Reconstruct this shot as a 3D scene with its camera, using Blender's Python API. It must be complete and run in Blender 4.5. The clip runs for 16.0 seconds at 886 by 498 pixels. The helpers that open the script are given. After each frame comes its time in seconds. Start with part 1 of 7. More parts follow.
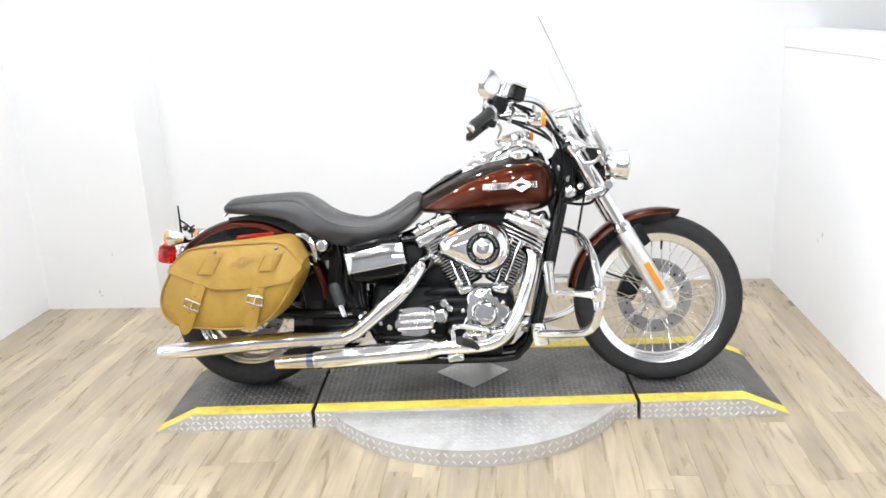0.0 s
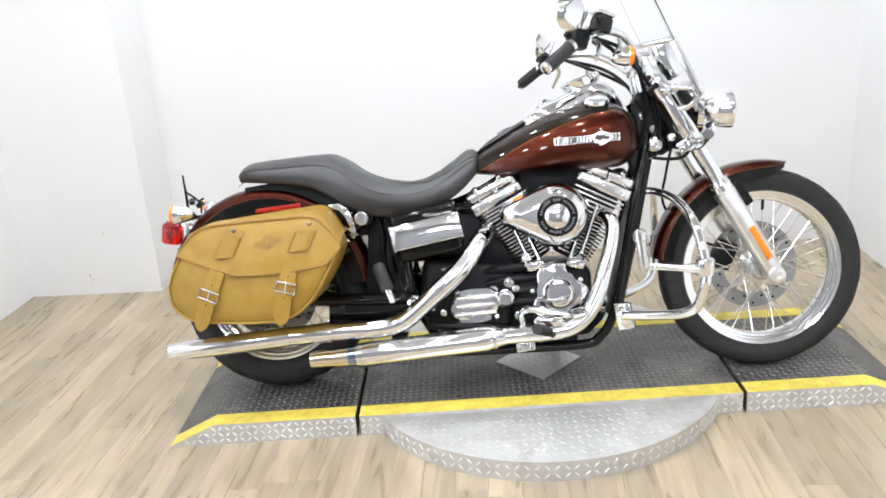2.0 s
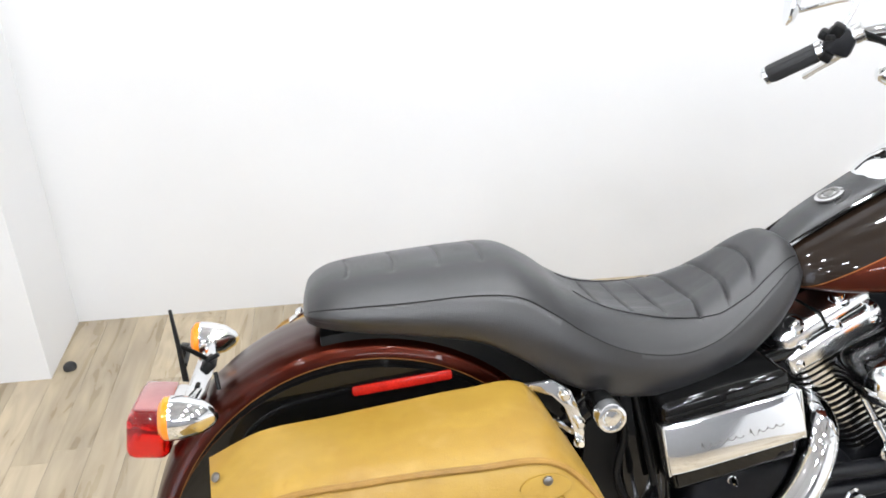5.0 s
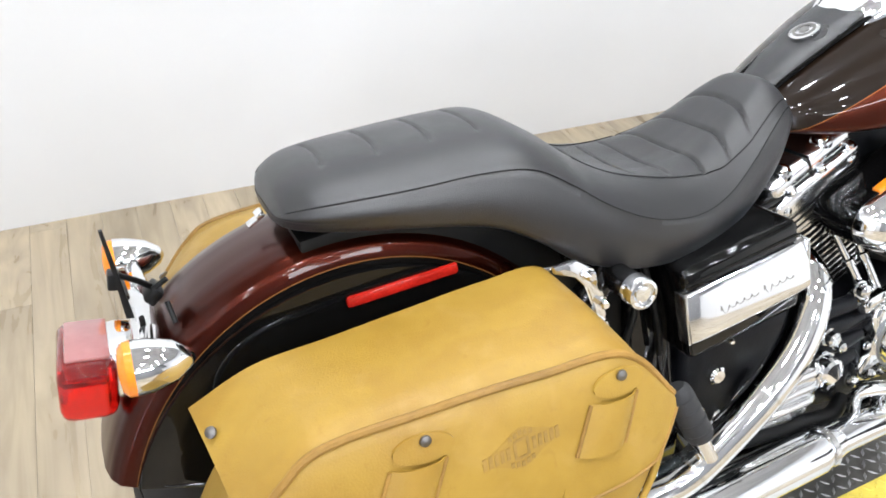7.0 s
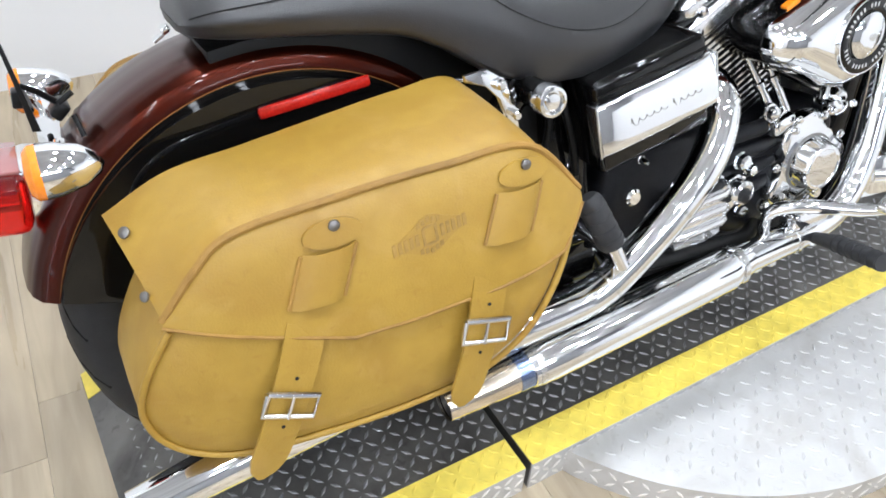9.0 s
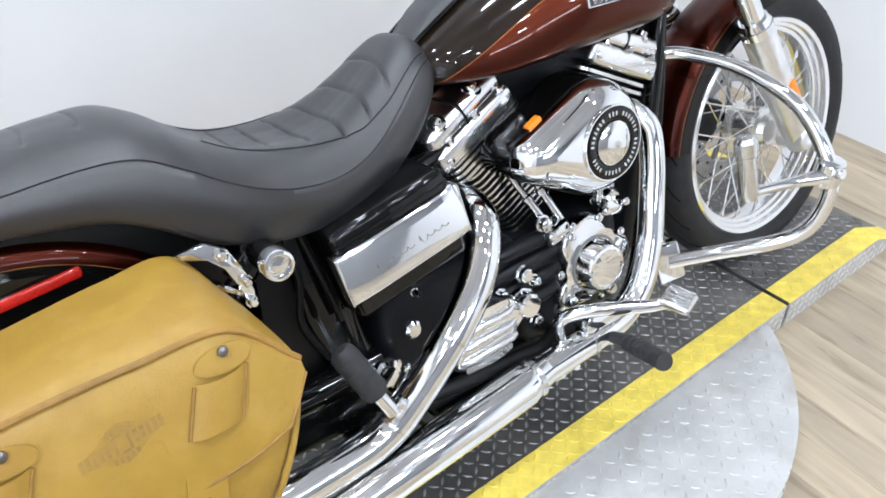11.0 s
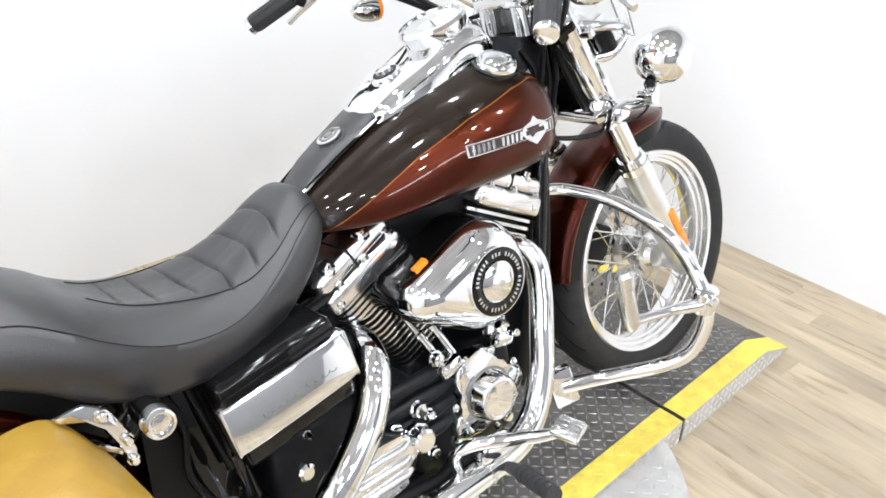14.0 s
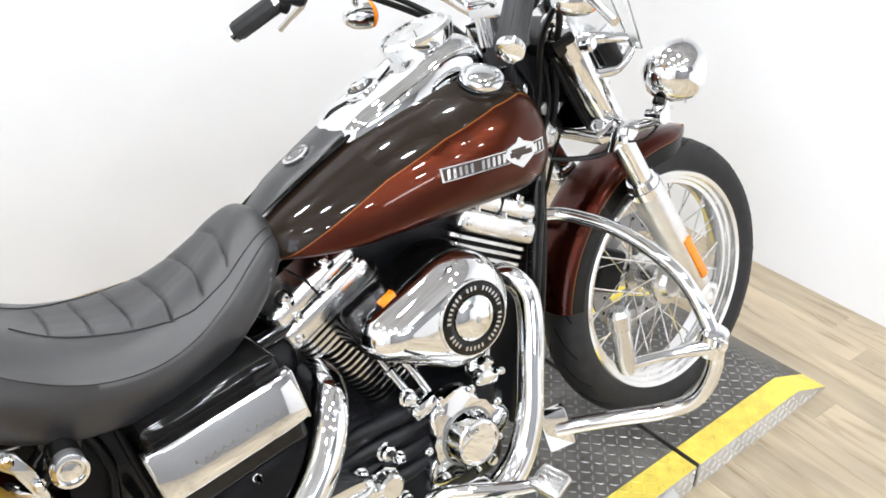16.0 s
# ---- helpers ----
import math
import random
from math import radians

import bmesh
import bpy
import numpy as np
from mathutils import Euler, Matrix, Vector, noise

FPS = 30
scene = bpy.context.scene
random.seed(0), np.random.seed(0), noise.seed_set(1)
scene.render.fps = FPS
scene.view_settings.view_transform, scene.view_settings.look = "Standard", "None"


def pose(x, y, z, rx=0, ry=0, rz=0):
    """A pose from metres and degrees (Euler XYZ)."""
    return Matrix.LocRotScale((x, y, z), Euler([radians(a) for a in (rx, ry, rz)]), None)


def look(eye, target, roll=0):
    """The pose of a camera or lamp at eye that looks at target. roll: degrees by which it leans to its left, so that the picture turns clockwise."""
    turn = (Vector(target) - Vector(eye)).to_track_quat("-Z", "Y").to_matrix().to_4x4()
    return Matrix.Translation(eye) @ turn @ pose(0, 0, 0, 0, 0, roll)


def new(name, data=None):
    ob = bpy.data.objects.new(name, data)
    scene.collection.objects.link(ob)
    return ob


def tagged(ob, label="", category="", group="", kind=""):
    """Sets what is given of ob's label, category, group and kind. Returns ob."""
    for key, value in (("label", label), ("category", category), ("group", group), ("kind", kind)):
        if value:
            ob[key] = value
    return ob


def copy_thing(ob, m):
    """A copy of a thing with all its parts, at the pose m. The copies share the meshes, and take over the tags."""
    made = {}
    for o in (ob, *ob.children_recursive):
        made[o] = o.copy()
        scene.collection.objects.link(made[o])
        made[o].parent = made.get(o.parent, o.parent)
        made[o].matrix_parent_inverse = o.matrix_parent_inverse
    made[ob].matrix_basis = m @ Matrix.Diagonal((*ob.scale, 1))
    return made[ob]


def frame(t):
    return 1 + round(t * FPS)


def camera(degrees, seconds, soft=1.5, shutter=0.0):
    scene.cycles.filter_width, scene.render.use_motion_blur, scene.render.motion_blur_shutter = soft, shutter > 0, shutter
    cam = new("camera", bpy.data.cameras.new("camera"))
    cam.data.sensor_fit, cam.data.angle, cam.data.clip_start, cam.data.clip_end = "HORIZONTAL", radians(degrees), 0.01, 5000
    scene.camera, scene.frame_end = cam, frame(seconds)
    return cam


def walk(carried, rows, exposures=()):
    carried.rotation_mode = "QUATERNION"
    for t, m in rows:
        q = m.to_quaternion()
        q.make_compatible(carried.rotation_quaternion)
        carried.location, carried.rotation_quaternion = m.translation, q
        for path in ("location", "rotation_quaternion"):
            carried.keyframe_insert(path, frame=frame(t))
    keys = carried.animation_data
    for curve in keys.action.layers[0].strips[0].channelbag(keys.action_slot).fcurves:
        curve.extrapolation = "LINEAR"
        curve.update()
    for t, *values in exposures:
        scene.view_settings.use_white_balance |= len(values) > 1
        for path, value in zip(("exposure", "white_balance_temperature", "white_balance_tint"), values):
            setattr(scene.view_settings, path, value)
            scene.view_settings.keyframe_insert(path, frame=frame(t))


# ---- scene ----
cam = camera(57.3, 16.0, soft=1.7)
PATH = [
    (0, (0.935, -2.962, 1.473), (0.847, -1.042, 0.919), -2.9),
    (0.5, (0.998, -2.938, 1.455), (0.865, -1.027, 0.881), -2.6),
    (1, (0.94, -2.865, 1.449), (0.751, -0.963, 0.861), -2.3),
    (1.5, (0.787, -2.706, 1.444), (0.832, -0.795, 0.858), -4.7),
    (2, (0.667, -2.47, 1.374), (0.611, -0.579, 0.726), -4.4),
    (2.5, (0.55, -2.171, 1.394), (0.426, -0.298, 0.703), -3.9),
    (3, (0.353, -1.913, 1.397), (0.47, -0.077, 0.612), -2.7),
    (3.5, (0.182, -1.671, 1.371), (0.301, 0.146, 0.544), -2.7),
    (4, (0.172, -1.361, 1.428), (0.093, 0.45, 0.581), -5.5),
    (4.2, (0.125, -1.271, 1.438), (0.114, 0.548, 0.606), -4.9),
    (6.3, (-0.153, -0.591, 1.356), (0.475, 0.918, 0.204), 1.8),
    (6.5, (-0.171, -0.615, 1.349), (0.475, 0.872, 0.179), 0.9),
    (7, (-0.252, -0.672, 1.324), (0.495, 0.755, 0.139), 2.4),
    (7.5, (-0.292, -0.709, 1.291), (0.514, 0.642, 0.057), 4.8),
    (8, (-0.316, -0.733, 1.252), (0.469, 0.551, -0.066), 5.1),
    (8.2, (-0.32, -0.742, 1.234), (0.459, 0.512, -0.115), 5.0),
    (10.3, (-0.032, -0.83, 1.286), (0.815, 0.436, -0.011), -0.1),
    (10.5, (-0.012, -0.835, 1.296), (0.871, 0.433, 0.027), -0.4),
    (11, (0.017, -0.85, 1.315), (0.993, 0.407, 0.104), -1.0),
    (11.5, (0.048, -0.857, 1.345), (1.145, 0.379, 0.218), 0.6),
    (12, (0.059, -0.87, 1.381), (1.213, 0.369, 0.316), 1.8),
    (12.5, (0.067, -0.888, 1.4), (1.246, 0.353, 0.366), 1.7),
    (13, (0.072, -0.894, 1.407), (1.262, 0.356, 0.396), 1.4),
    (13.5, (0.071, -0.896, 1.404), (1.256, 0.361, 0.396), 1.1),
    (14, (0.076, -0.894, 1.402), (1.259, 0.357, 0.384), 0.7),
    (14.5, (0.077, -0.893, 1.401), (1.26, 0.356, 0.379), 0.9),
    (15, (0.079, -0.894, 1.4), (1.259, 0.357, 0.38), 0.5),
    (15.5, (0.129, -0.883, 1.401), (1.292, 0.377, 0.371), -1.9),
    (16, (0.269, -0.893, 1.387), (1.335, 0.457, 0.367), -0.2),
]
walk(cam, [(t, look(eye, target, roll)) for t, eye, target, roll in PATH], exposures=((0.0, 0.06, 6390, 10), (1.0, 0.03, 6390, 10), (1.5, 0.0, 6400, 10), (2.5, -0.07, 6330, 10), (3.0, -0.11, 6370, 10), (3.5, -0.11, 6360, 10), (4.2, 0.0, 6350, 10), (6.5, 0.12, 6350, 10), (7.5, 0.1, 6200, 10), (8.2, 0.06, 6150, 10), (10.5, -0.18, 5860, 10), (11.0, -0.13, 5900, 10), (12.5, 0.02, 6230, 10), (14.5, 0.12, 6350, 10), (16.0, 0.1, 6400, 10)))
LAMP_W = 11.3
scene.view_settings.exposure = 0.0
# ------------------------------------------------------------------ light
world = bpy.data.worlds.new("studio_world")
scene.world = world
world.use_nodes = True
world.node_tree.nodes["Background"].inputs[0].default_value = (0.9, 0.95, 1.0, 1)
world.node_tree.nodes["Background"].inputs[1].default_value = 0.25
ROOM_TURN = -3.2          # the room stands a little askew to the plinth
CEILING = 2.9


# ------------------------------------------------------------------ materials
def mat(name, base, rough=0.5, metal=0.0, vary=0.12, scale=30.0, bump=0.0, bump_scale=200.0, coat=0.0, rough_vary=0.08,
        second=None, spec=0.5, transmission=0.0, ior=1.45):
    """A procedural material: base colour with two scales of variation, roughness variation and a fine relief."""
    m = bpy.data.materials.new(name)
    m.use_nodes = True
    nt = m.node_tree
    b = nt.nodes["Principled BSDF"]
    b.inputs["Metallic"].default_value = metal
    b.inputs["IOR"].default_value = ior
    b.inputs["Specular IOR Level"].default_value = spec
    b.inputs["Coat Weight"].default_value = coat
    b.inputs["Coat Roughness"].default_value = 0.02
    b.inputs["Transmission Weight"].default_value = transmission
    tc = nt.nodes.new("ShaderNodeTexCoord")
    n1 = nt.nodes.new("ShaderNodeTexNoise")
    n1.inputs["Scale"].default_value = scale
    n1.inputs["Detail"].default_value = 6
    n2 = nt.nodes.new("ShaderNodeTexNoise")
    n2.inputs["Scale"].default_value = scale * 0.13
    n2.inputs["Detail"].default_value = 3
    for n in (n1, n2):
        nt.links.new(tc.outputs["Object"], n.inputs["Vector"])
    add = nt.nodes.new("ShaderNodeMath")
    add.operation = "ADD"
    nt.links.new(n1.outputs["Fac"], add.inputs[0])
    nt.links.new(n2.outputs["Fac"], add.inputs[1])
    mr = nt.nodes.new("ShaderNodeMapRange")
    mr.inputs["From Min"].default_value, mr.inputs["From Max"].default_value = 0.7, 1.3
    nt.links.new(add.outputs[0], mr.inputs["Value"])
    mix = nt.nodes.new("ShaderNodeMix")
    mix.data_type = "RGBA"
    lo = [max(0.0, c * (1 - vary)) for c in base]
    hi = [min(1.0, c * (1 + vary)) for c in (second or base)]
    mix.inputs["A"].default_value, mix.inputs["B"].default_value = (*lo, 1), (*hi, 1)
    nt.links.new(mr.outputs["Result"], mix.inputs["Factor"])
    nt.links.new(mix.outputs["Result"], b.inputs["Base Color"])
    rr = nt.nodes.new("ShaderNodeMapRange")
    rr.inputs["From Min"].default_value, rr.inputs["From Max"].default_value = 0.3, 0.7
    rr.inputs["To Min"].default_value = max(0.0, rough * (1 - rough_vary * 3))
    rr.inputs["To Max"].default_value = min(1.0, rough * (1 + rough_vary * 3))
    nt.links.new(n2.outputs["Fac"], rr.inputs["Value"])
    nt.links.new(rr.outputs["Result"], b.inputs["Roughness"])
    if bump:
        n3 = nt.nodes.new("ShaderNodeTexNoise")
        n3.inputs["Scale"].default_value = bump_scale
        n3.inputs["Detail"].default_value = 4
        nt.links.new(tc.outputs["Object"], n3.inputs["Vector"])
        bp = nt.nodes.new("ShaderNodeBump")
        bp.inputs["Strength"].default_value = bump
        bp.inputs["Distance"].default_value = 0.002
        nt.links.new(n3.outputs["Fac"], bp.inputs["Height"])
        nt.links.new(bp.outputs["Normal"], b.inputs["Normal"])
    return m


def two_tone(name, dark, light, stripe, half=0.0007):
    """Gloss paint in two colours parted by a thin pinstripe; the mesh attribute 'panel' is the distance to the parting line in metres."""
    m = mat(name, dark, rough=0.28, spec=0.08, coat=0.45, vary=0.03, scale=40, rough_vary=0.02)
    nt = m.node_tree
    b = nt.nodes["Principled BSDF"]
    at = nt.nodes.new("ShaderNodeAttribute")
    at.attribute_name = "panel"
    flake = nt.nodes.new("ShaderNodeTexNoise")
    flake.inputs["Scale"].default_value = 2600
    tc = nt.nodes.new("ShaderNodeTexCoord")
    nt.links.new(tc.outputs["Object"], flake.inputs["Vector"])
    fl = nt.nodes.new("ShaderNodeMix")
    fl.data_type = "RGBA"
    fl.inputs["A"].default_value = (*[c * 0.94 for c in light], 1)
    fl.inputs["B"].default_value = (*[min(1, c * 1.06) for c in light], 1)
    nt.links.new(flake.outputs["Fac"], fl.inputs["Factor"])

    def step(edge):
        g = nt.nodes.new("ShaderNodeMapRange")
        g.inputs["From Min"].default_value, g.inputs["From Max"].default_value = edge - 0.0004, edge + 0.0004
        nt.links.new(at.outputs["Fac"], g.inputs["Value"])
        return g.outputs["Result"]

    old = b.inputs["Base Color"].links[0].from_socket
    m1 = nt.nodes.new("ShaderNodeMix")
    m1.data_type = "RGBA"
    nt.links.new(step(-half), m1.inputs["Factor"])
    nt.links.new(old, m1.inputs["A"])
    m1.inputs["B"].default_value = (*stripe, 1)
    m2 = nt.nodes.new("ShaderNodeMix")
    m2.data_type = "RGBA"
    nt.links.new(step(half), m2.inputs["Factor"])
    nt.links.new(m1.outputs["Result"], m2.inputs["A"])
    nt.links.new(fl.outputs["Result"], m2.inputs["B"])
    nt.links.new(m2.outputs["Result"], b.inputs["Base Color"])
    gl = nt.nodes.new("ShaderNodeMath")
    gl.operation = "MULTIPLY"
    gl.inputs[1].default_value = 0.85
    nt.links.new(m2.inputs["Factor"].links[0].from_socket, gl.inputs[0])
    nt.links.new(gl.outputs[0], b.inputs["Metallic"])
    return m


CHROME = mat("chrome", (0.86, 0.87, 0.88), rough=0.05, metal=1, vary=0.03, scale=14, rough_vary=0.25)
SATIN_CHROME = mat("satin_chrome", (0.86, 0.86, 0.86), rough=0.24, metal=1, vary=0.04, scale=25, rough_vary=0.15)
POLISHED = mat("polished_aluminium", (0.72, 0.72, 0.71), rough=0.22, metal=1, vary=0.05, scale=60, bump=0.03, bump_scale=300)
SATIN_ALU = mat("satin_aluminium", (0.84, 0.84, 0.83), rough=0.36, metal=1, vary=0.05, scale=60, bump=0.04, bump_scale=300)
BRUSHED = mat("satin_metal", (0.6, 0.6, 0.58), rough=0.34, metal=1, vary=0.1, scale=50)
BLUED = mat("heat_blued_chrome", (0.72, 0.62, 0.42), rough=0.14, metal=1, vary=0.25, scale=9, second=(0.75, 0.68, 0.6))
RIM_CHROME = mat("rim_chrome", (0.88, 0.88, 0.88), rough=0.17, metal=1, vary=0.03, scale=20, rough_vary=0.2)
STEEL = mat("spoke_steel", (0.8, 0.8, 0.8), rough=0.16, metal=1, vary=0.04)
BLACK_GLOSS = mat("black_gloss_paint", (0.003, 0.003, 0.003), rough=0.07, coat=0.15, vary=0.1, spec=0.35)
BLACK_SATIN = mat("black_wrinkle_paint", (0.006, 0.0063, 0.0078), rough=0.40, spec=0.28, vary=0.3, scale=80, bump=0.25, bump_scale=420)
BLACK_PLASTIC = mat("black_plastic", (0.004, 0.004, 0.004), rough=0.4, spec=0.28, vary=0.2)
FIN_BLACK = mat("fin_black", (0.005, 0.005, 0.005), rough=0.4, spec=0.3, vary=0.2)
RUBBER = mat("grey_rubber", (0.026, 0.026, 0.027), rough=0.65, vary=0.2, scale=60, bump=0.2)
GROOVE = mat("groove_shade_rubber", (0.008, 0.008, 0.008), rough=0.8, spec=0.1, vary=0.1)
TYRE = mat("tyre_rubber", (0.021, 0.021, 0.022), rough=0.6, spec=0.32, vary=0.25, scale=40, bump=0.2, bump_scale=300)
VINYL = mat("black_vinyl", (0.0095, 0.0093, 0.0105), rough=0.36, spec=1.0, vary=0.15, scale=60, bump=0.22, bump_scale=700, second=(0.0115, 0.0108, 0.0112))
# The blue sheen tint paints the cool daylight gleam into the vinyl's colour.
_v = VINYL.node_tree.nodes["Principled BSDF"]
_v.inputs["Sheen Weight"].default_value = 0.045
_v.inputs["Sheen Roughness"].default_value = 0.4
_v.inputs["Sheen Tint"].default_value = (0.78, 0.88, 1.0, 1)
STITCH = mat("dark_stitching", (0.006, 0.006, 0.006), rough=0.7)
LEATHER = mat("tan_leather", (0.335, 0.198, 0.027), rough=0.46, vary=0.05, scale=34, bump=0.22, bump_scale=420, second=(0.362, 0.222, 0.034))


def weather(m, dark, pale):
    """Lays uneven handling marks over a leather: broad darker rubs and faint pale scuffs."""
    nt = m.node_tree
    b = nt.nodes["Principled BSDF"]
    tc = nt.nodes.new("ShaderNodeTexCoord")
    src = b.inputs["Base Color"].links[0].from_socket
    for scale, detail, lo, hi, colour in ((7.0, 5, 0.50, 0.74, dark), (15.0, 8, 0.56, 0.78, pale), (60.0, 6, 0.60, 0.80, dark)):
        n = nt.nodes.new("ShaderNodeTexNoise")
        n.inputs["Scale"].default_value, n.inputs["Detail"].default_value, n.inputs["Distortion"].default_value = scale, detail, 0.8
        nt.links.new(tc.outputs["Object"], n.inputs["Vector"])
        r = nt.nodes.new("ShaderNodeMapRange")
        r.inputs["From Min"].default_value, r.inputs["From Max"].default_value, r.inputs["To Max"].default_value = lo, hi, 0.75
        nt.links.new(n.outputs["Fac"], r.inputs["Value"])
        x = nt.nodes.new("ShaderNodeMix")
        x.data_type = "RGBA"
        nt.links.new(r.outputs["Result"], x.inputs["Factor"])
        nt.links.new(src, x.inputs["A"])
        x.inputs["B"].default_value = (*colour, 1)
        src = x.outputs["Result"]
    nt.links.new(src, b.inputs["Base Color"])


weather(LEATHER, (0.285, 0.155, 0.022), (0.41, 0.255, 0.060))
LEATHER_EDGE = mat("leather_edge", (0.275, 0.150, 0.030), rough=0.6, vary=0.2, scale=60, bump=0.3)
LEATHER_RUB = mat("rubbed_leather", (0.305, 0.180, 0.029), rough=0.5, vary=0.12, scale=90, bump=0.2, bump_scale=420)
LEATHER_MARK = mat("embossed_leather", (0.27, 0.160, 0.036), rough=0.6, vary=0.25, scale=120, bump=0.3)
RIVET = mat("dark_rivet", (0.2, 0.19, 0.18), rough=0.35, metal=1)
RED_LENS = mat("red_lens", (0.78, 0.010, 0.006), rough=0.04, coat=0.5, vary=0.06, scale=60, transmission=0.92, ior=1.35)
CLEAR_LENS = mat("clear_red_lens", (0.36, 0.15, 0.145), rough=0.08, coat=0.5, vary=0.1, scale=60)
RED_REFLECTOR = mat("red_reflector", (0.42, 0.014, 0.008), rough=0.12, vary=0.3, scale=260)
AMBER = mat("amber_lens", (0.88, 0.25, 0.012), rough=0.15, coat=0.4, vary=0.15, scale=120)
LAMP_GLASS = mat("lamp_glass", (0.8, 0.82, 0.84), rough=0.1, metal=0.6, vary=0.1, scale=90)
DISC = mat("brake_disc", (0.31, 0.31, 0.31), rough=0.3, metal=1, vary=0.15, scale=40)
GREY_MARK = mat("silver_badge", (0.66, 0.66, 0.66), rough=0.16, metal=0.95, vary=0.08)
PEWTER = mat("pewter", (0.24, 0.235, 0.225), rough=0.4, metal=0.7, vary=0.15)
DIAL = mat("grey_dial", (0.38, 0.38, 0.37), rough=0.25, coat=0.5, vary=0.06)
BADGE_FIELD = mat("badge_field", (0.055, 0.040, 0.034), rough=0.3, metal=0.3)
PAINT = two_tone("two_tone_paint", (0.013, 0.0078, 0.0048), (0.069, 0.0128, 0.0052), (0.26, 0.088, 0.024))
FENDER_PAINT = two_tone("fender_paint", (0.004, 0.0034, 0.0030), (0.048, 0.0076, 0.0036), (0.30, 0.12, 0.035), half=0.0005)
FENDER_PAINT.node_tree.nodes["Principled BSDF"].inputs["Coat Weight"].default_value = 0.32
TREAD_DARK = mat("dark_tread_plate", (0.10, 0.10, 0.102), rough=0.38, metal=0.55, vary=0.35, scale=9, bump=0.2, rough_vary=0.15, second=(0.150, 0.143, 0.130))
TREAD_LUG = mat("worn_tread_lug", (0.27, 0.27, 0.27), rough=0.35, metal=0.7, vary=0.4, scale=25)
TREAD_SILVER = mat("bare_tread_plate", (0.58, 0.575, 0.56), rough=0.46, metal=0.6, vary=0.12, scale=7, bump=0.1, rough_vary=0.15)
weather(TREAD_DARK, (0.062, 0.056, 0.050), (0.185, 0.180, 0.170))
weather(TREAD_SILVER, (0.43, 0.41, 0.375), (0.66, 0.65, 0.63))
LUG_BRIGHT = mat("bright_worn_lug", (0.80, 0.785, 0.75), rough=0.32, metal=0.6, vary=0.12, scale=25)
YELLOW = mat("yellow_safety_paint", (0.76, 0.60, 0.10), rough=0.5, vary=0.20, scale=34, bump=0.15, bump_scale=90)
WALL = mat("white_wall_paint", (0.79, 0.79, 0.79), rough=0.75, vary=0.015, scale=3, bump=0.05, bump_scale=160)
WINDOW_BOARD = mat("dark_stained_wood", (0.06, 0.05, 0.045), rough=0.5, vary=0.3, scale=30, bump=0.2)
CEIL = mat("pale_ceiling_tile", (0.5, 0.5, 0.5), rough=0.8, vary=0.2, scale=3)
GREY_WALL = mat("grey_wall_paint", (0.24, 0.24, 0.25), rough=0.7, vary=0.05, scale=3, bump=0.05, bump_scale=160)
PAPER = mat("pale_paper", (0.75, 0.78, 0.78), rough=0.6)

GLASS = bpy.data.materials.new("clear_polycarbonate")
GLASS.use_nodes = True
_b = GLASS.node_tree.nodes["Principled BSDF"]
_b.inputs["Base Color"].default_value = (0.97, 0.98, 0.98, 1)
_b.inputs["Roughness"].default_value = 0.01
_b.inputs["Transmission Weight"].default_value = 1.0
_b.inputs["IOR"].default_value = 1.12


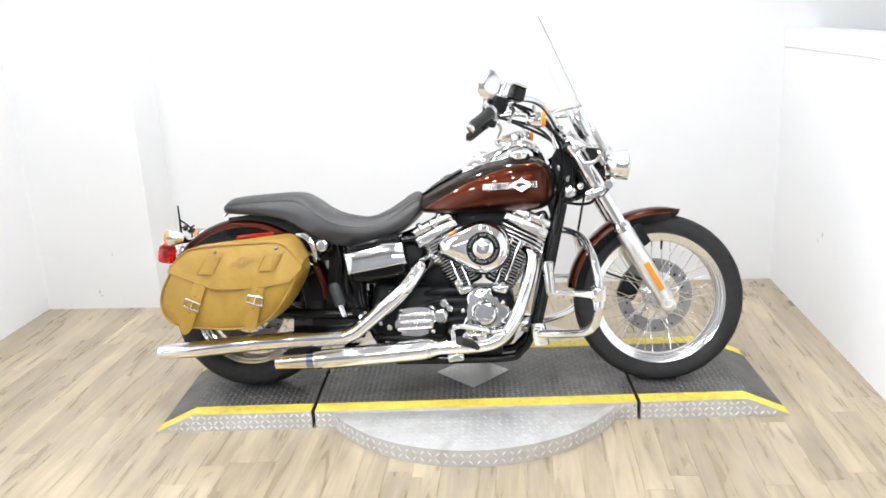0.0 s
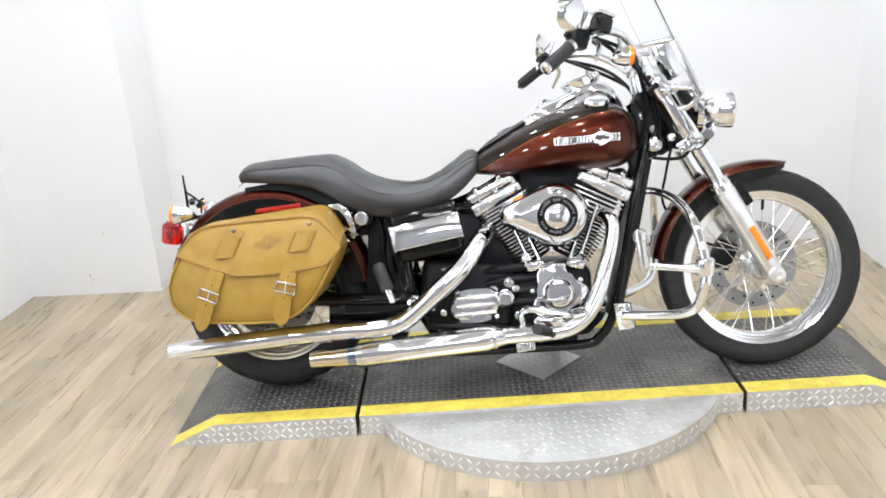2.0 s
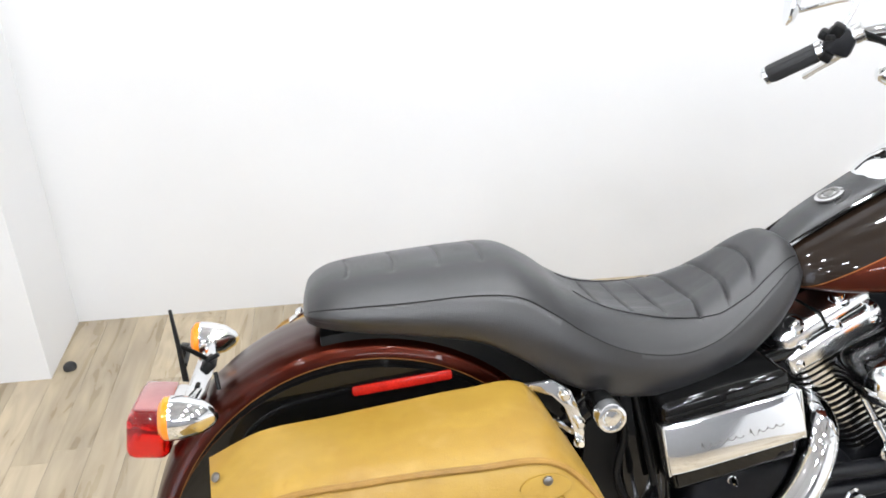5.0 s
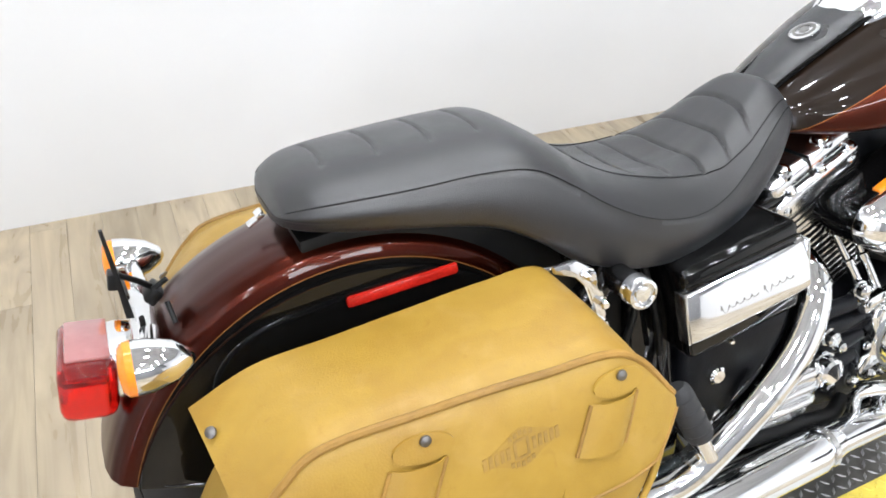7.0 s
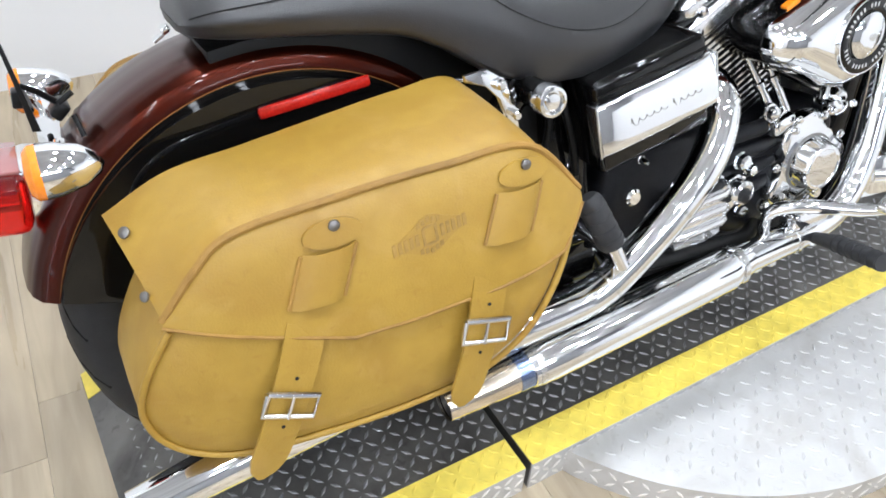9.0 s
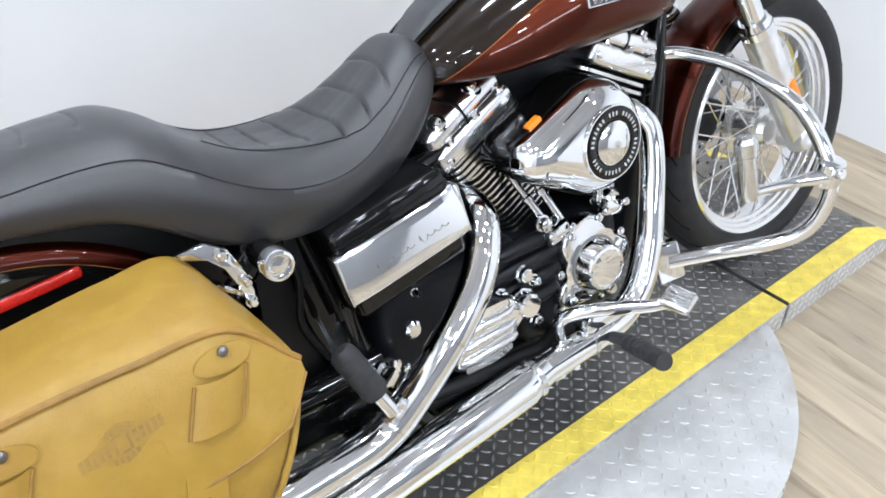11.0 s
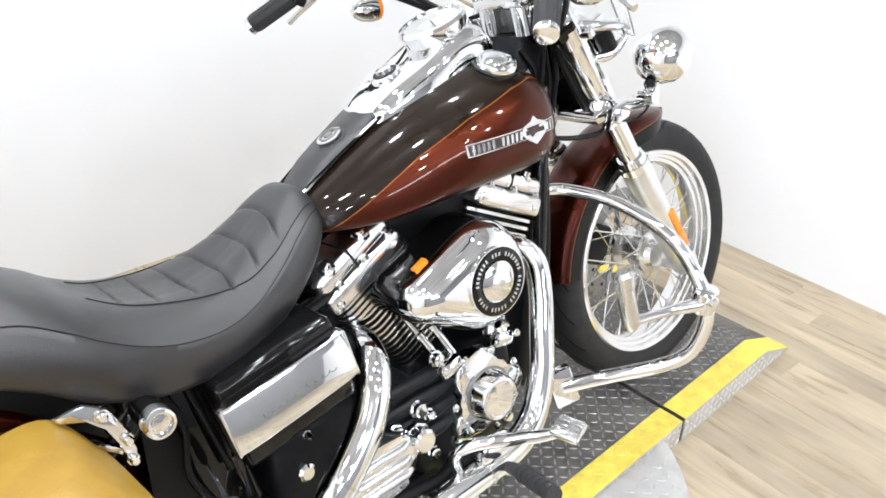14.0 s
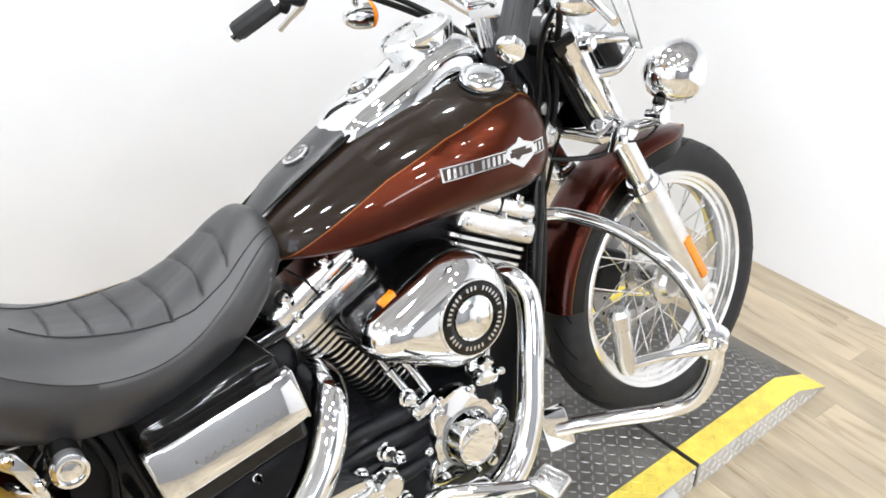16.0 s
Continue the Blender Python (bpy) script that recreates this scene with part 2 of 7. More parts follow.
def plank_material():
    m = bpy.data.materials.new("grey_oak_vinyl")
    m.use_nodes = True
    nt = m.node_tree
    b = nt.nodes["Principled BSDF"]
    info = nt.nodes.new("ShaderNodeObjectInfo")
    tc = nt.nodes.new("ShaderNodeTexCoord")
    mp = nt.nodes.new("ShaderNodeMapping")
    mp.inputs["Scale"].default_value = (15, 1.5, 1)
    off = nt.nodes.new("ShaderNodeVectorMath")
    off.operation = "MULTIPLY_ADD"
    off.inputs[0].default_value = (1, 1, 1)
    comb = nt.nodes.new("ShaderNodeCombineXYZ")
    k = nt.nodes.new("ShaderNodeMath")
    k.operation = "MULTIPLY"
    k.inputs[1].default_value = 37.0
    nt.links.new(info.outputs["Random"], k.inputs[0])
    nt.links.new(k.outputs[0], comb.inputs[0])
    nt.links.new(k.outputs[0], comb.inputs[1])
    addv = nt.nodes.new("ShaderNodeVectorMath")
    addv.operation = "ADD"
    nt.links.new(tc.outputs["Object"], addv.inputs[0])
    nt.links.new(comb.outputs[0], addv.inputs[1])
    nt.links.new(addv.outputs[0], mp.inputs["Vector"])
    grain = nt.nodes.new("ShaderNodeTexNoise")
    grain.inputs["Scale"].default_value = 1.6
    grain.inputs["Detail"].default_value = 8
    grain.inputs["Distortion"].default_value = 1.1
    nt.links.new(mp.outputs[0], grain.inputs["Vector"])
    blotch = nt.nodes.new("ShaderNodeTexNoise")
    blotch.inputs["Scale"].default_value = 5
    mp2 = nt.nodes.new("ShaderNodeMapping")
    mp2.inputs["Scale"].default_value = (2.2, 0.55, 1)
    nt.links.new(addv.outputs[0], mp2.inputs["Vector"])
    nt.links.new(mp2.outputs[0], blotch.inputs["Vector"])
    ramp = nt.nodes.new("ShaderNodeValToRGB")
    ramp.color_ramp.elements[0].position, ramp.color_ramp.elements[0].color = 0.28, (0.210, 0.157, 0.098, 1)
    ramp.color_ramp.elements[1].position, ramp.color_ramp.elements[1].color = 0.72, (0.53, 0.440, 0.312, 1)
    nt.links.new(grain.outputs["Fac"], ramp.inputs[0])
    ramp2 = nt.nodes.new("ShaderNodeValToRGB")
    ramp2.color_ramp.elements[0].position, ramp2.color_ramp.elements[0].color = 0.3, (0.32, 0.266, 0.198, 1)
    ramp2.color_ramp.elements[1].position, ramp2.color_ramp.elements[1].color = 0.7, (0.54, 0.447, 0.302, 1)
    nt.links.new(blotch.outputs["Fac"], ramp2.inputs[0])
    mx = nt.nodes.new("ShaderNodeMix")
    mx.data_type = "RGBA"
    mx.inputs["Factor"].default_value = 0.5
    nt.links.new(ramp.outputs[0], mx.inputs["A"])
    nt.links.new(ramp2.outputs[0], mx.inputs["B"])
    hsv = nt.nodes.new("ShaderNodeHueSaturation")
    val = nt.nodes.new("ShaderNodeMapRange")
    val.inputs["To Min"].default_value, val.inputs["To Max"].default_value = 0.84, 1.12
    nt.links.new(info.outputs["Random"], val.inputs["Value"])
    nt.links.new(val.outputs["Result"], hsv.inputs["Value"])
    nt.links.new(mx.outputs["Result"], hsv.inputs["Color"])
    nt.links.new(hsv.outputs[0], b.inputs["Base Color"])
    rg = nt.nodes.new("ShaderNodeMapRange")
    rg.inputs["To Min"].default_value, rg.inputs["To Max"].default_value = 0.22, 0.36
    nt.links.new(grain.outputs["Fac"], rg.inputs["Value"])
    nt.links.new(rg.outputs["Result"], b.inputs["Roughness"])
    bp = nt.nodes.new("ShaderNodeBump")
    bp.inputs["Strength"].default_value = 0.12
    bp.inputs["Distance"].default_value = 0.002
    nt.links.new(grain.outputs["Fac"], bp.inputs["Height"])
    nt.links.new(bp.outputs["Normal"], b.inputs["Normal"])
    return m


PLANK = plank_material()
SUBFLOOR = mat("brown_subfloor", (0.13, 0.10, 0.075), rough=0.7, vary=0.2, scale=20)


# ------------------------------------------------------------------ mesh helpers
def finish(bm, name, material, sharp=38):
    bmesh.ops.recalc_face_normals(bm, faces=bm.faces)
    lim = radians(sharp)
    for e in bm.edges:
        e.smooth = not (len(e.link_faces) == 2 and e.calc_face_angle(0) > lim)
    for f in bm.faces:
        f.smooth = True
    me = bpy.data.meshes.new(name)
    bm.to_mesh(me)
    bm.free()
    for m in (material if isinstance(material, (list, tuple)) else [material]):
        me.materials.append(m)
    return me


def part(name, bm, material, parent, label="", sharp=38):
    """One mesh object under a thing or under a part, built in the thing's own coordinates."""
    ob = new(name, finish(bm, name, material, sharp))
    ob.parent = parent
    if label:
        ob["label"] = label
    return ob


def empty(name, m=None):
    ob = new(name)
    ob.empty_display_size = 0.1
    if m is not None:
        ob.matrix_basis = m
    return ob


def smooth_path(pts, step=0.012):
    """Catmull-Rom through the points, sampled about every step metres."""
    P = [Vector(p) for p in pts]
    P = [P[0] * 2 - P[1]] + P + [P[-1] * 2 - P[-2]]
    out = []
    for i in range(1, len(P) - 2):
        a, b, c, d = P[i - 1], P[i], P[i + 1], P[i + 2]
        n = max(2, int((c - b).length / step))
        for k in range(n):
            t = k / n
            out.append(0.5 * ((2 * b) + (c - a) * t + (2 * a - 5 * b + 4 * c - d) * t * t + (3 * b - a - 3 * c + d) * t ** 3))
    out.append(P[-2])
    return out


def skin(bm, rings, close=True, cap=True):
    """Bridges rings of equal length; returns the vertex rings."""
    vs = [[bm.verts.new(p) for p in r] for r in rings]
    n = len(vs[0])
    for a, b in zip(vs, vs[1:]):
        for i in range(n if close else n - 1):
            j = (i + 1) % n
            bm.faces.new((a[i], a[j], b[j], b[i]))
    if cap and close:
        bm.faces.new(vs[0])
        bm.faces.new(vs[-1])
    return vs


def tube(bm, pts, r, n=16, smooth=True, cap=True, step=0.012):
    """A round tube along a path; r is a number or a list of radii at the given points."""
    path = smooth_path(pts, step) if smooth and len(pts) > 2 else [Vector(p) for p in pts]
    if isinstance(r, (list, tuple)):
        P = [Vector(p) for p in pts]
        s = [0.0]
        for a, b in zip(P, P[1:]):
            s.append(s[-1] + (b - a).length)
        q = [0.0]
        for a, b in zip(path, path[1:]):
            q.append(q[-1] + (b - a).length)
        rad = list(np.interp([x / q[-1] * s[-1] for x in q], s, r))
    else:
        rad = [r] * len(path)
    up = None
    rings = []
    for i, p in enumerate(path):
        t = (path[min(i + 1, len(path) - 1)] - path[max(i - 1, 0)]).normalized()
        if up is None:
            up = t.orthogonal().normalized()
        up = (up - t * up.dot(t)).normalized()
        side = t.cross(up)
        rings.append([p + (up * math.cos(a) + side * math.sin(a)) * rad[i] for a in [2 * math.pi * k / n for k in range(n)]])
    skin(bm, rings, cap=cap)
    return bm


def lathe(bm, prof, origin=(0, 0, 0), axis=(0, 1, 0), n=32, cap=True):
    """Turns a profile of (distance along the axis, radius) round the axis."""
    ax = Vector(axis).normalized()
    u = ax.orthogonal().normalized()
    v = ax.cross(u)
    o = Vector(origin)
    rings = [[o + ax * h + (u * math.cos(a) + v * math.sin(a)) * max(r, 1e-4) for a in [2 * math.pi * k / n for k in range(n)]] for h, r in prof]
    skin(bm, rings, cap=cap)
    return bm


def ring_lathe(bm, prof, origin, axis, n=64):
    """As lathe(), but the profile closes on itself (a tyre, a rim, a ring)."""
    ax = Vector(axis).normalized()
    u = ax.orthogonal().normalized()
    v = ax.cross(u)
    o = Vector(origin)
    m = len(prof)
    vs = [[bm.verts.new(o + ax * h + (u * math.cos(a) + v * math.sin(a)) * r) for h, r in prof] for a in [2 * math.pi * k / n for k in range(n)]]
    for i in range(n):
        a, b = vs[i], vs[(i + 1) % n]
        for j in range(m):
            k = (j + 1) % m
            bm.faces.new((a[j], a[k], b[k], b[j]))
    return bm


def block(bm, size, at=(0, 0, 0), rot=(0, 0, 0), bevel=0.0, seg=2):
    """A box with rounded edges, centred at a place."""
    m = pose(*at, *rot) @ Matrix.Diagonal((*size, 1))
    g = bmesh.ops.create_cube(bm, size=1.0, matrix=m)
    if bevel:
        es = list({e for v in g["verts"] for e in v.link_edges})
        bmesh.ops.bevel(bm, geom=es, offset=bevel, segments=seg, affect="EDGES", profile=0.5)
    return bm


def plate(bm, outline, y0, y1, bevel=0.0, seg=2, plane="xz"):
    """An outline in the x-z plane (or x-y) with a thickness from y0 to y1, edges rounded."""
    def P(a, b, d):
        return (a, d, b) if plane == "xz" else (a, b, d)
    lo = [bm.verts.new(P(a, b, y0)) for a, b in outline]
    hi = [bm.verts.new(P(a, b, y1)) for a, b in outline]
    n = len(outline)
    f0, f1 = bm.faces.new(lo), bm.faces.new(hi)
    for i in range(n):
        bm.faces.new((lo[i], lo[(i + 1) % n], hi[(i + 1) % n], hi[i]))
    if bevel:
        es = list(f0.edges) + list(f1.edges)
        bmesh.ops.bevel(bm, geom=es, offset=bevel, segments=seg, affect="EDGES", profile=0.5)
    return bm


def bolt_head(bm, at, axis, r=0.008, h=0.007):
    lathe(bm, [(0, r * 1.25), (0.0015, r * 1.25), (0.0016, r), (h * 0.8, r), (h, r * 0.7)], at, axis, n=8)
    return bm


def B():
    return bmesh.new()


def interp(table, x):
    xs = [a[0] for a in table]
    return [float(np.interp(x, xs, [a[i] for a in table])) for i in range(1, len(table[0]))]


def spline(table, x):
    """Smooth interpolation (Catmull-Rom in the table's own steps) of each column."""
    n = len(table)
    i = max(0, min(n - 2, next((k for k in range(n - 1) if x <= table[k + 1][0]), n - 2)))
    x0, x1 = table[i][0], table[i + 1][0]
    t = min(1.0, max(0.0, (x - x0) / (x1 - x0)))
    out = []
    for c in range(1, len(table[0])):
        p1, p2 = table[i][c], table[i + 1][c]
        d = x1 - x0
        m1 = (p2 - table[i - 1][c]) / (x1 - table[i - 1][0]) * d if i > 0 else p2 - p1
        m2 = (table[i + 2][c] - p1) / (table[i + 2][0] - x0) * d if i + 2 < n else p2 - p1
        out.append((2 * t ** 3 - 3 * t * t + 1) * p1 + (t ** 3 - 2 * t * t + t) * m1 + (3 * t * t - 2 * t ** 3) * p2 + (t ** 3 - t * t) * m2)
    return out


# ------------------------------------------------------------------ the room
ROOM = Matrix.Translation((0.9, 0.0, 0.0)) @ pose(0, 0, 0, 0, 0, ROOM_TURN)
BACK, BACK_LEFT, LEFT, RIGHT, FRONT = 1.405, 1.095, -2.44, 1.546, -4.4
STEP = -1.783      # where the nearer part of the back wall ends


def slab(name, x0, x1, y0, y1, z0, z1, material, label, category):
    bm = B()
    block(bm, (x1 - x0, y1 - y0, z1 - z0), ((x0 + x1) / 2, (y0 + y1) / 2, (z0 + z1) / 2))
    ob = new(name, finish(bm, name, material))
    ob.matrix_basis = ROOM
    return tagged(ob, label, category, kind="structure")


slab("wall_north", STEP, RIGHT + 0.9, BACK, BACK + 0.15, 0, CEILING, WALL, "plain white painted back wall of the studio", "wall")
jog = slab("wall_north_jog", LEFT - 0.15, STEP, BACK_LEFT, BACK_LEFT + 0.46, 0, CEILING, WALL, "white wall section standing forward of the back wall", "wall")
DOOR_Y0, DOOR_Y1, DOOR_Z = -2.65, -1.45, 2.1
bm = B()
for y0, y1, z0, z1 in ((FRONT, DOOR_Y0, 0, CEILING), (DOOR_Y1, BACK_LEFT, 0, CEILING), (DOOR_Y0, DOOR_Y1, DOOR_Z, CEILING)):
    block(bm, (0.15, y1 - y0, z1 - z0), (LEFT - 0.075, (y0 + y1) / 2, (z0 + z1) / 2))
west = new("wall_west", finish(bm, "wall_west", WALL))
west.matrix_basis = ROOM
tagged(west, "plain white painted side wall with a glazed doorway", "wall", kind="structure")
half_wall = slab("wall_east", RIGHT, RIGHT + 0.12, FRONT, BACK, 0, 1.236, WALL, "white painted half-height partition wall", "wall")
slab("wall_east_far", RIGHT + 0.9, RIGHT + 1.05, FRONT, BACK + 0.15, 0, CEILING, WALL, "white wall beyond the partition", "wall")
slab("wall_south", LEFT - 0.15, RIGHT + 1.05, FRONT - 0.15, FRONT, 0, CEILING, GREY_WALL, "plain grey painted wall", "wall")
slab("ceiling", LEFT - 0.15, RIGHT + 1.05, FRONT - 0.15, BACK + 0.5, CEILING, CEILING + 0.1, CEIL, "pale grey painted ceiling", "ceiling")
slab("partition_ledge", RIGHT - 0.006, RIGHT + 0.16, FRONT, BACK - 0.005, 1.238, 1.323, WALL, "white cap board along the partition top", "trim")


def downlight(x, y):
    """A recessed LED downlight: trim ring and glowing lens, with its own lamp."""
    t = empty("ceiling_light", ROOM @ Matrix.Translation((x, y, CEILING)))
    part("trim_ring", ring_lathe(B(), [(-0.012, 0.075), (-0.012, 0.09), (-0.001, 0.095), (-0.001, 0.075)], (0, 0, 0), (0, 0, 1), 32), WALL, t)
    part("lens", lathe(B(), [(-0.006, 0.001), (-0.006, 0.074), (-0.002, 0.074)], (0, 0, 0), (0, 0, 1), 32), LED, t, "glowing white lens")
    return tagged(t, "round white recessed ceiling light, switched on", "ceiling light", group="ceiling lights")


LED = bpy.data.materials.new("led_lens")
LED.use_nodes = True
LED.node_tree.nodes["Principled BSDF"].inputs["Emission Color"].default_value = (1, 0.98, 0.95, 1)
LED.node_tree.nodes["Principled BSDF"].inputs["Emission Strength"].default_value = 10.0
lamp_data = bpy.data.lights.new("downlight_lamp", "AREA")
lamp_data.shape, lamp_data.size, lamp_data.energy, lamp_data.color = "DISK", 0.14, LAMP_W, (0.955, 0.98, 1.01)
first_light = None
for lx in (-2.0, -1.15, -0.3, 0.55, 1.15):
    for ly_ in ((-3.3, -1.9, -0.6, 0.7) if -1.5 < lx < 1 else (-3.1, -1.6) if lx > 1 else (-3.3, -1.9, -0.6)):
        place = ROOM @ Matrix.Translation((lx, ly_, CEILING))
        if first_light is None:
            first_light = downlight(lx, ly_)
        else:
            copy_thing(first_light, place)
        new("downlight_lamp", lamp_data).matrix_basis = place @ Matrix.Translation((0, 0, -0.02))

# the glazed door in the side wall and the daylight beyond it
glazed = empty("door_1", ROOM @ Matrix.Translation((LEFT - 0.07, 0, 0)))
mid = (DOOR_Y0 + DOOR_Y1) / 2
for y, w in ((DOOR_Y0 + 0.04, 0.08), (mid, 0.10), (DOOR_Y1 - 0.04, 0.08)):
    part("stile", block(B(), (0.05, w, DOOR_Z - 0.01), (0, y, DOOR_Z / 2), bevel=0.004), BRUSHED, glazed)
for z, h in ((0.07, 0.12), (DOOR_Z - 0.05, 0.09)):
    for ya, yb in ((DOOR_Y0 + 0.08, mid - 0.05), (mid + 0.05, DOOR_Y1 - 0.08)):
        part("rail", block(B(), (0.045, yb - ya, h), (0, (ya + yb) / 2, z), bevel=0.004), BRUSHED, glazed)
for ya, yb in ((DOOR_Y0 + 0.08, mid - 0.05), (mid + 0.05, DOOR_Y1 - 0.08)):
    pane = part("pane", block(B(), (0.006, yb - ya, DOOR_Z - 0.22), (0, (ya + yb) / 2, 1.07)), GLASS, glazed, "clear glass pane")
    pane.visible_shadow = False
tagged(glazed, "pair of glazed metal doors letting in cool daylight", "door", kind="structure")
DAY = bpy.data.materials.new("overcast_daylight")
DAY.use_nodes = True
DAY.node_tree.nodes["Principled BSDF"].inputs["Base Color"].default_value = (0, 0, 0, 1)
DAY.node_tree.nodes["Principled BSDF"].inputs["Emission Color"].default_value = (0.80, 0.86, 1.0, 1)
DAY.node_tree.nodes["Principled BSDF"].inputs["Emission Strength"].default_value = 5.0
slab("backdrop", LEFT - 0.95, LEFT - 0.93, DOOR_Y0 - 0.9, DOOR_Y1 + 0.9, 0.0, 2.9, DAY, "pale overcast daylight outside the glazed doors", "backdrop")


def batten(x0, x1, z):
    """A linear light high on the wall: white body, opal front, end caps."""
    t = empty("linear_light", ROOM @ Matrix.Translation(((x0 + x1) / 2, FRONT, z)))
    ln = x1 - x0
    part("body", block(B(), (ln, 0.05, 0.22), (0, 0.026, 0), bevel=0.006), WALL, t)
    part("diffuser", block(B(), (ln - 0.05, 0.024, 0.15), (0, 0.060, 0), bevel=0.008), TUBE, t, "glowing opal diffuser")
    for e in (-1, 1):
        part("end_cap", block(B(), (0.02, 0.03, 0.20), (e * (ln / 2 - 0.011), 0.064, 0), bevel=0.005), WALL, t)
    return tagged(t, "white linear wall light high on the wall, switched on", "wall light", group="linear wall lights")


TUBE = bpy.data.materials.new("opal_diffuser")
TUBE.use_nodes = True
TUBE.node_tree.nodes["Principled BSDF"].inputs["Emission Color"].default_value = (0.95, 0.98, 1.0, 1)
TUBE.node_tree.nodes["Principled BSDF"].inputs["Emission Strength"].default_value = 25.0
batten(-0.85, 0.09, 2.40)
batten(0.12, 0.98, 2.46)

# ------------------------------------------------------------------ the plinth of tread plate
TOP = 0.07
NEAR, FAR = -0.231, 0.370
XL, XR = -0.315, 2.055            # feet of the end ramps
TL, TR = -0.168, 1.900            # where the ramps reach the top
GAPS = (0.291, 1.503)
STRIP = 0.064


def height(x):
    if x < TL:
        return max(0.003, TOP * (x - XL) / (TL - XL))
    if x > TR:
        return max(0.003, TOP * (XR - x) / (XR - TR))
    return TOP


def side_outline(x0, x1):
    """The section of one length of the plinth in the x-z plane."""
    xs = [x0] + [x for x in (TL, TR) if x0 < x < x1] + [x1]
    return [(x0, 0.0), (x1, 0.0)] + [(x, height(x)) for x in reversed(xs)]


def lug(verts, faces, c, d, nrm, ln=0.0105, wd=0.0034, up=0.0016):
    """One raised lozenge of the tread pattern."""
    s = nrm.cross(d).normalized()
    k = len(verts)
    verts += [c - d * ln, c - s * wd, c + d * ln, c + s * wd, c - d * ln * 0.6 + nrm * up, c - s * wd * 0.45 + nrm * up, c + d * ln * 0.6 + nrm * up, c + s * wd * 0.45 + nrm * up]
    faces += [(k + 4, k + 5, k + 6, k + 7)] + [(k + i, k + (i + 1) % 4, k + 4 + (i + 1) % 4, k + 4 + i) for i in range(4)]


def lugs_object(name, verts, faces, material, parent):
    me = bpy.data.meshes.new(name)
    me.from_pydata([tuple(v) for v in verts], [], faces)
    me.materials.append(material)
    ob = new(name, me)
    ob.parent = parent
    return tagged(ob, "raised lozenges of the tread plate", kind="stuff")


def tread_lugs(x0, x1, y0, y1, surf, keep=lambda x, y: True, pitch=0.030):
    """Lozenges in alternating directions over a stretch; surf(x, y) gives the point and the normal."""
    verts, faces = [], []
    nx, ny = int((x1 - x0) / pitch), int((y1 - y0) / pitch)
    for i in range(nx):
        for j in range(ny):
            x, y = x0 + (i + 0.5) * (x1 - x0) / nx, y0 + (j + 0.5) * (y1 - y0) / ny
            if not keep(x, y):
                continue
            p, n = surf(x, y)
            a = radians(45 if (i + j) % 2 else -45)
            d = Vector((math.cos(a), math.sin(a), 0))
            d = (d - n * d.dot(n)).normalized()
            lug(verts, faces, p, d, n)
    return verts, faces


def surf_top(x, y):
    if x < TL:
        return Vector((x, y, height(x) + 0.0002)), Vector((-TOP, 0, TL - XL)).normalized()
    if x > TR:
        return Vector((x, y, height(x) + 0.0002)), Vector((TOP, 0, XR - TR)).normalized()
    return Vector((x, y, TOP + 0.0002)), Vector((0, 0, 1))


def platform_section(x0, x1, label):
    t = empty("display_platform")
    x0, x1 = x0 + (0.006 if x0 > XL else 0.0), x1 - (0.006 if x1 < XR else 0.0)
    part("deck", plate(B(), side_outline(x0, x1), NEAR + 0.004, FAR - 0.004), TREAD_DARK, t)
    part("front_skirt", plate(B(), side_outline(x0 + 0.0005, x1 - 0.0005), NEAR, NEAR + 0.0038), TREAD_SILVER, t, "bare silver tread plate skirt")
    part("rear_skirt", plate(B(), side_outline(x0 + 0.0005, x1 - 0.0005), FAR - 0.0038, FAR), TREAD_SILVER, t)
    for y0 in (NEAR + 0.0005, FAR - 0.0005 - STRIP):
        xs = [x0 + 0.001] + [x for x in (TL, TR) if x0 < x < x1] + [x1 - 0.001]
        bm = B()
        rings = [[(x, y0, height(x) + 0.0002), (x, y0, height(x) + 0.0016), (x, y0 + STRIP, height(x) + 0.0016), (x, y0 + STRIP, height(x) + 0.0002)] for x in xs]
        skin(bm, rings)
        part("safety_stripe", bm, YELLOW, t, "worn yellow painted safety stripe")
    v, f = tread_lugs(x0, x1, NEAR + STRIP + 0.004, FAR - STRIP - 0.004, surf_top, pitch=0.021)
    lugs_object("deck_tread_pattern", v, f, TREAD_LUG, t)
    for ya, yb in ((NEAR, NEAR + STRIP), (FAR - STRIP, FAR)):
        v, f = tread_lugs(x0, x1, ya, yb, lambda x, y: (surf_top(x, y)[0] + Vector((0, 0, 0.0014)), surf_top(x, y)[1]), pitch=0.021)
        lugs_object("stripe_tread_pattern", v, f, YELLOW, t)
    verts, faces = [], []
    n = int((x1 - x0) / 0.022)
    for i in range(n):
        for j in range(3):
            x, z = x0 + (i + 0.5) * (x1 - x0) / n, 0.013 + j * 0.0215
            if z + 0.012 < height(x):
                a = radians(45 if (i + j) % 2 else -45)
                lug(verts, faces, Vector((x, NEAR - 0.0002, z)), Vector((math.cos(a), 0, math.sin(a))), Vector((0, -1, 0)), ln=0.0122, wd=0.0042)
    lugs_object("skirt_tread_pattern", verts, faces, LUG_BRIGHT, t)
    return tagged(t, label, "platform", group="display platform sections")


platform_section(XL, GAPS[0], "dark tread plate end section with yellow stripes, under rear wheel")
platform_section(GAPS[0], GAPS[1], "dark tread plate middle section with yellow stripes under engine")
platform_section(GAPS[1], XR, "dark tread plate ramped end section, yellow stripes, under front wheel")


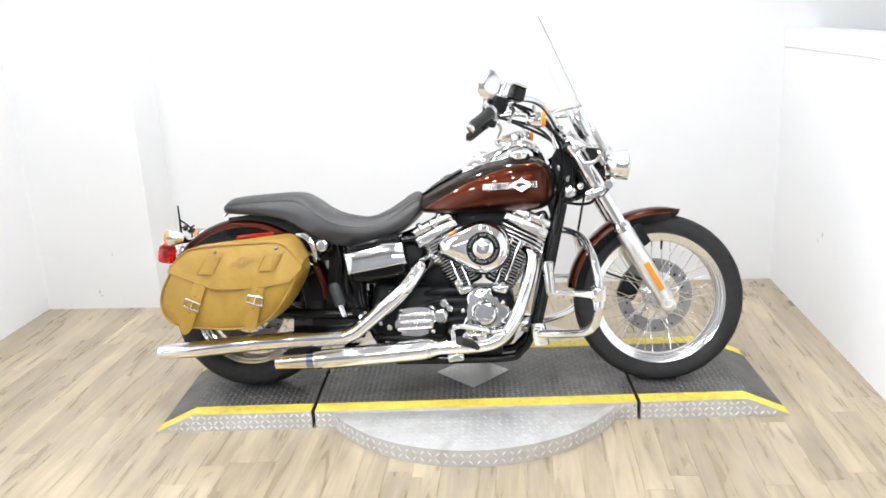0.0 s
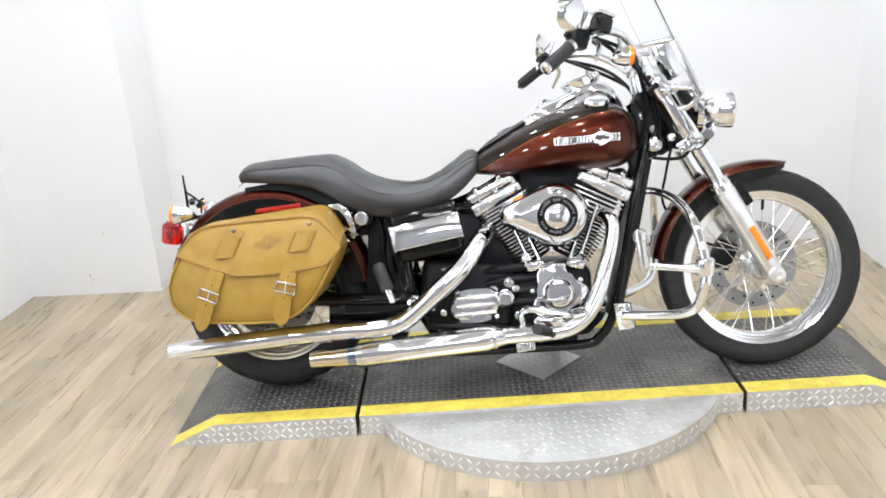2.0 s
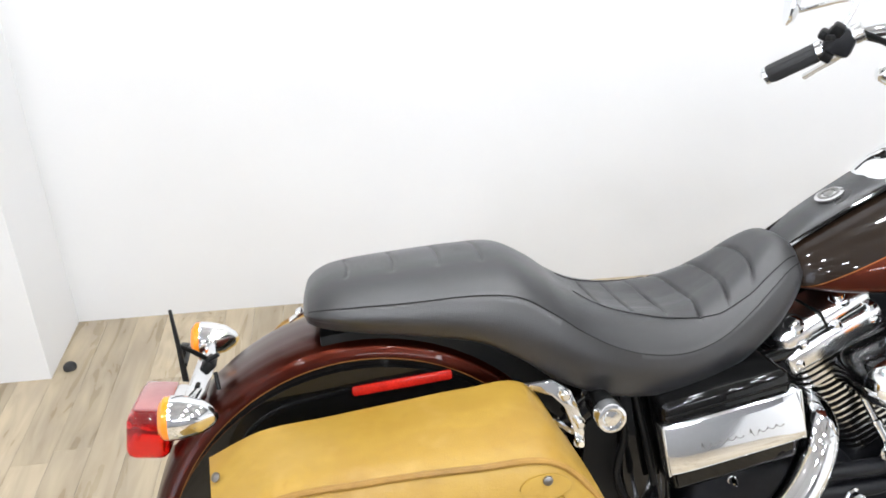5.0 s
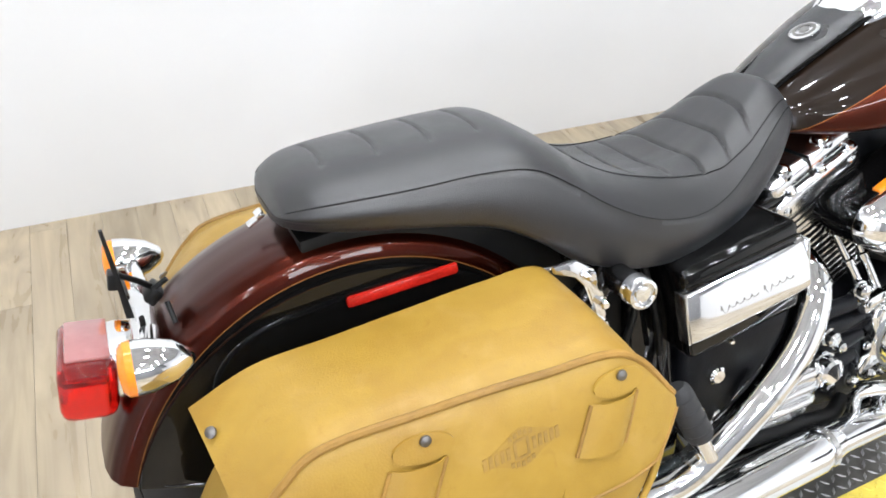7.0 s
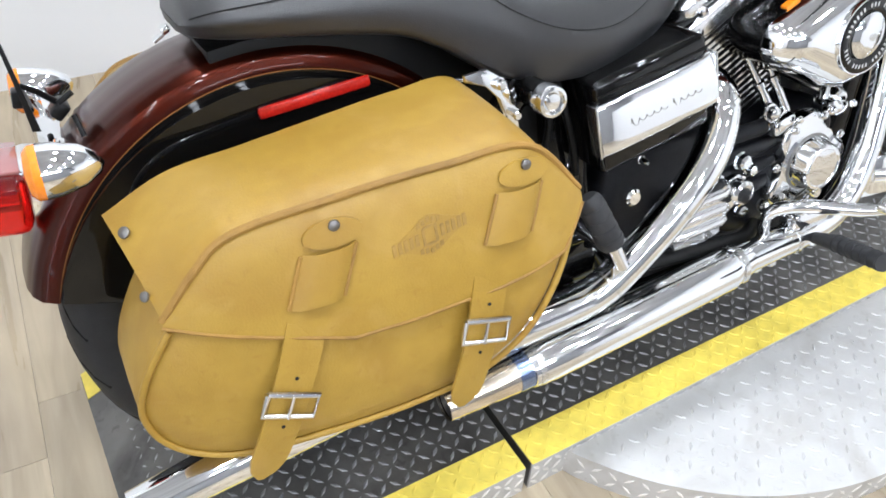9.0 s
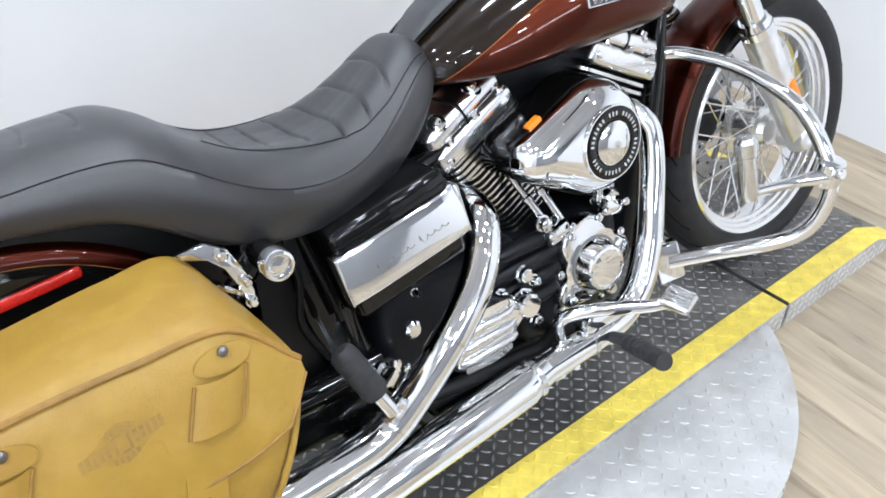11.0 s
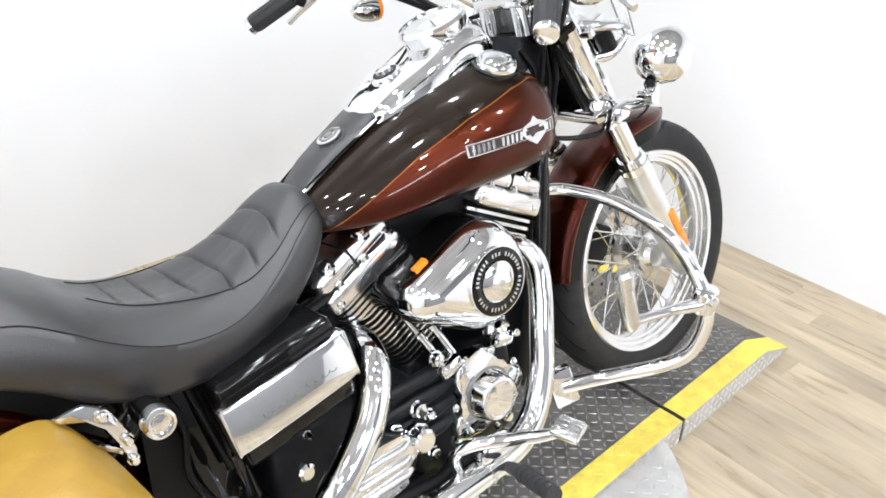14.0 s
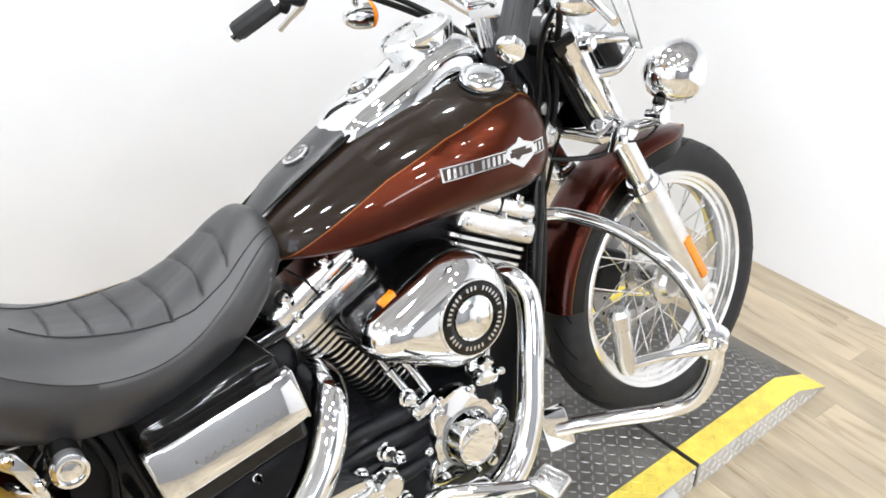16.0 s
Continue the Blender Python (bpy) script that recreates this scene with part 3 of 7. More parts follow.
def turntable():
    """The half of the round turning plate that stands out in front of the platform, and the other half behind it."""
    t = empty("turntable")
    cx, cy, r, top = 0.895, 0.078, 0.610, 0.0635
    for sign, edge in ((-1, NEAR - 0.001), (1, FAR + 0.001)):
        dy = abs(edge - cy)
        a0 = math.asin(dy / r)
        arc = [a0 + (math.pi - 2 * a0) * k / 60 for k in range(61)]
        outline = [(cx + r * math.cos(a), cy + sign * r * math.sin(a)) for a in arc]
        part("round_plate", plate(B(), outline, 0.0, top, bevel=0.004, plane="xy"), TREAD_SILVER, t)
        def inside(x, y):
            return math.hypot(x - cx, y - cy) < r - 0.02 and sign * (y - edge) > 0.014
        ya, yb = (cy - r, edge) if sign < 0 else (edge, cy + r)
        v, f = tread_lugs(cx - r, cx + r, ya, yb, lambda x, y: (Vector((x, y, top + 0.0002)), Vector((0, 0, 1))), inside, 0.026)
        lugs_object("plate_tread_pattern", v, f, TREAD_SILVER, t)
        verts, faces = [], []
        n = int((math.pi - 2 * a0) * r / 0.028)
        for i in range(1, n):
            a = a0 + (math.pi - 2 * a0) * i / n
            out = Vector((math.cos(a), sign * math.sin(a), 0))
            along = Vector((-math.sin(a), sign * math.cos(a), 0))
            for j in range(2):
                b = radians(45 if (i + j) % 2 else -45)
                lug(verts, faces, Vector((cx, cy, 0.018 + j * 0.026)) + out * (r - 0.0001), along * math.cos(b) + Vector((0, 0, math.sin(b))), out, ln=0.012)
        lugs_object("rim_tread_pattern", verts, faces, LUG_BRIGHT, t)
    return tagged(t, "round bare tread plate turntable beneath the platform", "turntable")


turntable()


def stand_plate():
    """A loose square of tread plate on the deck under the engine, point to the front."""
    t = empty("tread_plate")
    cx, cy, h = 0.893, 0.076, 0.147
    z = TOP + 0.0022
    part("sheet", plate(B(), [(cx - h, cy), (cx, cy - h), (cx + h, cy), (cx, cy + h)], z, z + 0.003, plane="xy"), TREAD_SILVER, t)
    v, f = tread_lugs(cx - h, cx + h, cy - h, cy + h, lambda x, y: (Vector((x, y, z + 0.0031)), Vector((0, 0, 1))), lambda x, y: abs(x - cx) + abs(y - cy) < h - 0.012, 0.02)
    lugs_object("sheet_tread_pattern", v, f, TREAD_SILVER, t)
    return tagged(t, "loose square of bare tread plate lying on the deck", "metal plate")


stand_plate()


def leaning_frame():
    """The dark framed panel that leans against the side wall."""
    t = empty("picture_frame", ROOM @ pose(LEFT + 0.045, -0.02, 0.004, 0, -2.5, 90))
    w, h, b, d = 0.75, 1.05, 0.06, 0.03
    for n_, sx, sz, x, z in (("bottom_rail", w, b, 0, b / 2), ("top_rail", w, b, 0, h - b / 2), ("stile", b, h - 2 * b, -w / 2 + b / 2, h / 2), ("stile", b, h - 2 * b, w / 2 - b / 2, h / 2)):
        part(n_, block(B(), (sx, d, sz), (x, 0, z), bevel=0.005), WINDOW_BOARD, t)
    part("sheet", block(B(), (w - 2 * b + 0.01, 0.006, h - 2 * b + 0.01), (0, 0.004, h / 2)), PAPER, t, "pale printed sheet")
    for i in range(9):
        part("line", block(B(), (w - 2 * b - 0.1, 0.002, 0.012), (0, -0.0005, 0.16 + i * 0.08)), GREY_MARK, t)
    return tagged(t, "dark wooden frame with a pale sheet leaning on the wall", "picture frame")


leaning_frame()

# ------------------------------------------------------------------ the motorcycle (x ahead, y to its left, z up from the rear tyre's foot)
BIKE = Matrix.Translation((-0.0147, 0.0215, 0.0521)) @ pose(0, 0, 0, 0, 0, -2.15) @ pose(0, 0, 0, -12.7, 0, 0)
bike = empty("motorcycle", BIKE)
tagged(bike, "brown and black cruiser motorcycle leaning on its stand on the platform", "motorcycle")

REAR, FRONTW = Vector((0.036, 0.0, 0.339)), Vector((1.632, 0.0, 0.339))


def tyre_profile(r, w, bead):
    """Closed section of a tyre: half-round tread, flat sidewalls, beads at the rim."""
    pts = []
    for k in range(13):
        a = math.pi * k / 12
        pts.append((w / 2 * math.cos(a) * 1.0, r - w * 0.36 + w * 0.36 * math.sin(a) ** 0.8))
    side = [(-w * 0.5, r - w * 0.46), (-w * 0.46, bead + 0.02), (-w * 0.36, bead - 0.004), (w * 0.36, bead - 0.004), (w * 0.46, bead + 0.02), (w * 0.5, r - w * 0.46)]
    return pts + side


def wheel(name, c, r, w, bead, spokes, hub_r, hub_w, label):
    wh = part(name, ring_lathe(B(), tyre_profile(r, w, bead), c, (0, 1, 0), 96), TYRE, bike, label)
    hw = w * 0.36
    half_rim = [(hw + 0.004, bead + 0.010), (hw + 0.009, bead + 0.005), (hw + 0.006, bead - 0.004), (hw - 0.005, bead - 0.006), (hw - 0.007, bead - 0.013), (hw * 0.60, bead - 0.015), (hw * 0.55, bead - 0.023), (hw * 0.35, bead - 0.026)]
    rim = [(-a, b) for a, b in half_rim] + half_rim[::-1] + [(hw * 0.5, bead + 0.002), (-hw * 0.5, bead + 0.002)]
    part("rim", ring_lathe(B(), rim, c, (0, 1, 0), 96), RIM_CHROME, wh, "chrome rim")
    hub = lathe(B(), [(-hub_w / 2 - 0.012, 0.018), (-hub_w / 2 - 0.012, hub_r * 0.6), (-hub_w / 2, hub_r * 0.75), (-hub_w / 2 + 0.003, hub_r), (-hub_w / 2 + 0.012, hub_r), (-hub_w / 2 + 0.018, hub_r * 0.62), (hub_w / 2 - 0.018, hub_r * 0.62), (hub_w / 2 - 0.012, hub_r), (hub_w / 2 - 0.003, hub_r), (hub_w / 2, hub_r * 0.75), (hub_w / 2 + 0.012, hub_r * 0.6), (hub_w / 2 + 0.012, 0.018)], c, (0, 1, 0), 40)
    part("hub", hub, POLISHED, wh)
    sp0 = None
    for i in range(spokes):
        side = 1 if i % 2 else -1
        cross = 1 if (i // 2) % 2 else -1
        a = 2 * math.pi * (i + 0.5) / spokes
        ah = a + cross * radians(38)
        p0 = c + Vector((math.cos(ah) * hub_r * 0.93, side * (hub_w / 2 - 0.006), math.sin(ah) * hub_r * 0.93))
        p1 = c + Vector((math.cos(a) * (bead - 0.022), side * 0.006, math.sin(a) * (bead - 0.022)))
        part("spoke", tube(B(), [p0, p1 + (p0 - p1) * 0.06, p1], [0.0019, 0.0019, 0.0034], n=6, smooth=False), STEEL, wh)
    part("valve", tube(B(), [c + Vector((0.1, 0, 1)).normalized() * (bead - 0.026), c + Vector((0.1, 0, 1)).normalized() * (bead - 0.058)], 0.0045, n=8), BLACK_PLASTIC, wh)
    # tread grooves, not cut in: near-black strips on the shoulders paint their shade
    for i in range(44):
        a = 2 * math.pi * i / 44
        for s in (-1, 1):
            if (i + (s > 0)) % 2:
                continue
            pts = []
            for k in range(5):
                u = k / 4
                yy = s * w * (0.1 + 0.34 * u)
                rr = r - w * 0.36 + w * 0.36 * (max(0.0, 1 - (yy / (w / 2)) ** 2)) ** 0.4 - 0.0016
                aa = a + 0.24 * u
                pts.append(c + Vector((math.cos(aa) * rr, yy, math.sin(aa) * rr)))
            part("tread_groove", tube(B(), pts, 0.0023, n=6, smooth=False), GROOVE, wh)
    return wh


rear_wheel = wheel("rear_wheel", REAR, 0.320, 0.150, 0.218, 40, 0.05, 0.12, "wide black tyre on a chrome laced rim")
front_wheel = wheel("front_wheel", FRONTW, 0.322, 0.100, 0.244, 40, 0.052, 0.094, "black tyre on a chrome laced rim")


def brake_disc(c, y, r, parent, caliper_at):
    d = part("brake_disc", ring_lathe(B(), [(-0.0025, r * 0.66), (-0.0025, r), (0.0025, r), (0.0025, r * 0.66)], c + Vector((0, y, 0)), (0, 1, 0), 64), DISC, parent, "drilled steel brake disc")
    for i in range(24):
        a = 2 * math.pi * i / 24
        rr = r * (0.76 if i % 2 else 0.9)
        part("drill_hole", lathe(B(), [(-0.003, 0.0045), (0.003, 0.0045)], c + Vector((rr * math.cos(a), y, rr * math.sin(a))), (0, 1, 0), n=10), BLACK_PLASTIC, d)
    for i in range(5):
        a = 2 * math.pi * i / 5 + 0.3
        part("carrier_arm", tube(B(), [c + Vector((0.04 * math.cos(a), y, 0.04 * math.sin(a))), c + Vector((r * 0.68 * math.cos(a), y, r * 0.68 * math.sin(a)))], 0.006, n=8), DISC, d)
    part("brake_caliper", block(B(), (0.075, 0.05, 0.10), caliper_at, (0, 25, 0), bevel=0.012), BLACK_SATIN, parent, "black brake caliper")


brake_disc(FRONTW, 0.058, 0.146, bike, (1.535, 0.058, 0.376))
brake_disc(REAR, -0.075, 0.146, bike, (0.16, -0.08, 0.35))


# fenders ----------------------------------------------------------
def fender(name, c, r, hw, skirt, a0, a1, parent, label, stripe_at, lift=0.0, n=64, taper=0.0):
    """An arched mudguard: a crown, rounded shoulders and side skirts. stripe_at: the colour parting along the section."""
    bm = B()
    lay = bm.verts.layers.float.new("panel")
    sec = []
    m = 8
    sec.append((-hw, -skirt))
    sec.append((-hw, -skirt * 0.55))
    for k in range(m + 1):
        a = math.pi - math.pi * k / m
        sec.append((hw * math.copysign(abs(math.cos(a)) ** 0.65, math.cos(a)), 0.032 * (abs(math.sin(a)) ** 0.8) - 0.032))
    sec.append((hw, -skirt * 0.55))
    sec.append((hw, -skirt))
    # finer
    fine = []
    for (p, q) in zip(sec, sec[1:]):
        for k in range(3):
            fine.append((p[0] + (q[0] - p[0]) * k / 3, p[1] + (q[1] - p[1]) * k / 3))
    fine.append(sec[-1])
    rings = []
    for i in range(n + 1):
        a = radians(a0 + (a1 - a0) * i / n)
        u = i / n
        w = 1.0
        if taper:
            w = 1 - taper * max(0.0, 1 - u / 0.22) ** 2.5
        rings.append((a, w))
    vs = []
    for a, w in rings:
        row = []
        for y, dr in fine:
            rr = r + (dr * (0.35 + 0.65 * (w - 1 + taper) / taper) if taper else dr) + lift * max(0.0, math.sin(a)) ** 2
            v = bm.verts.new(c + Vector((math.cos(a) * rr, y * w, math.sin(a) * rr)))
            v[lay] = dr - stripe_at if stripe_at is not None else 1.0
            row.append(v)
        vs.append(row)
    for A, C in zip(vs, vs[1:]):
        for j in range(len(fine) - 1):
            bm.faces.new((A[j], A[j + 1], C[j + 1], C[j]))
    bmesh.ops.recalc_face_normals(bm, faces=bm.faces)
    g = bmesh.ops.solidify(bm, geom=list(bm.faces), thickness=0.004)
    return part(name, bm, FENDER_PAINT, parent, label, sharp=50)


rear_fender = fender("rear_fender", Vector((0.030, 0, 0.336)), 0.352, 0.093, 0.085, 6, 162, bike, "glossy brown fender with a gold pinstripe and black lower edge", -0.036, lift=0.010)
front_fender = fender("front_fender", FRONTW, 0.350, 0.066, 0.060, 76, 172, bike, "glossy brown front fender with dark lower edge", -0.027, taper=0.55)
part("fender_lip", tube(B(), [FRONTW + Vector((math.cos(radians(76)) * 0.350, y, math.sin(radians(76)) * 0.350 - 0.004)) for y in (-0.024, 0, 0.024)], 0.004, n=8), PAINT, front_fender)
for s in (-1, 1):
    # fender strut cover: a black arched band outside the skirt, with a red reflector on it
    pts_o = [(0.030 + 0.318 * math.cos(radians(a)), 0.336 + 0.318 * math.sin(radians(a))) for a in range(26, 162, 5)]
    pts_i = [(0.030 + 0.235 * math.cos(radians(a)), 0.336 + 0.235 * math.sin(radians(a))) for a in range(161, 25, -5)]
    strut = part("fender_strut", plate(B(), pts_o + pts_i, s * 0.0945, s * 0.108, bevel=0.004), BLACK_GLOSS, bike, "black gloss fender strut cover")
    part("side_reflector", block(B(), (0.150, 0.008, 0.0155), (0.085, s * 0.111, 0.626), (0, -4.5, 0), bevel=0.004), RED_REFLECTOR, strut, "long red side reflector")
    tube_pts = [(0.33, s * 0.130, 0.600), (0.255, s * 0.152, 0.620), (0.17, s * 0.1525, 0.617), (0.07, s * 0.1525, 0.607), (-0.03, s * 0.1525, 0.596), (-0.10, s * 0.148, 0.584), (-0.15, s * 0.13, 0.555), (-0.17, s * 0.11, 0.50)]
    part("bag_rail", tube(B(), tube_pts, 0.0036, n=10), CHROME, bike, "chrome saddlebag support rail")
    # front fender bracket
    part("fender_bracket", plate(B(), [(1.50, 0.60), (1.56, 0.63), (1.60, 0.56), (1.55, 0.52)], s * 0.070, s * 0.076, bevel=0.001), BLACK_SATIN, bike)


# frame, swingarm and stand ---------------------------------------
def pipe(name, pts, r, material, parent=None, label="", n=16):
    return part(name, tube(B(), pts, r, n=n), material, parent or bike, label)


frame_part = pipe("frame", [(1.275, 0, 0.86), (1.21, 0, 0.83), (0.95, 0, 0.74), (0.68, 0, 0.60), (0.45, 0, 0.56)], 0.028, BLACK_GLOSS, label="black tubular steel frame")
pipe("steering_head", [(1.255, 0, 0.90), (1.33, 0, 0.735)], 0.036, BLACK_GLOSS, frame_part)
for s in (-1, 1):
    pipe("down_tube", [(1.285, s * 0.035, 0.80), (1.255, s * 0.07, 0.70), (1.20, s * 0.085, 0.46), (1.15, s * 0.095, 0.24), (1.10, s * 0.10, 0.155), (1.02, s * 0.10, 0.128), (0.62, s * 0.10, 0.125)], 0.0155, BLACK_GLOSS, frame_part)
    pipe("seat_rail", [(0.86, s * 0.06, 0.62), (0.60, s * 0.10, 0.585), (0.40, s * 0.100, 0.598), (0.33, s * 0.088, 0.604)], 0.014, BLACK_GLOSS, frame_part)
    pipe("upright", [(0.50, s * 0.105, 0.59), (0.49, s * 0.11, 0.42), (0.52, s * 0.11, 0.28), (0.60, s * 0.10, 0.13)], 0.016, BLACK_GLOSS, frame_part)
    sw = pipe("swingarm", [(0.52, s * 0.12, 0.31), (0.30, s * 0.125, 0.315), (0.10, s * 0.115, 0.335), (0.01, s * 0.115, 0.336)], [0.028, 0.024, 0.02, 0.02], BLACK_GLOSS)
    part("axle_nut", lathe(B(), [(0, 0.020), (0.012, 0.020), (0.014, 0.015), (0.022, 0.014)], (0.04, s * 0.128, 0.336), (0, s, 0), n=12), CHROME, sw)
    # rear shock: chrome spring on a damper
    top, low = Vector((0.370, s * 0.140, 0.585)), Vector((0.105, s * 0.14, 0.345))
    d = (low - top).normalized()
    sh = part("shock_absorber", tube(B(), [top, top + d * 0.05, top + d * 0.051, top + d * 0.13], [0.022, 0.022, 0.012, 0.012], smooth=False), BLACK_GLOSS, bike, "black shock absorber with a chrome coil spring")
    part("damper_body", tube(B(), [top + d * 0.13, low], 0.017, smooth=False), BLACK_GLOSS, sh)
    coil = []
    u, v = d.orthogonal().normalized(), d.cross(d.orthogonal().normalized())
    for k in range(8 * 14):
        a = 2 * math.pi * k / 14
        coil.append(top + d * (0.055 + 0.26 * k / 112) + (u * math.cos(a) + v * math.sin(a)) * 0.027)
    part("spring", tube(B(), coil, 0.0045, n=7, smooth=False), CHROME, sh)
    part("shock_mount", lathe(B(), [(-0.02, 0.019), (0.004, 0.0200), (0.056, 0.0200), (0.060, 0.018)], top, (0, s, 0), n=28), BLACK_GLOSS, sh, "black shock mounting stud")
    part("mount_cap", lathe(B(), [(0.056, 0.0205), (0.058, 0.0222), (0.076, 0.0222), (0.079, 0.0208), (0.080, 0.0170), (0.074, 0.0160), (0.074, 0.0125), (0.078, 0.0110), (0.079, 0.001)], top, (0, s, 0), n=32), CHROME, sh, "round chrome end cap")
    part("mount_boss", lathe(B(), [(-0.05, 0.027), (0.010, 0.027), (0.012, 0.024)], top, (0, s, 0), n=24), BLACK_GLOSS, sh)
    # folded passenger peg
    pg = part("passenger_peg", tube(B(), [(0.413, s * 0.239, 0.442), (0.415, s * 0.241, 0.437), (0.418, s * 0.243, 0.430), (0.441, s * 0.264, 0.370), (0.443, s * 0.266, 0.364)], [0.014, 0.0185, 0.0200, 0.0200, 0.0165], n=24, smooth=False), RUBBER, bike, "folded ribbed grey rubber passenger peg")
    part("peg_mount", tube(B(), [(0.441, s * 0.264, 0.370), (0.458, s * 0.272, 0.328)], 0.0105), CHROME, pg)
    for k in range(4):
        q = Vector((0.420, s * 0.245, 0.424)).lerp(Vector((0.439, s * 0.262, 0.376)), k / 3)
        part("peg_rib", ring_lathe(B(), [(-0.002, 0.018), (-0.002, 0.0208), (0.002, 0.0208), (0.002, 0.018)], q, (0.35, s * 0.31, -0.88), 24), RUBBER, pg)
    part("hinge", tube(B(), [(0.456, s * 0.270, 0.334), (0.464, s * 0.21, 0.330), (0.470, s * 0.13, 0.328)], [0.010, 0.009, 0.011], n=12), CHROME, pg)
pipe("side_stand", [(0.98, 0.10, 0.12), (0.93, 0.20, 0.075), (0.86, 0.32, -0.048)], 0.013, BLACK_GLOSS, label="black side stand, folded out")
part("axle_cap_left", lathe(B(), [(0, 0.02), (0.02, 0.02), (0.024, 0.012)], (1.63, 0.12, 0.336), (0, 1, 0), n=20), CHROME, bike)

# saddle -----------------------------------------------------------
# columns: x, crown height, seam height, lower edge height, half width at the seam, half width at the lower edge
SADDLE = [
    (-0.052, 0.7325, 0.726, 0.717, 0.045, 0.045),
    (-0.044, 0.7550, 0.738, 0.716, 0.08, 0.078),
    (-0.020, 0.7725, 0.747, 0.714, 0.104, 0.102),
    (0.020, 0.7805, 0.751, 0.711, 0.117, 0.12),
    (0.1, 0.7865, 0.754, 0.703, 0.127, 0.134),
    (0.2, 0.7915, 0.757, 0.685, 0.132, 0.144),
    (0.26, 0.7895, 0.750, 0.655, 0.138, 0.15),
    (0.31, 0.7645, 0.722, 0.619, 0.148, 0.156),
    (0.35, 0.7345, 0.694, 0.601, 0.158, 0.16),
    (0.4, 0.7075, 0.668, 0.586, 0.166, 0.162),
    (0.45, 0.6945, 0.653, 0.58, 0.168, 0.161),
    (0.51, 0.6905, 0.647, 0.58, 0.16, 0.156),
    (0.57, 0.7025, 0.657, 0.591, 0.142, 0.144),
    (0.63, 0.7325, 0.685, 0.615, 0.118, 0.126),
    (0.68, 0.7655, 0.719, 0.649, 0.098, 0.11),
    (0.712, 0.7785, 0.738, 0.679, 0.084, 0.096),
    (0.735, 0.7695, 0.741, 0.703, 0.07, 0.078),
    (0.748, 0.7455, 0.732, 0.711, 0.045, 0.05),
]
RIDER_RIBS = (0.410, 0.460, 0.512, 0.565, 0.617, 0.665)
RIDER_REACH = (0.42, 0.50, 0.60, 0.80, 0.84, 0.84)
PILLION_RIBS = (0.020, 0.090, 0.160, 0.225)


def saddle_top(x, u):
    """Half width and height of the saddle's top between its side seam (u 0) and its crown (u 1), with the sewn ribs."""
    zc, zs, zb, ws, wb = spline(SADDLE, x)
    dish = 0.012 * math.sin(math.pi * (x - 0.33) / 0.37) if 0.33 < x < 0.70 else 0.0
    w = (ws - 0.002) * (1 - u)
    z = zs + 0.0015 + (zc - zs - 0.0015 - dish * u) * (1 - (1 - u) ** 3.0) + dish * math.sin(math.pi * min(1, u * 1.3)) * 0.5
    g = 0.0
    for rr, lim, deep in [(r, l, 0.0040) for r, l in zip(RIDER_RIBS, RIDER_REACH)] + [(r, 0.5, 0.0028) for r in PILLION_RIBS]:
        xr = rr - 0.026 * (1 - u) ** 2
        if 1 - u < lim:
            fade = min(1.0, (lim - (1 - u)) / 0.10)
            g = max(g, fade * (deep * math.exp(-((x - xr) / 0.0020) ** 2) + deep * 0.45 * math.exp(-abs(x - xr) / 0.008)))
    return (w, z - g)


def panel_edge(x):
    """Where the inner sewn panel of the rider's saddle ends, as a share of the half width."""
    return interp([(0.36, 0.30), (0.41, 0.44), (0.46, 0.54), (0.52, 0.68), (0.58, 0.82), (0.64, 0.88), (0.74, 0.90)], x)[0]


def saddle():
    bm = B()
    xs = list(np.linspace(SADDLE[0][0], SADDLE[-1][0], 340))
    rings = []
    for x in xs:
        zc, zs, zb, ws, wb = spline(SADDLE, x)
        rings_row = []
        # half section from the lower edge up to the crown, then mirrored
        half = [(wb - 0.012, zb), (wb - 0.002, zb + 0.004), (wb, zb + 0.012)]
        for k in range(1, 7):
            u = k / 7
            half.append((wb + (ws - wb) * u + 0.006 * math.sin(math.pi * u), zb + 0.012 + (zs - zb - 0.012) * u))
        half.append((ws + 0.001, zs))
        half.append((ws - 0.002, zs + 0.0015))     # the seam, pinched in
        for k in range(1, 25):
            half.append(saddle_top(x, k / 24))
        rings.append([(x, -w, z) for w, z in half] + [(x, w, z) for w, z in reversed(half[:-1])])
    skin(bm, rings)
    st = part("seat", bm, VINYL, bike, "black ribbed vinyl two-up saddle", sharp=60)
    for s in (-1, 1):
        line = []
        for x in np.linspace(-0.042, 0.742, 240):
            zc, zs, zb, ws, wb = spline(SADDLE, x)
            line.append((x, s * (ws + 0.0011), zs + 0.0008))
        part("seam", tube(B(), line, 0.0009, n=6, smooth=False), STITCH, st, "stitched seam")
        line = []
        for x in np.linspace(0.365, 0.728, 60):
            w, z = saddle_top(x, 1 - panel_edge(x))
            line.append((x, s * w, z + 0.0006))
        part("top_stitching", tube(B(), line, 0.0011, n=5, smooth=False), STITCH, st)
    part("seat_screw", block(B(), (0.012, 0.020, 0.009), (-0.060, 0, 0.714), (0, -30, 0), bevel=0.003), CHROME, st)
    part("seat_bracket", block(B(), (0.024, 0.016, 0.004), (-0.066, 0, 0.707), (0, -30, 0), bevel=0.001), CHROME, st)
    return st


saddle()

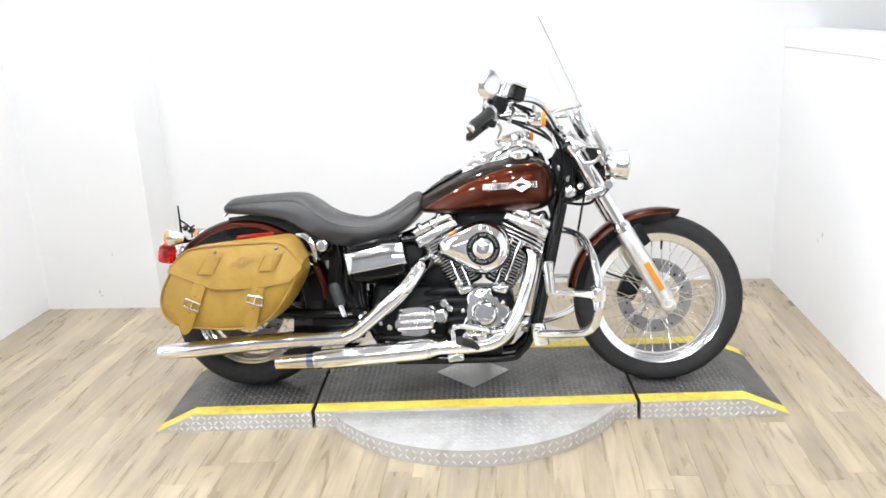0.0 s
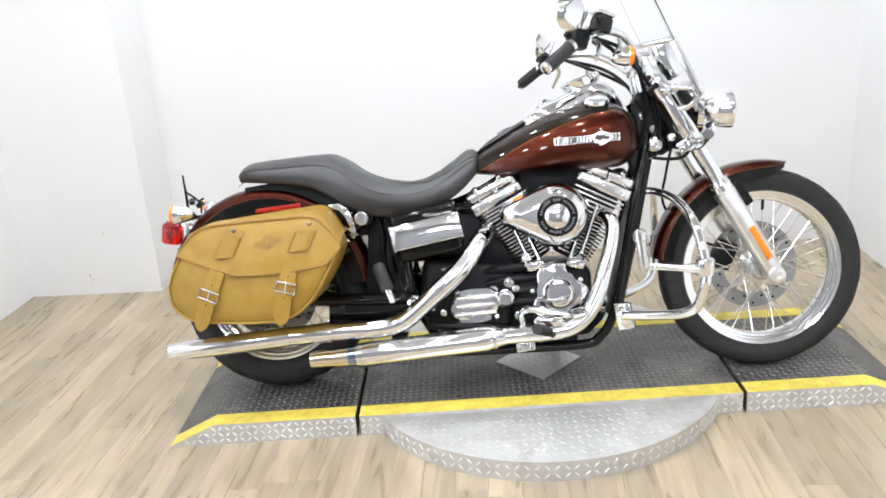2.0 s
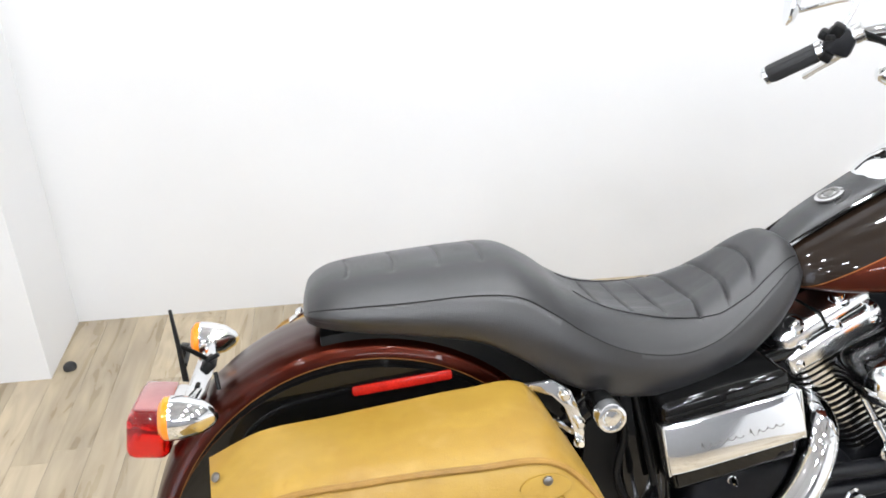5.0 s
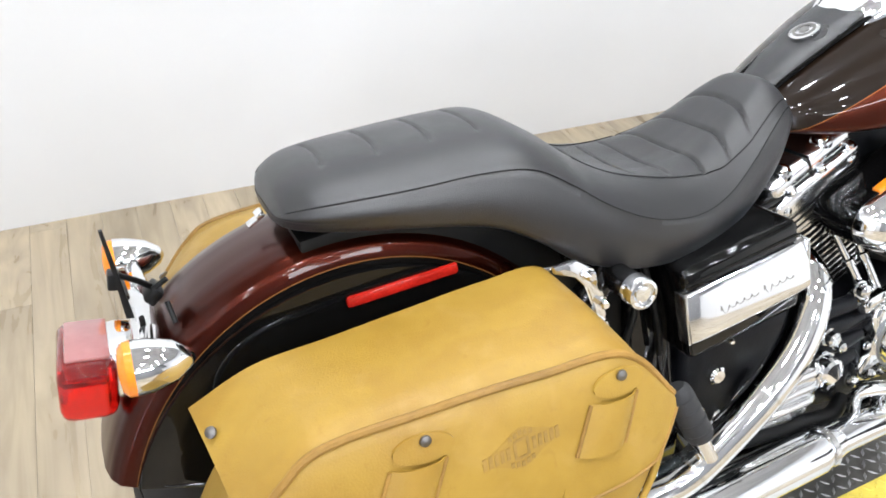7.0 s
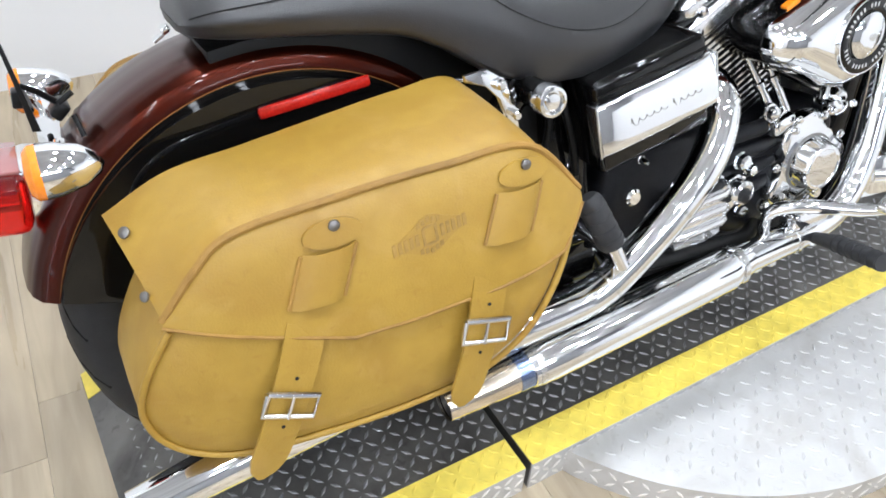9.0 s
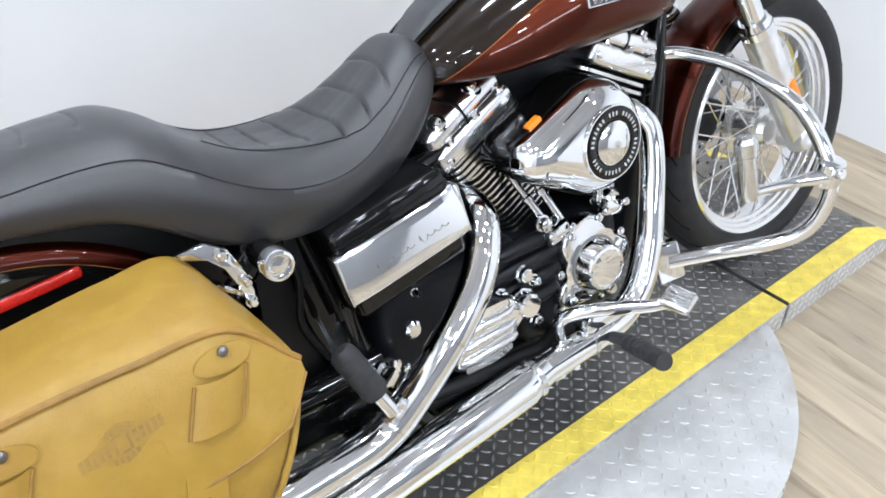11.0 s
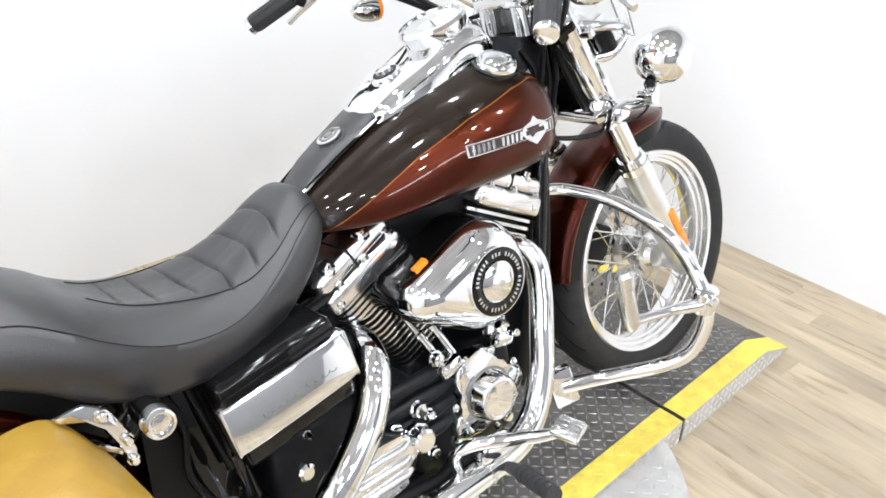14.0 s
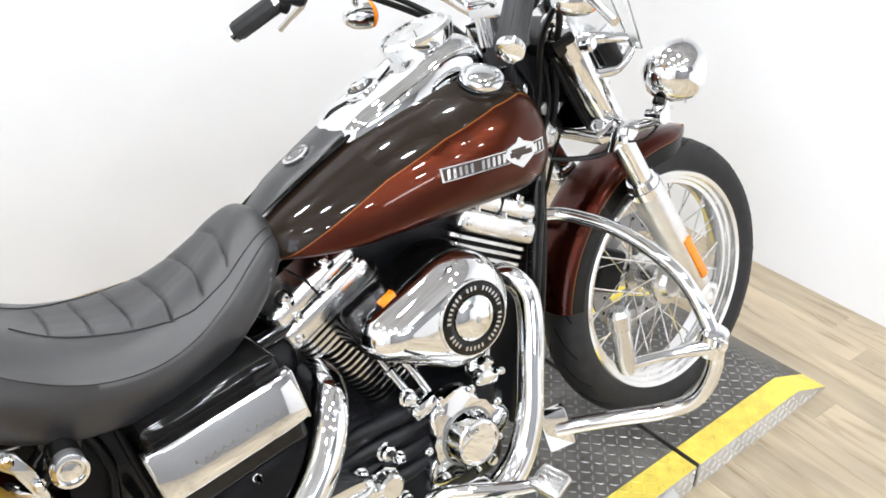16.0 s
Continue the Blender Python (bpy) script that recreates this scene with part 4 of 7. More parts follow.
# fuel tank --------------------------------------------------------
# columns: x, top height, widest height, bottom height, half width
TANK = [
    (0.715, 0.744, 0.714, 0.700, 0.050),
    (0.735, 0.760, 0.714, 0.694, 0.085),
    (0.780, 0.786, 0.710, 0.690, 0.115),
    (0.850, 0.824, 0.714, 0.687, 0.143),
    (0.930, 0.862, 0.736, 0.686, 0.166),
    (1.010, 0.888, 0.760, 0.686, 0.184),
    (1.090, 0.904, 0.772, 0.687, 0.195),
    (1.150, 0.902, 0.775, 0.689, 0.193),
    (1.190, 0.890, 0.775, 0.694, 0.176),
    (1.218, 0.868, 0.775, 0.708, 0.145),
    (1.238, 0.842, 0.777, 0.728, 0.100),
    (1.246, 0.815, 0.780, 0.745, 0.055),
]
# upper edge of the copper-red side panel
PANEL = [(0.70, 0.690), (0.742, 0.706), (0.80, 0.737), (0.90, 0.791), (1.00, 0.831), (1.10, 0.860), (1.165, 0.868), (1.198, 0.855), (1.216, 0.815), (1.223, 0.76), (1.2235, 0.70)]


def panel_distance(x, z):
    """How far below the panel's upper edge a point of the tank's side lies."""
    best, sign = 9.0, 1.0
    p = Vector((x, z))
    for a, b in zip(PANEL, PANEL[1:]):
        a, b = Vector(a), Vector(b)
        d = b - a
        t = max(0.0, min(1.0, (p - a).dot(d) / d.length_squared))
        q = a + d * t
        dist = (p - q).length
        if dist < best:
            best = dist
            sign = 1.0 if d.x * (p.y - a.y) - d.y * (p.x - a.x) < 0 else -1.0
    return best * sign


def tank():
    bm = B()
    lay = bm.verts.layers.float.new("panel")
    n = 72
    rings = []
    for x in np.linspace(TANK[0][0], TANK[-1][0], 120):
        zt, zm, zb, hw = spline(TANK, x)
        ring = []
        for k in range(n):
            a = 2 * math.pi * k / n
            c, s = math.cos(a), math.sin(a)
            if s >= 0:
                y = hw * math.copysign(abs(c) ** 0.74, c)
                z = zm + (zt - zm) * s ** 0.86
            else:
                y = hw * math.copysign(abs(c) ** 0.74, c)
                z = zm - (zm - zb) * (-s) ** 0.75
            ring.append((x, y, z))
        rings.append(ring)
    vs = skin(bm, rings)
    for row in vs:
        for v in row:
            v[lay] = panel_distance(v.co.x, v.co.z)
    return part("fuel_tank", bm, PAINT, bike, "teardrop tank, dark brown over a copper red panel with gold pinstripe", sharp=60)


tank_part = tank()


def tank_side(x, z, s=-1):
    zt, zm, zb, hw = spline(TANK, x)
    if z >= zm:
        sn = min(1.0, ((z - zm) / (zt - zm))) ** (1 / 0.86)
        c = math.sqrt(max(0, 1 - sn * sn)) ** 0.74
    else:
        sn = min(1.0, ((zm - z) / (zm - zb))) ** (1 / 0.75)
        c = math.sqrt(max(0, 1 - sn * sn)) ** 0.74
    return s * hw * c


def on_tank(bm, outline, s, h=0.0035):
    """A raised badge of the given outline that follows the tank's flank."""
    lo = [bm.verts.new((x, tank_side(x, z, s), z)) for x, z in outline]
    hi = [bm.verts.new((x, tank_side(x, z, s) + s * h, z)) for x, z in outline]
    n = len(outline)
    bm.faces.new(hi)
    for i in range(n):
        bm.faces.new((lo[i], lo[(i + 1) % n], hi[(i + 1) % n], hi[i]))
    return bm


for s in (-1, 1):
    x0, x1, z0, dz, th = 0.974, 1.172, 0.782, 0.005, 0.0108

    def bar(u, v):
        return (x0 + (x1 - x0) * u, z0 + dz * u + th * v)

    strips = [(k / 16, (k + 1) / 16) for k in range(16)]
    badge = part("tank_badge", on_tank(B(), [bar(k / 16, -1) for k in range(17)] + [bar(k / 16, 1) for k in range(16, -1, -1)], s), GREY_MARK, tank_part, "silver bar and shield badge")
    part("badge_field", on_tank(B(), [bar(0.02 + k / 16 * 0.96, -0.84) for k in range(17)] + [bar(0.02 + k / 16 * 0.96, 0.84) for k in range(16, -1, -1)], s, 0.0039), BADGE_FIELD, badge)
    cxb, czb = bar(0.72, 0)
    shield = [(cxb - 0.034, czb), (cxb - 0.026, czb + 0.012), (cxb - 0.008, czb + 0.018), (cxb, czb + 0.026), (cxb + 0.008, czb + 0.018), (cxb + 0.026, czb + 0.012), (cxb + 0.034, czb), (cxb + 0.02, czb - 0.012), (cxb, czb - 0.024), (cxb - 0.02, czb - 0.012)]
    part("badge_shield", on_tank(B(), shield, s, 0.0045), GREY_MARK, badge)
    # the badge is not lettered: a row of plain bars
    for k in range(19):
        u = 0.045 + k * 0.0485
        if 0.56 < u < 0.86 or k == 5:
            continue
        part("badge_mark", on_tank(B(), [bar(u, -0.66), bar(u + 0.026, -0.66), bar(u + 0.032, 0.66), bar(u + 0.006, 0.66)], s, 0.0044), GREY_MARK, badge)
    part("badge_mark", on_tank(B(), [(cxb - 0.022, czb - 0.004), (cxb + 0.022, czb - 0.004), (cxb + 0.022, czb + 0.004), (cxb - 0.022, czb + 0.004)], s, 0.0050), BADGE_FIELD, badge)


def top_of_tank(x):
    return spline(TANK, x)[0]


# leather strap and chrome console on the tank's spine
STRAP_LIFT = 0.015
bm = B()
rows = []
for x in np.linspace(0.722, 0.935, 40):
    w = 0.037 + 0.016 * (x - 0.722) / 0.2
    z = top_of_tank(x)
    lift = STRAP_LIFT * min(1.0, (x - 0.715) / 0.06)
    rows.append([(x, -w, z - 0.008), (x, -w, z + lift - 0.004), (x, -w * 0.86, z + lift + 0.002), (x, 0, z + lift + 0.005), (x, w * 0.86, z + lift + 0.002), (x, w, z + lift - 0.004), (x, w, z - 0.008)])
skin(bm, rows)
strap = part("tank_strap", bm, VINYL, bike, "black tank strap with a round medallion", sharp=50)
for e in (-1, 1):
    line = [(x, e * (0.040 + 0.016 * (x - 0.722) / 0.2), top_of_tank(x) + 0.004) for x in np.linspace(0.724, 0.935, 24)]
    part("strap_edge", tube(B(), line, 0.0042, n=8, smooth=False), BLACK_GLOSS, strap, "black edging along the strap")
zc = top_of_tank(0.824) + STRAP_LIFT + 0.005
nrm = Vector((-0.42, 0, 0.9)).normalized()
part("medallion", lathe(B(), [(0, 0.0235), (0.003, 0.0235), (0.004, 0.021), (0.0041, 0.001)], (0.824, 0, zc), nrm, n=36), GREY_MARK, strap, "round silver medallion")
part("medallion_ring", ring_lathe(B(), [(0.0042, 0.0135), (0.0042, 0.0175), (0.0052, 0.0175), (0.0052, 0.0135)], (0.824, 0, zc), nrm, 36), PEWTER, strap)
part("medallion_core", lathe(B(), [(0.004, 0.0085), (0.0055, 0.0085), (0.006, 0.006)], (0.824, 0, zc), nrm, n=6), PEWTER, strap)

CONSOLE = [(0.880, 0.030, 0.019), (0.888, 0.052, 0.022), (0.92, 0.068, 0.030), (0.98, 0.080, 0.036), (1.03, 0.082, 0.044), (1.08, 0.080, 0.059), (1.13, 0.074, 0.066), (1.17, 0.060, 0.055), (1.20, 0.035, 0.03), (1.215, 0.012, 0.012)]
bm = B()
rows = []
for x in np.linspace(0.880, 1.215, 64):
    w, h = spline(CONSOLE, x)
    z = top_of_tank(x)
    ring = [(x, -w, z - 0.02)]
    for k in range(13):
        a = math.pi - math.pi * k / 12
        ring.append((x, w * math.copysign(abs(math.cos(a)) ** 0.6, math.cos(a)), z - 0.006 + (h + 0.006) * abs(math.sin(a)) ** 0.55))
    ring.append((x, w, z - 0.02))
    rows.append(ring)
skin(bm, rows)
console = part("tank_console", bm, CHROME, bike, "chrome dash console on the tank", sharp=60)
part("ignition_switch", lathe(B(), [(-0.004, 0.030), (0.006, 0.030), (0.009, 0.026), (0.010, 0.016), (0.018, 0.015), (0.020, 0.010)], (0.962, 0, top_of_tank(0.962) + 0.030), (-0.36, 0, 0.93), n=32), CHROME, console, "round chrome ignition switch")
part("switch_ring", ring_lathe(B(), [(0.009, 0.018), (0.009, 0.023), (0.0105, 0.023), (0.0105, 0.018)], (0.962, 0, top_of_tank(0.962) + 0.030), (-0.36, 0, 0.93), 28), BLACK_PLASTIC, console)
sc = Vector((1.082, 0, top_of_tank(1.092) + 0.062))
sn = Vector((-0.32, 0, 0.95)).normalized()
spd = part("speedometer", lathe(B(), [(-0.03, 0.05), (0.0, 0.064), (0.012, 0.066), (0.018, 0.062), (0.019, 0.056), (0.014, 0.055), (0.0135, 0.001)], sc, sn, n=48), CHROME, console, "round chrome-rimmed speedometer")
part("dial", lathe(B(), [(0.0137, 0.054), (0.0145, 0.054), (0.0146, 0.001)], sc, sn, n=40), DIAL, console)
part("needle", tube(B(), [sc + sn * 0.0165, sc + sn * 0.0165 + Vector((0, -0.035, 0)) + sn.cross(Vector((0, 1, 0))) * 0.02], 0.001, n=5), BLACK_PLASTIC, console)
for s in (-1, 1):
    part("fuel_cap", lathe(B(), [(-0.016, 0.034), (-0.004, 0.0365), (0.005, 0.0365), (0.008, 0.0345), (0.0085, 0.030), (0.0115, 0.027), (0.0135, 0.016), (0.014, 0.001)], (1.112, s * 0.124, 0.901), (0, s * 0.42, 0.9), n=36), CHROME, bike, "round chrome filler cap")
part("cap_edge", ring_lathe(B(), [(-0.010, 0.0362), (-0.010, 0.0395), (-0.005, 0.0395), (-0.005, 0.0362)], (1.112, -0.124, 0.901), (0, -0.42, 0.9), 36), BLACK_GLOSS, tank_part)

# engine -----------------------------------------------------------
CRANK = Vector((0.962, 0.0, 0.300))


def cylinder(sign):
    """One finned barrel with its head and rocker box; sign -1 leans back, +1 leans ahead."""
    ax = Vector((sign * math.sin(radians(27)), 0, math.cos(radians(27))))
    fore = Vector((ax.z, 0, -ax.x))
    rot = sign * 27

    def at(u, h, y=0.0):
        return CRANK + ax * h + fore * u + Vector((0, y, 0))
    cy = part("cylinder", tube(B(), [at(0, 0.12), at(0, 0.30)], 0.058, n=28, smooth=False), FIN_BLACK, bike, "black finned engine cylinder with bright fin edges")
    # each fin: a rounded square slab, its rim machined bright
    for k in range(13):
        h = 0.138 + k * 0.0122
        half = 0.062 + 0.012 * min(1, k / 8)
        bm = B()
        block(bm, (half * 2, 0.168, 0.0042), tuple(at(0, h)), (0, rot, 0), bevel=0.0)
        vert_edges = [e for e in bm.edges if abs((e.verts[0].co - e.verts[1].co).normalized().dot(ax)) > 0.9]
        bmesh.ops.bevel(bm, geom=vert_edges, offset=0.030, segments=5, affect="EDGES", profile=0.5)
        for f in bm.faces:
            f.normal_update()
            f.material_index = 0 if abs(f.normal.dot(ax)) > 0.7 else 1
        part("fin", bm, [FIN_BLACK, POLISHED], cy)
    # head with heavier fins
    for k in range(4):
        h = 0.300 + k * (0.0115 + (0.0035 if sign > 0 else 0.0))
        bm = B()
        block(bm, (0.182 + 0.002 * k, 0.182, 0.0062), tuple(at(0, h)), (0, rot, 0))
        ve = [e for e in bm.edges if abs((e.verts[0].co - e.verts[1].co).normalized().dot(ax)) > 0.9]
        bmesh.ops.bevel(bm, geom=ve, offset=0.026, segments=4, affect="EDGES", profile=0.5)
        for f in bm.faces:
            f.normal_update()
            f.material_index = 0 if abs(f.normal.dot(ax)) > 0.7 else 1
        part("head_fin", bm, [FIN_BLACK, POLISHED], cy)
    part("cylinder_head", block(B(), (0.13, 0.15, 0.075), tuple(at(0, 0.318)), (0, rot, 0), bevel=0.012), FIN_BLACK, cy)
    ru, rh = (-0.012, 0.006) if sign < 0 else (-0.002, 0.023)
    rb = part("rocker_box", block(B(), (0.180, 0.204, 0.042), tuple(at(ru, 0.353 + rh)), (0, rot, 0), bevel=0.011, seg=3), SATIN_CHROME, bike, "stacked chrome rocker box")
    part("rocker_cover", block(B(), (0.172, 0.194, 0.040), tuple(at(ru, 0.389 + rh)), (0, rot, 0), bevel=0.015, seg=3), SATIN_CHROME, rb)
    part("rocker_gasket", block(B(), (0.172, 0.192, 0.004), tuple(at(ru, 0.3745 + rh)), (0, rot, 0), bevel=0.0012, seg=1), BLACK_PLASTIC, rb)
    for u in (-0.062, 0.0, 0.062):
        for y in (-0.088, 0.088):
            part("bolt", bolt_head(B(), tuple(at(u, 0.372 + rh, y * 1.12)), tuple(ax), 0.0075, 0.009), CHROME, rb)
    for u in (-0.046, 0.040):
        part("cover_bolt", lathe(B(), [(-0.02, 0.017), (0.010, 0.017), (0.013, 0.0145), (0.0132, 0.011), (0.021, 0.0105), (0.023, 0.007)], tuple(at(u + ru, 0.397 + rh, -0.080)), tuple(ax + Vector((0, -0.25, 0))), n=20), CHROME, rb, "large round chrome cover bolt")
    part("cover_strap", block(B(), (0.004, 0.1955, 0.0415), tuple(at(ru - 0.004, 0.389 + rh)), (0, rot, 0)), BLACK_PLASTIC, rb)
    for u in (-0.070, 0.068):
        part("side_bolt", bolt_head(B(), tuple(at(u + ru, 0.350 + rh, -0.097)), (0, -1, 0), 0.008, 0.008), CHROME, rb)
    # spark plug cap and lead
    part("plug_cap", tube(B(), [at(-0.03, 0.325, 0.085), at(-0.03, 0.332, 0.125)], [0.011, 0.008], n=10), BLACK_PLASTIC, bike)
    # pushrod tubes on the right flank
    for k in (-1, 1):
        p0 = CRANK + Vector((sign * 0.062 + k * 0.016, -0.135, 0.115))
        p1 = at(-sign * 0.012 + k * 0.017, 0.315, -0.082)
        pr = part("pushrod_tube", tube(B(), [p0, p0.lerp(p1, 0.30), p0.lerp(p1, 0.31), p0.lerp(p1, 0.36), p0.lerp(p1, 0.37), p1], [0.0075, 0.0075, 0.0105, 0.0105, 0.0065, 0.0065], smooth=False), CHROME, bike, "chrome pushrod tube")
    part("lifter_block", block(B(), (0.052, 0.044, 0.030), tuple(CRANK + Vector((sign * 0.066, -0.135, 0.100))), (0, sign * 14, 0), bevel=0.009), CHROME, bike, "chrome lifter block")
    for k in (-1, 1):
        part("bolt", bolt_head(B(), tuple(CRANK + Vector((sign * 0.066 + k * 0.024, -0.161, 0.106))), (0, -1, 0), 0.006), CHROME, bike)


cylinder(-1)
cylinder(1)

case = part("crankcase", block(B(), (0.27, 0.26, 0.23), (0.945, 0, 0.285), bevel=0.05, seg=4), BLACK_SATIN, bike, "black wrinkle-finish crankcase")
part("gearbox", block(B(), (0.30, 0.25, 0.21), (0.68, 0.0, 0.320), (0, 6, 0), bevel=0.03, seg=3), BLACK_SATIN, bike, "black transmission case")
for k in range(4):
    z = 0.396 - k * 0.037
    part("case_rib", tube(B(), [(0.735, -0.116, z - 0.012), (0.79, -0.126, z - 0.004), (0.86, -0.130, z), (0.905, -0.126, z + 0.003)], [0.010, 0.0145, 0.0145, 0.011], n=14), BLACK_SATIN, case)
part("case_pan", block(B(), (0.46, 0.20, 0.05), (0.80, 0, 0.155), bevel=0.015), BLACK_SATIN, bike, "black oil pan")
part("primary_cover", block(B(), (0.52, 0.06, 0.19), (0.76, 0.15, 0.28), (0, 4, 0), bevel=0.028, seg=3), CHROME, bike, "chrome primary cover")

# cam cover: chrome plate with a domed round timer cover
cam_outline = []
for k in range(40):
    a = 2 * math.pi * k / 40
    r_ = 0.078 + 0.017 * math.cos(3 * a + 0.6) + 0.008 * math.cos(5 * a)
    cam_outline.append((0.965 + r_ * math.cos(a), 0.318 + r_ * 1.05 * math.sin(a)))
cam_cover = part("cam_cover", plate(B(), cam_outline, -0.128, -0.158, bevel=0.010, seg=3), CHROME, bike, "chrome cam cover")
# No gap is sunk here: a darker pewter ring stands in for its shadow.
part("gap_shadow_ring", ring_lathe(B(), [(0.0, 0.049), (0.0, 0.0545), (0.002, 0.054), (0.002, 0.049)], (0.968, -0.158, 0.313), (0, -1, 0), 48), PEWTER, cam_cover, "darker ring painted as the shadow gap round the timer cover")
part("timer_cover", lathe(B(), [(0, 0.0505), (0.006, 0.0500), (0.010, 0.047), (0.028, 0.0445), (0.033, 0.041), (0.0340, 0.036), (0.0325, 0.034), (0.0335, 0.018), (0.0340, 0.001)], (0.968, -0.158, 0.313), (0, -1, 0), n=48), CHROME, cam_cover, "round chrome timer cover")
for k in range(7):
    a = 2 * math.pi * k / 7 + 0.4
    part("bolt", bolt_head(B(), (0.965 + 0.079 * math.cos(a), -0.158, 0.318 + 0.083 * math.sin(a)), (0, -1, 0), 0.0065), CHROME, cam_cover)
for x, z, r_ in ((0.885, 0.40, 0.016), (1.035, 0.415, 0.018), (0.90, 0.235, 0.014), (1.02, 0.23, 0.013)):
    part("boss", lathe(B(), [(0, r_ * 1.2), (0.02, r_), (0.026, r_ * 0.7)], (x, -0.125, z), (0, -1, 0), n=16), CHROME, cam_cover)
part("oil_filter", lathe(B(), [(0, 0.036), (0.055, 0.038), (0.066, 0.034), (0.07, 0.02)], (1.105, 0, 0.25), (1, 0, -0.1), n=28), CHROME, bike, "chrome oil filter")

# gearbox side cover and its bolts
gear_outline = []
for k in range(36):
    a = 2 * math.pi * k / 36
    c_, s_ = math.cos(a), math.sin(a)
    gear_outline.append((0.705 + 0.076 * math.copysign(abs(c_) ** 0.62, c_) + 0.012 * s_, 0.286 + 0.054 * math.copysign(abs(s_) ** 0.7, s_)))
gc = part("gearbox_cover", plate(B(), gear_outline, -0.125, -0.170, bevel=0.014, seg=3), CHROME, bike, "ribbed chrome gearbox cover")
for k in range(3):
    z = 0.258 + k * 0.027
    part("cover_rib", tube(B(), [(0.648, -0.166, z), (0.660, -0.1725, z + 0.0005), (0.752, -0.1725, z + 0.004), (0.764, -0.166, z + 0.0045)], 0.0072, n=12, smooth=False), SATIN_CHROME, gc)
for x, z in ((0.645, 0.245), (0.77, 0.245), (0.775, 0.315), (0.65, 0.325)):
    part("bolt", bolt_head(B(), (x, -0.150, z), (0, -1, 0), 0.007), CHROME, gc)
part("drain_bolt", lathe(B(), [(0, 0.028), (0.010, 0.028), (0.0105, 0.0255), (0.030, 0.024), (0.034, 0.019)], (0.800, -0.142, 0.302), (0, -1, 0), n=10), CHROME, bike, "large chrome hexagon plug")
for x, y, z, r_ in ((0.588, -0.118, 0.342, 0.013), (0.815, -0.140, 0.350, 0.011), (0.84, -0.130, 0.24, 0.009), (0.764, -0.136, 0.326, 0.010), (0.60, -0.12, 0.26, 0.009), (0.548, -0.12, 0.292, 0.008), (0.566, -0.12, 0.276, 0.007)):
    part("case_bolt", bolt_head(B(), (x, y, z), (0, -1, 0), r_ * 1.25, r_ * 1.6), CHROME, bike)
pipe("oil_line", [(0.55, -0.150, 0.228), (0.62, -0.165, 0.224), (0.74, -0.165, 0.214), (0.83, -0.156, 0.196), (0.88, -0.135, 0.20)], 0.0138, BLACK_PLASTIC, label="black oil hose")


# air cleaner: a domed chrome teardrop on a black backing
def teardrop(big, rb, small, rs, n=48):
    """Outline round two circles joined by tangents."""
    (bx, bz), (sx, sz) = big, small
    d = math.hypot(sx - bx, sz - bz)
    base = math.atan2(sz - bz, sx - bx)
    off = math.acos((rb - rs) / d)
    pts = []
    for k in range(n + 1):
        a = base + off + (2 * math.pi - 2 * off) * k / n
        pts.append((bx + rb * math.cos(a), bz + rb * math.sin(a)))
    for k in range(n // 3 + 1):
        a = base - off + 2 * off * k / (n // 3)
        pts.append((sx + rs * math.cos(a), sz + rs * math.sin(a)))
    return pts


AC_C = (0.970, 0.558)


def air_cleaner():
    back = part("air_cleaner", plate(B(), teardrop(AC_C, 0.101, (0.834, 0.564), 0.040), -0.092, -0.166, bevel=0.006), BLACK_GLOSS, bike, "teardrop chrome air cleaner with a black lettered ring")
    bm = B()
    rings = []
    for y, k in ((-0.162, 0.0), (-0.172, 0.0008), (-0.183, 0.0040), (-0.193, 0.0095), (-0.2015, 0.0175), (-0.2085, 0.0275), (-0.2135, 0.0385), (-0.2165, 0.050), (-0.2175, 0.058)):
        o = teardrop(AC_C, 0.099 - k, (0.834 + k * 0.5, 0.564), max(0.004, 0.039 - k * 0.62))
        rings.append([(x, y, z) for x, z in o])
    skin(bm, rings)
    part("cover", bm, CHROME, back, "domed chrome cover", sharp=60)
    c = (AC_C[0], -0.211, AC_C[1])
    part("insert_ring", lathe(B(), [(0, 0.0615), (0.010, 0.0615), (0.0115, 0.0595), (0.0115, 0.040), (0.010, 0.038), (0.0, 0.038)], c, (0, -1, 0), n=56), BLACK_GLOSS, back, "black ring with small raised marks")
    part("insert_rim", ring_lathe(B(), [(0.004, 0.0615), (0.011, 0.0615), (0.011, 0.0635), (0.004, 0.0635)], c, (0, -1, 0), 56), CHROME, back)
    part("insert_dome", lathe(B(), [(0.004, 0.038), (0.012, 0.037), (0.016, 0.031), (0.019, 0.02), (0.02, 0.001)], c, (0, -1, 0), n=48), CHROME, back, "domed chrome centre")
    part("centre_screw", lathe(B(), [(0.019, 0.006), (0.022, 0.006), (0.023, 0.003)], c, (0, -1, 0), n=12), BRUSHED, back)
    for k in range(40):
        a = 2 * math.pi * k / 40
        if k in (0, 8, 12, 20, 21, 26, 32):
            continue
        m = pose(c[0], c[1] - 0.0118, c[2]) @ Matrix.Rotation(-a, 4, "Y") @ Matrix.Translation((0.0500, 0, 0)) @ Matrix.Diagonal((0.0070, 0.001, 0.0036, 1))
        bm = B()
        bmesh.ops.create_cube(bm, size=1.0, matrix=m)
        part("ring_mark", bm, GREY_MARK, back)
    part("amber_marker", block(B(), (0.030, 0.014, 0.007), (0.854, -0.160, 0.6175), (0, -24, 0), bevel=0.002), AMBER, back, "small amber reflector")


air_cleaner()
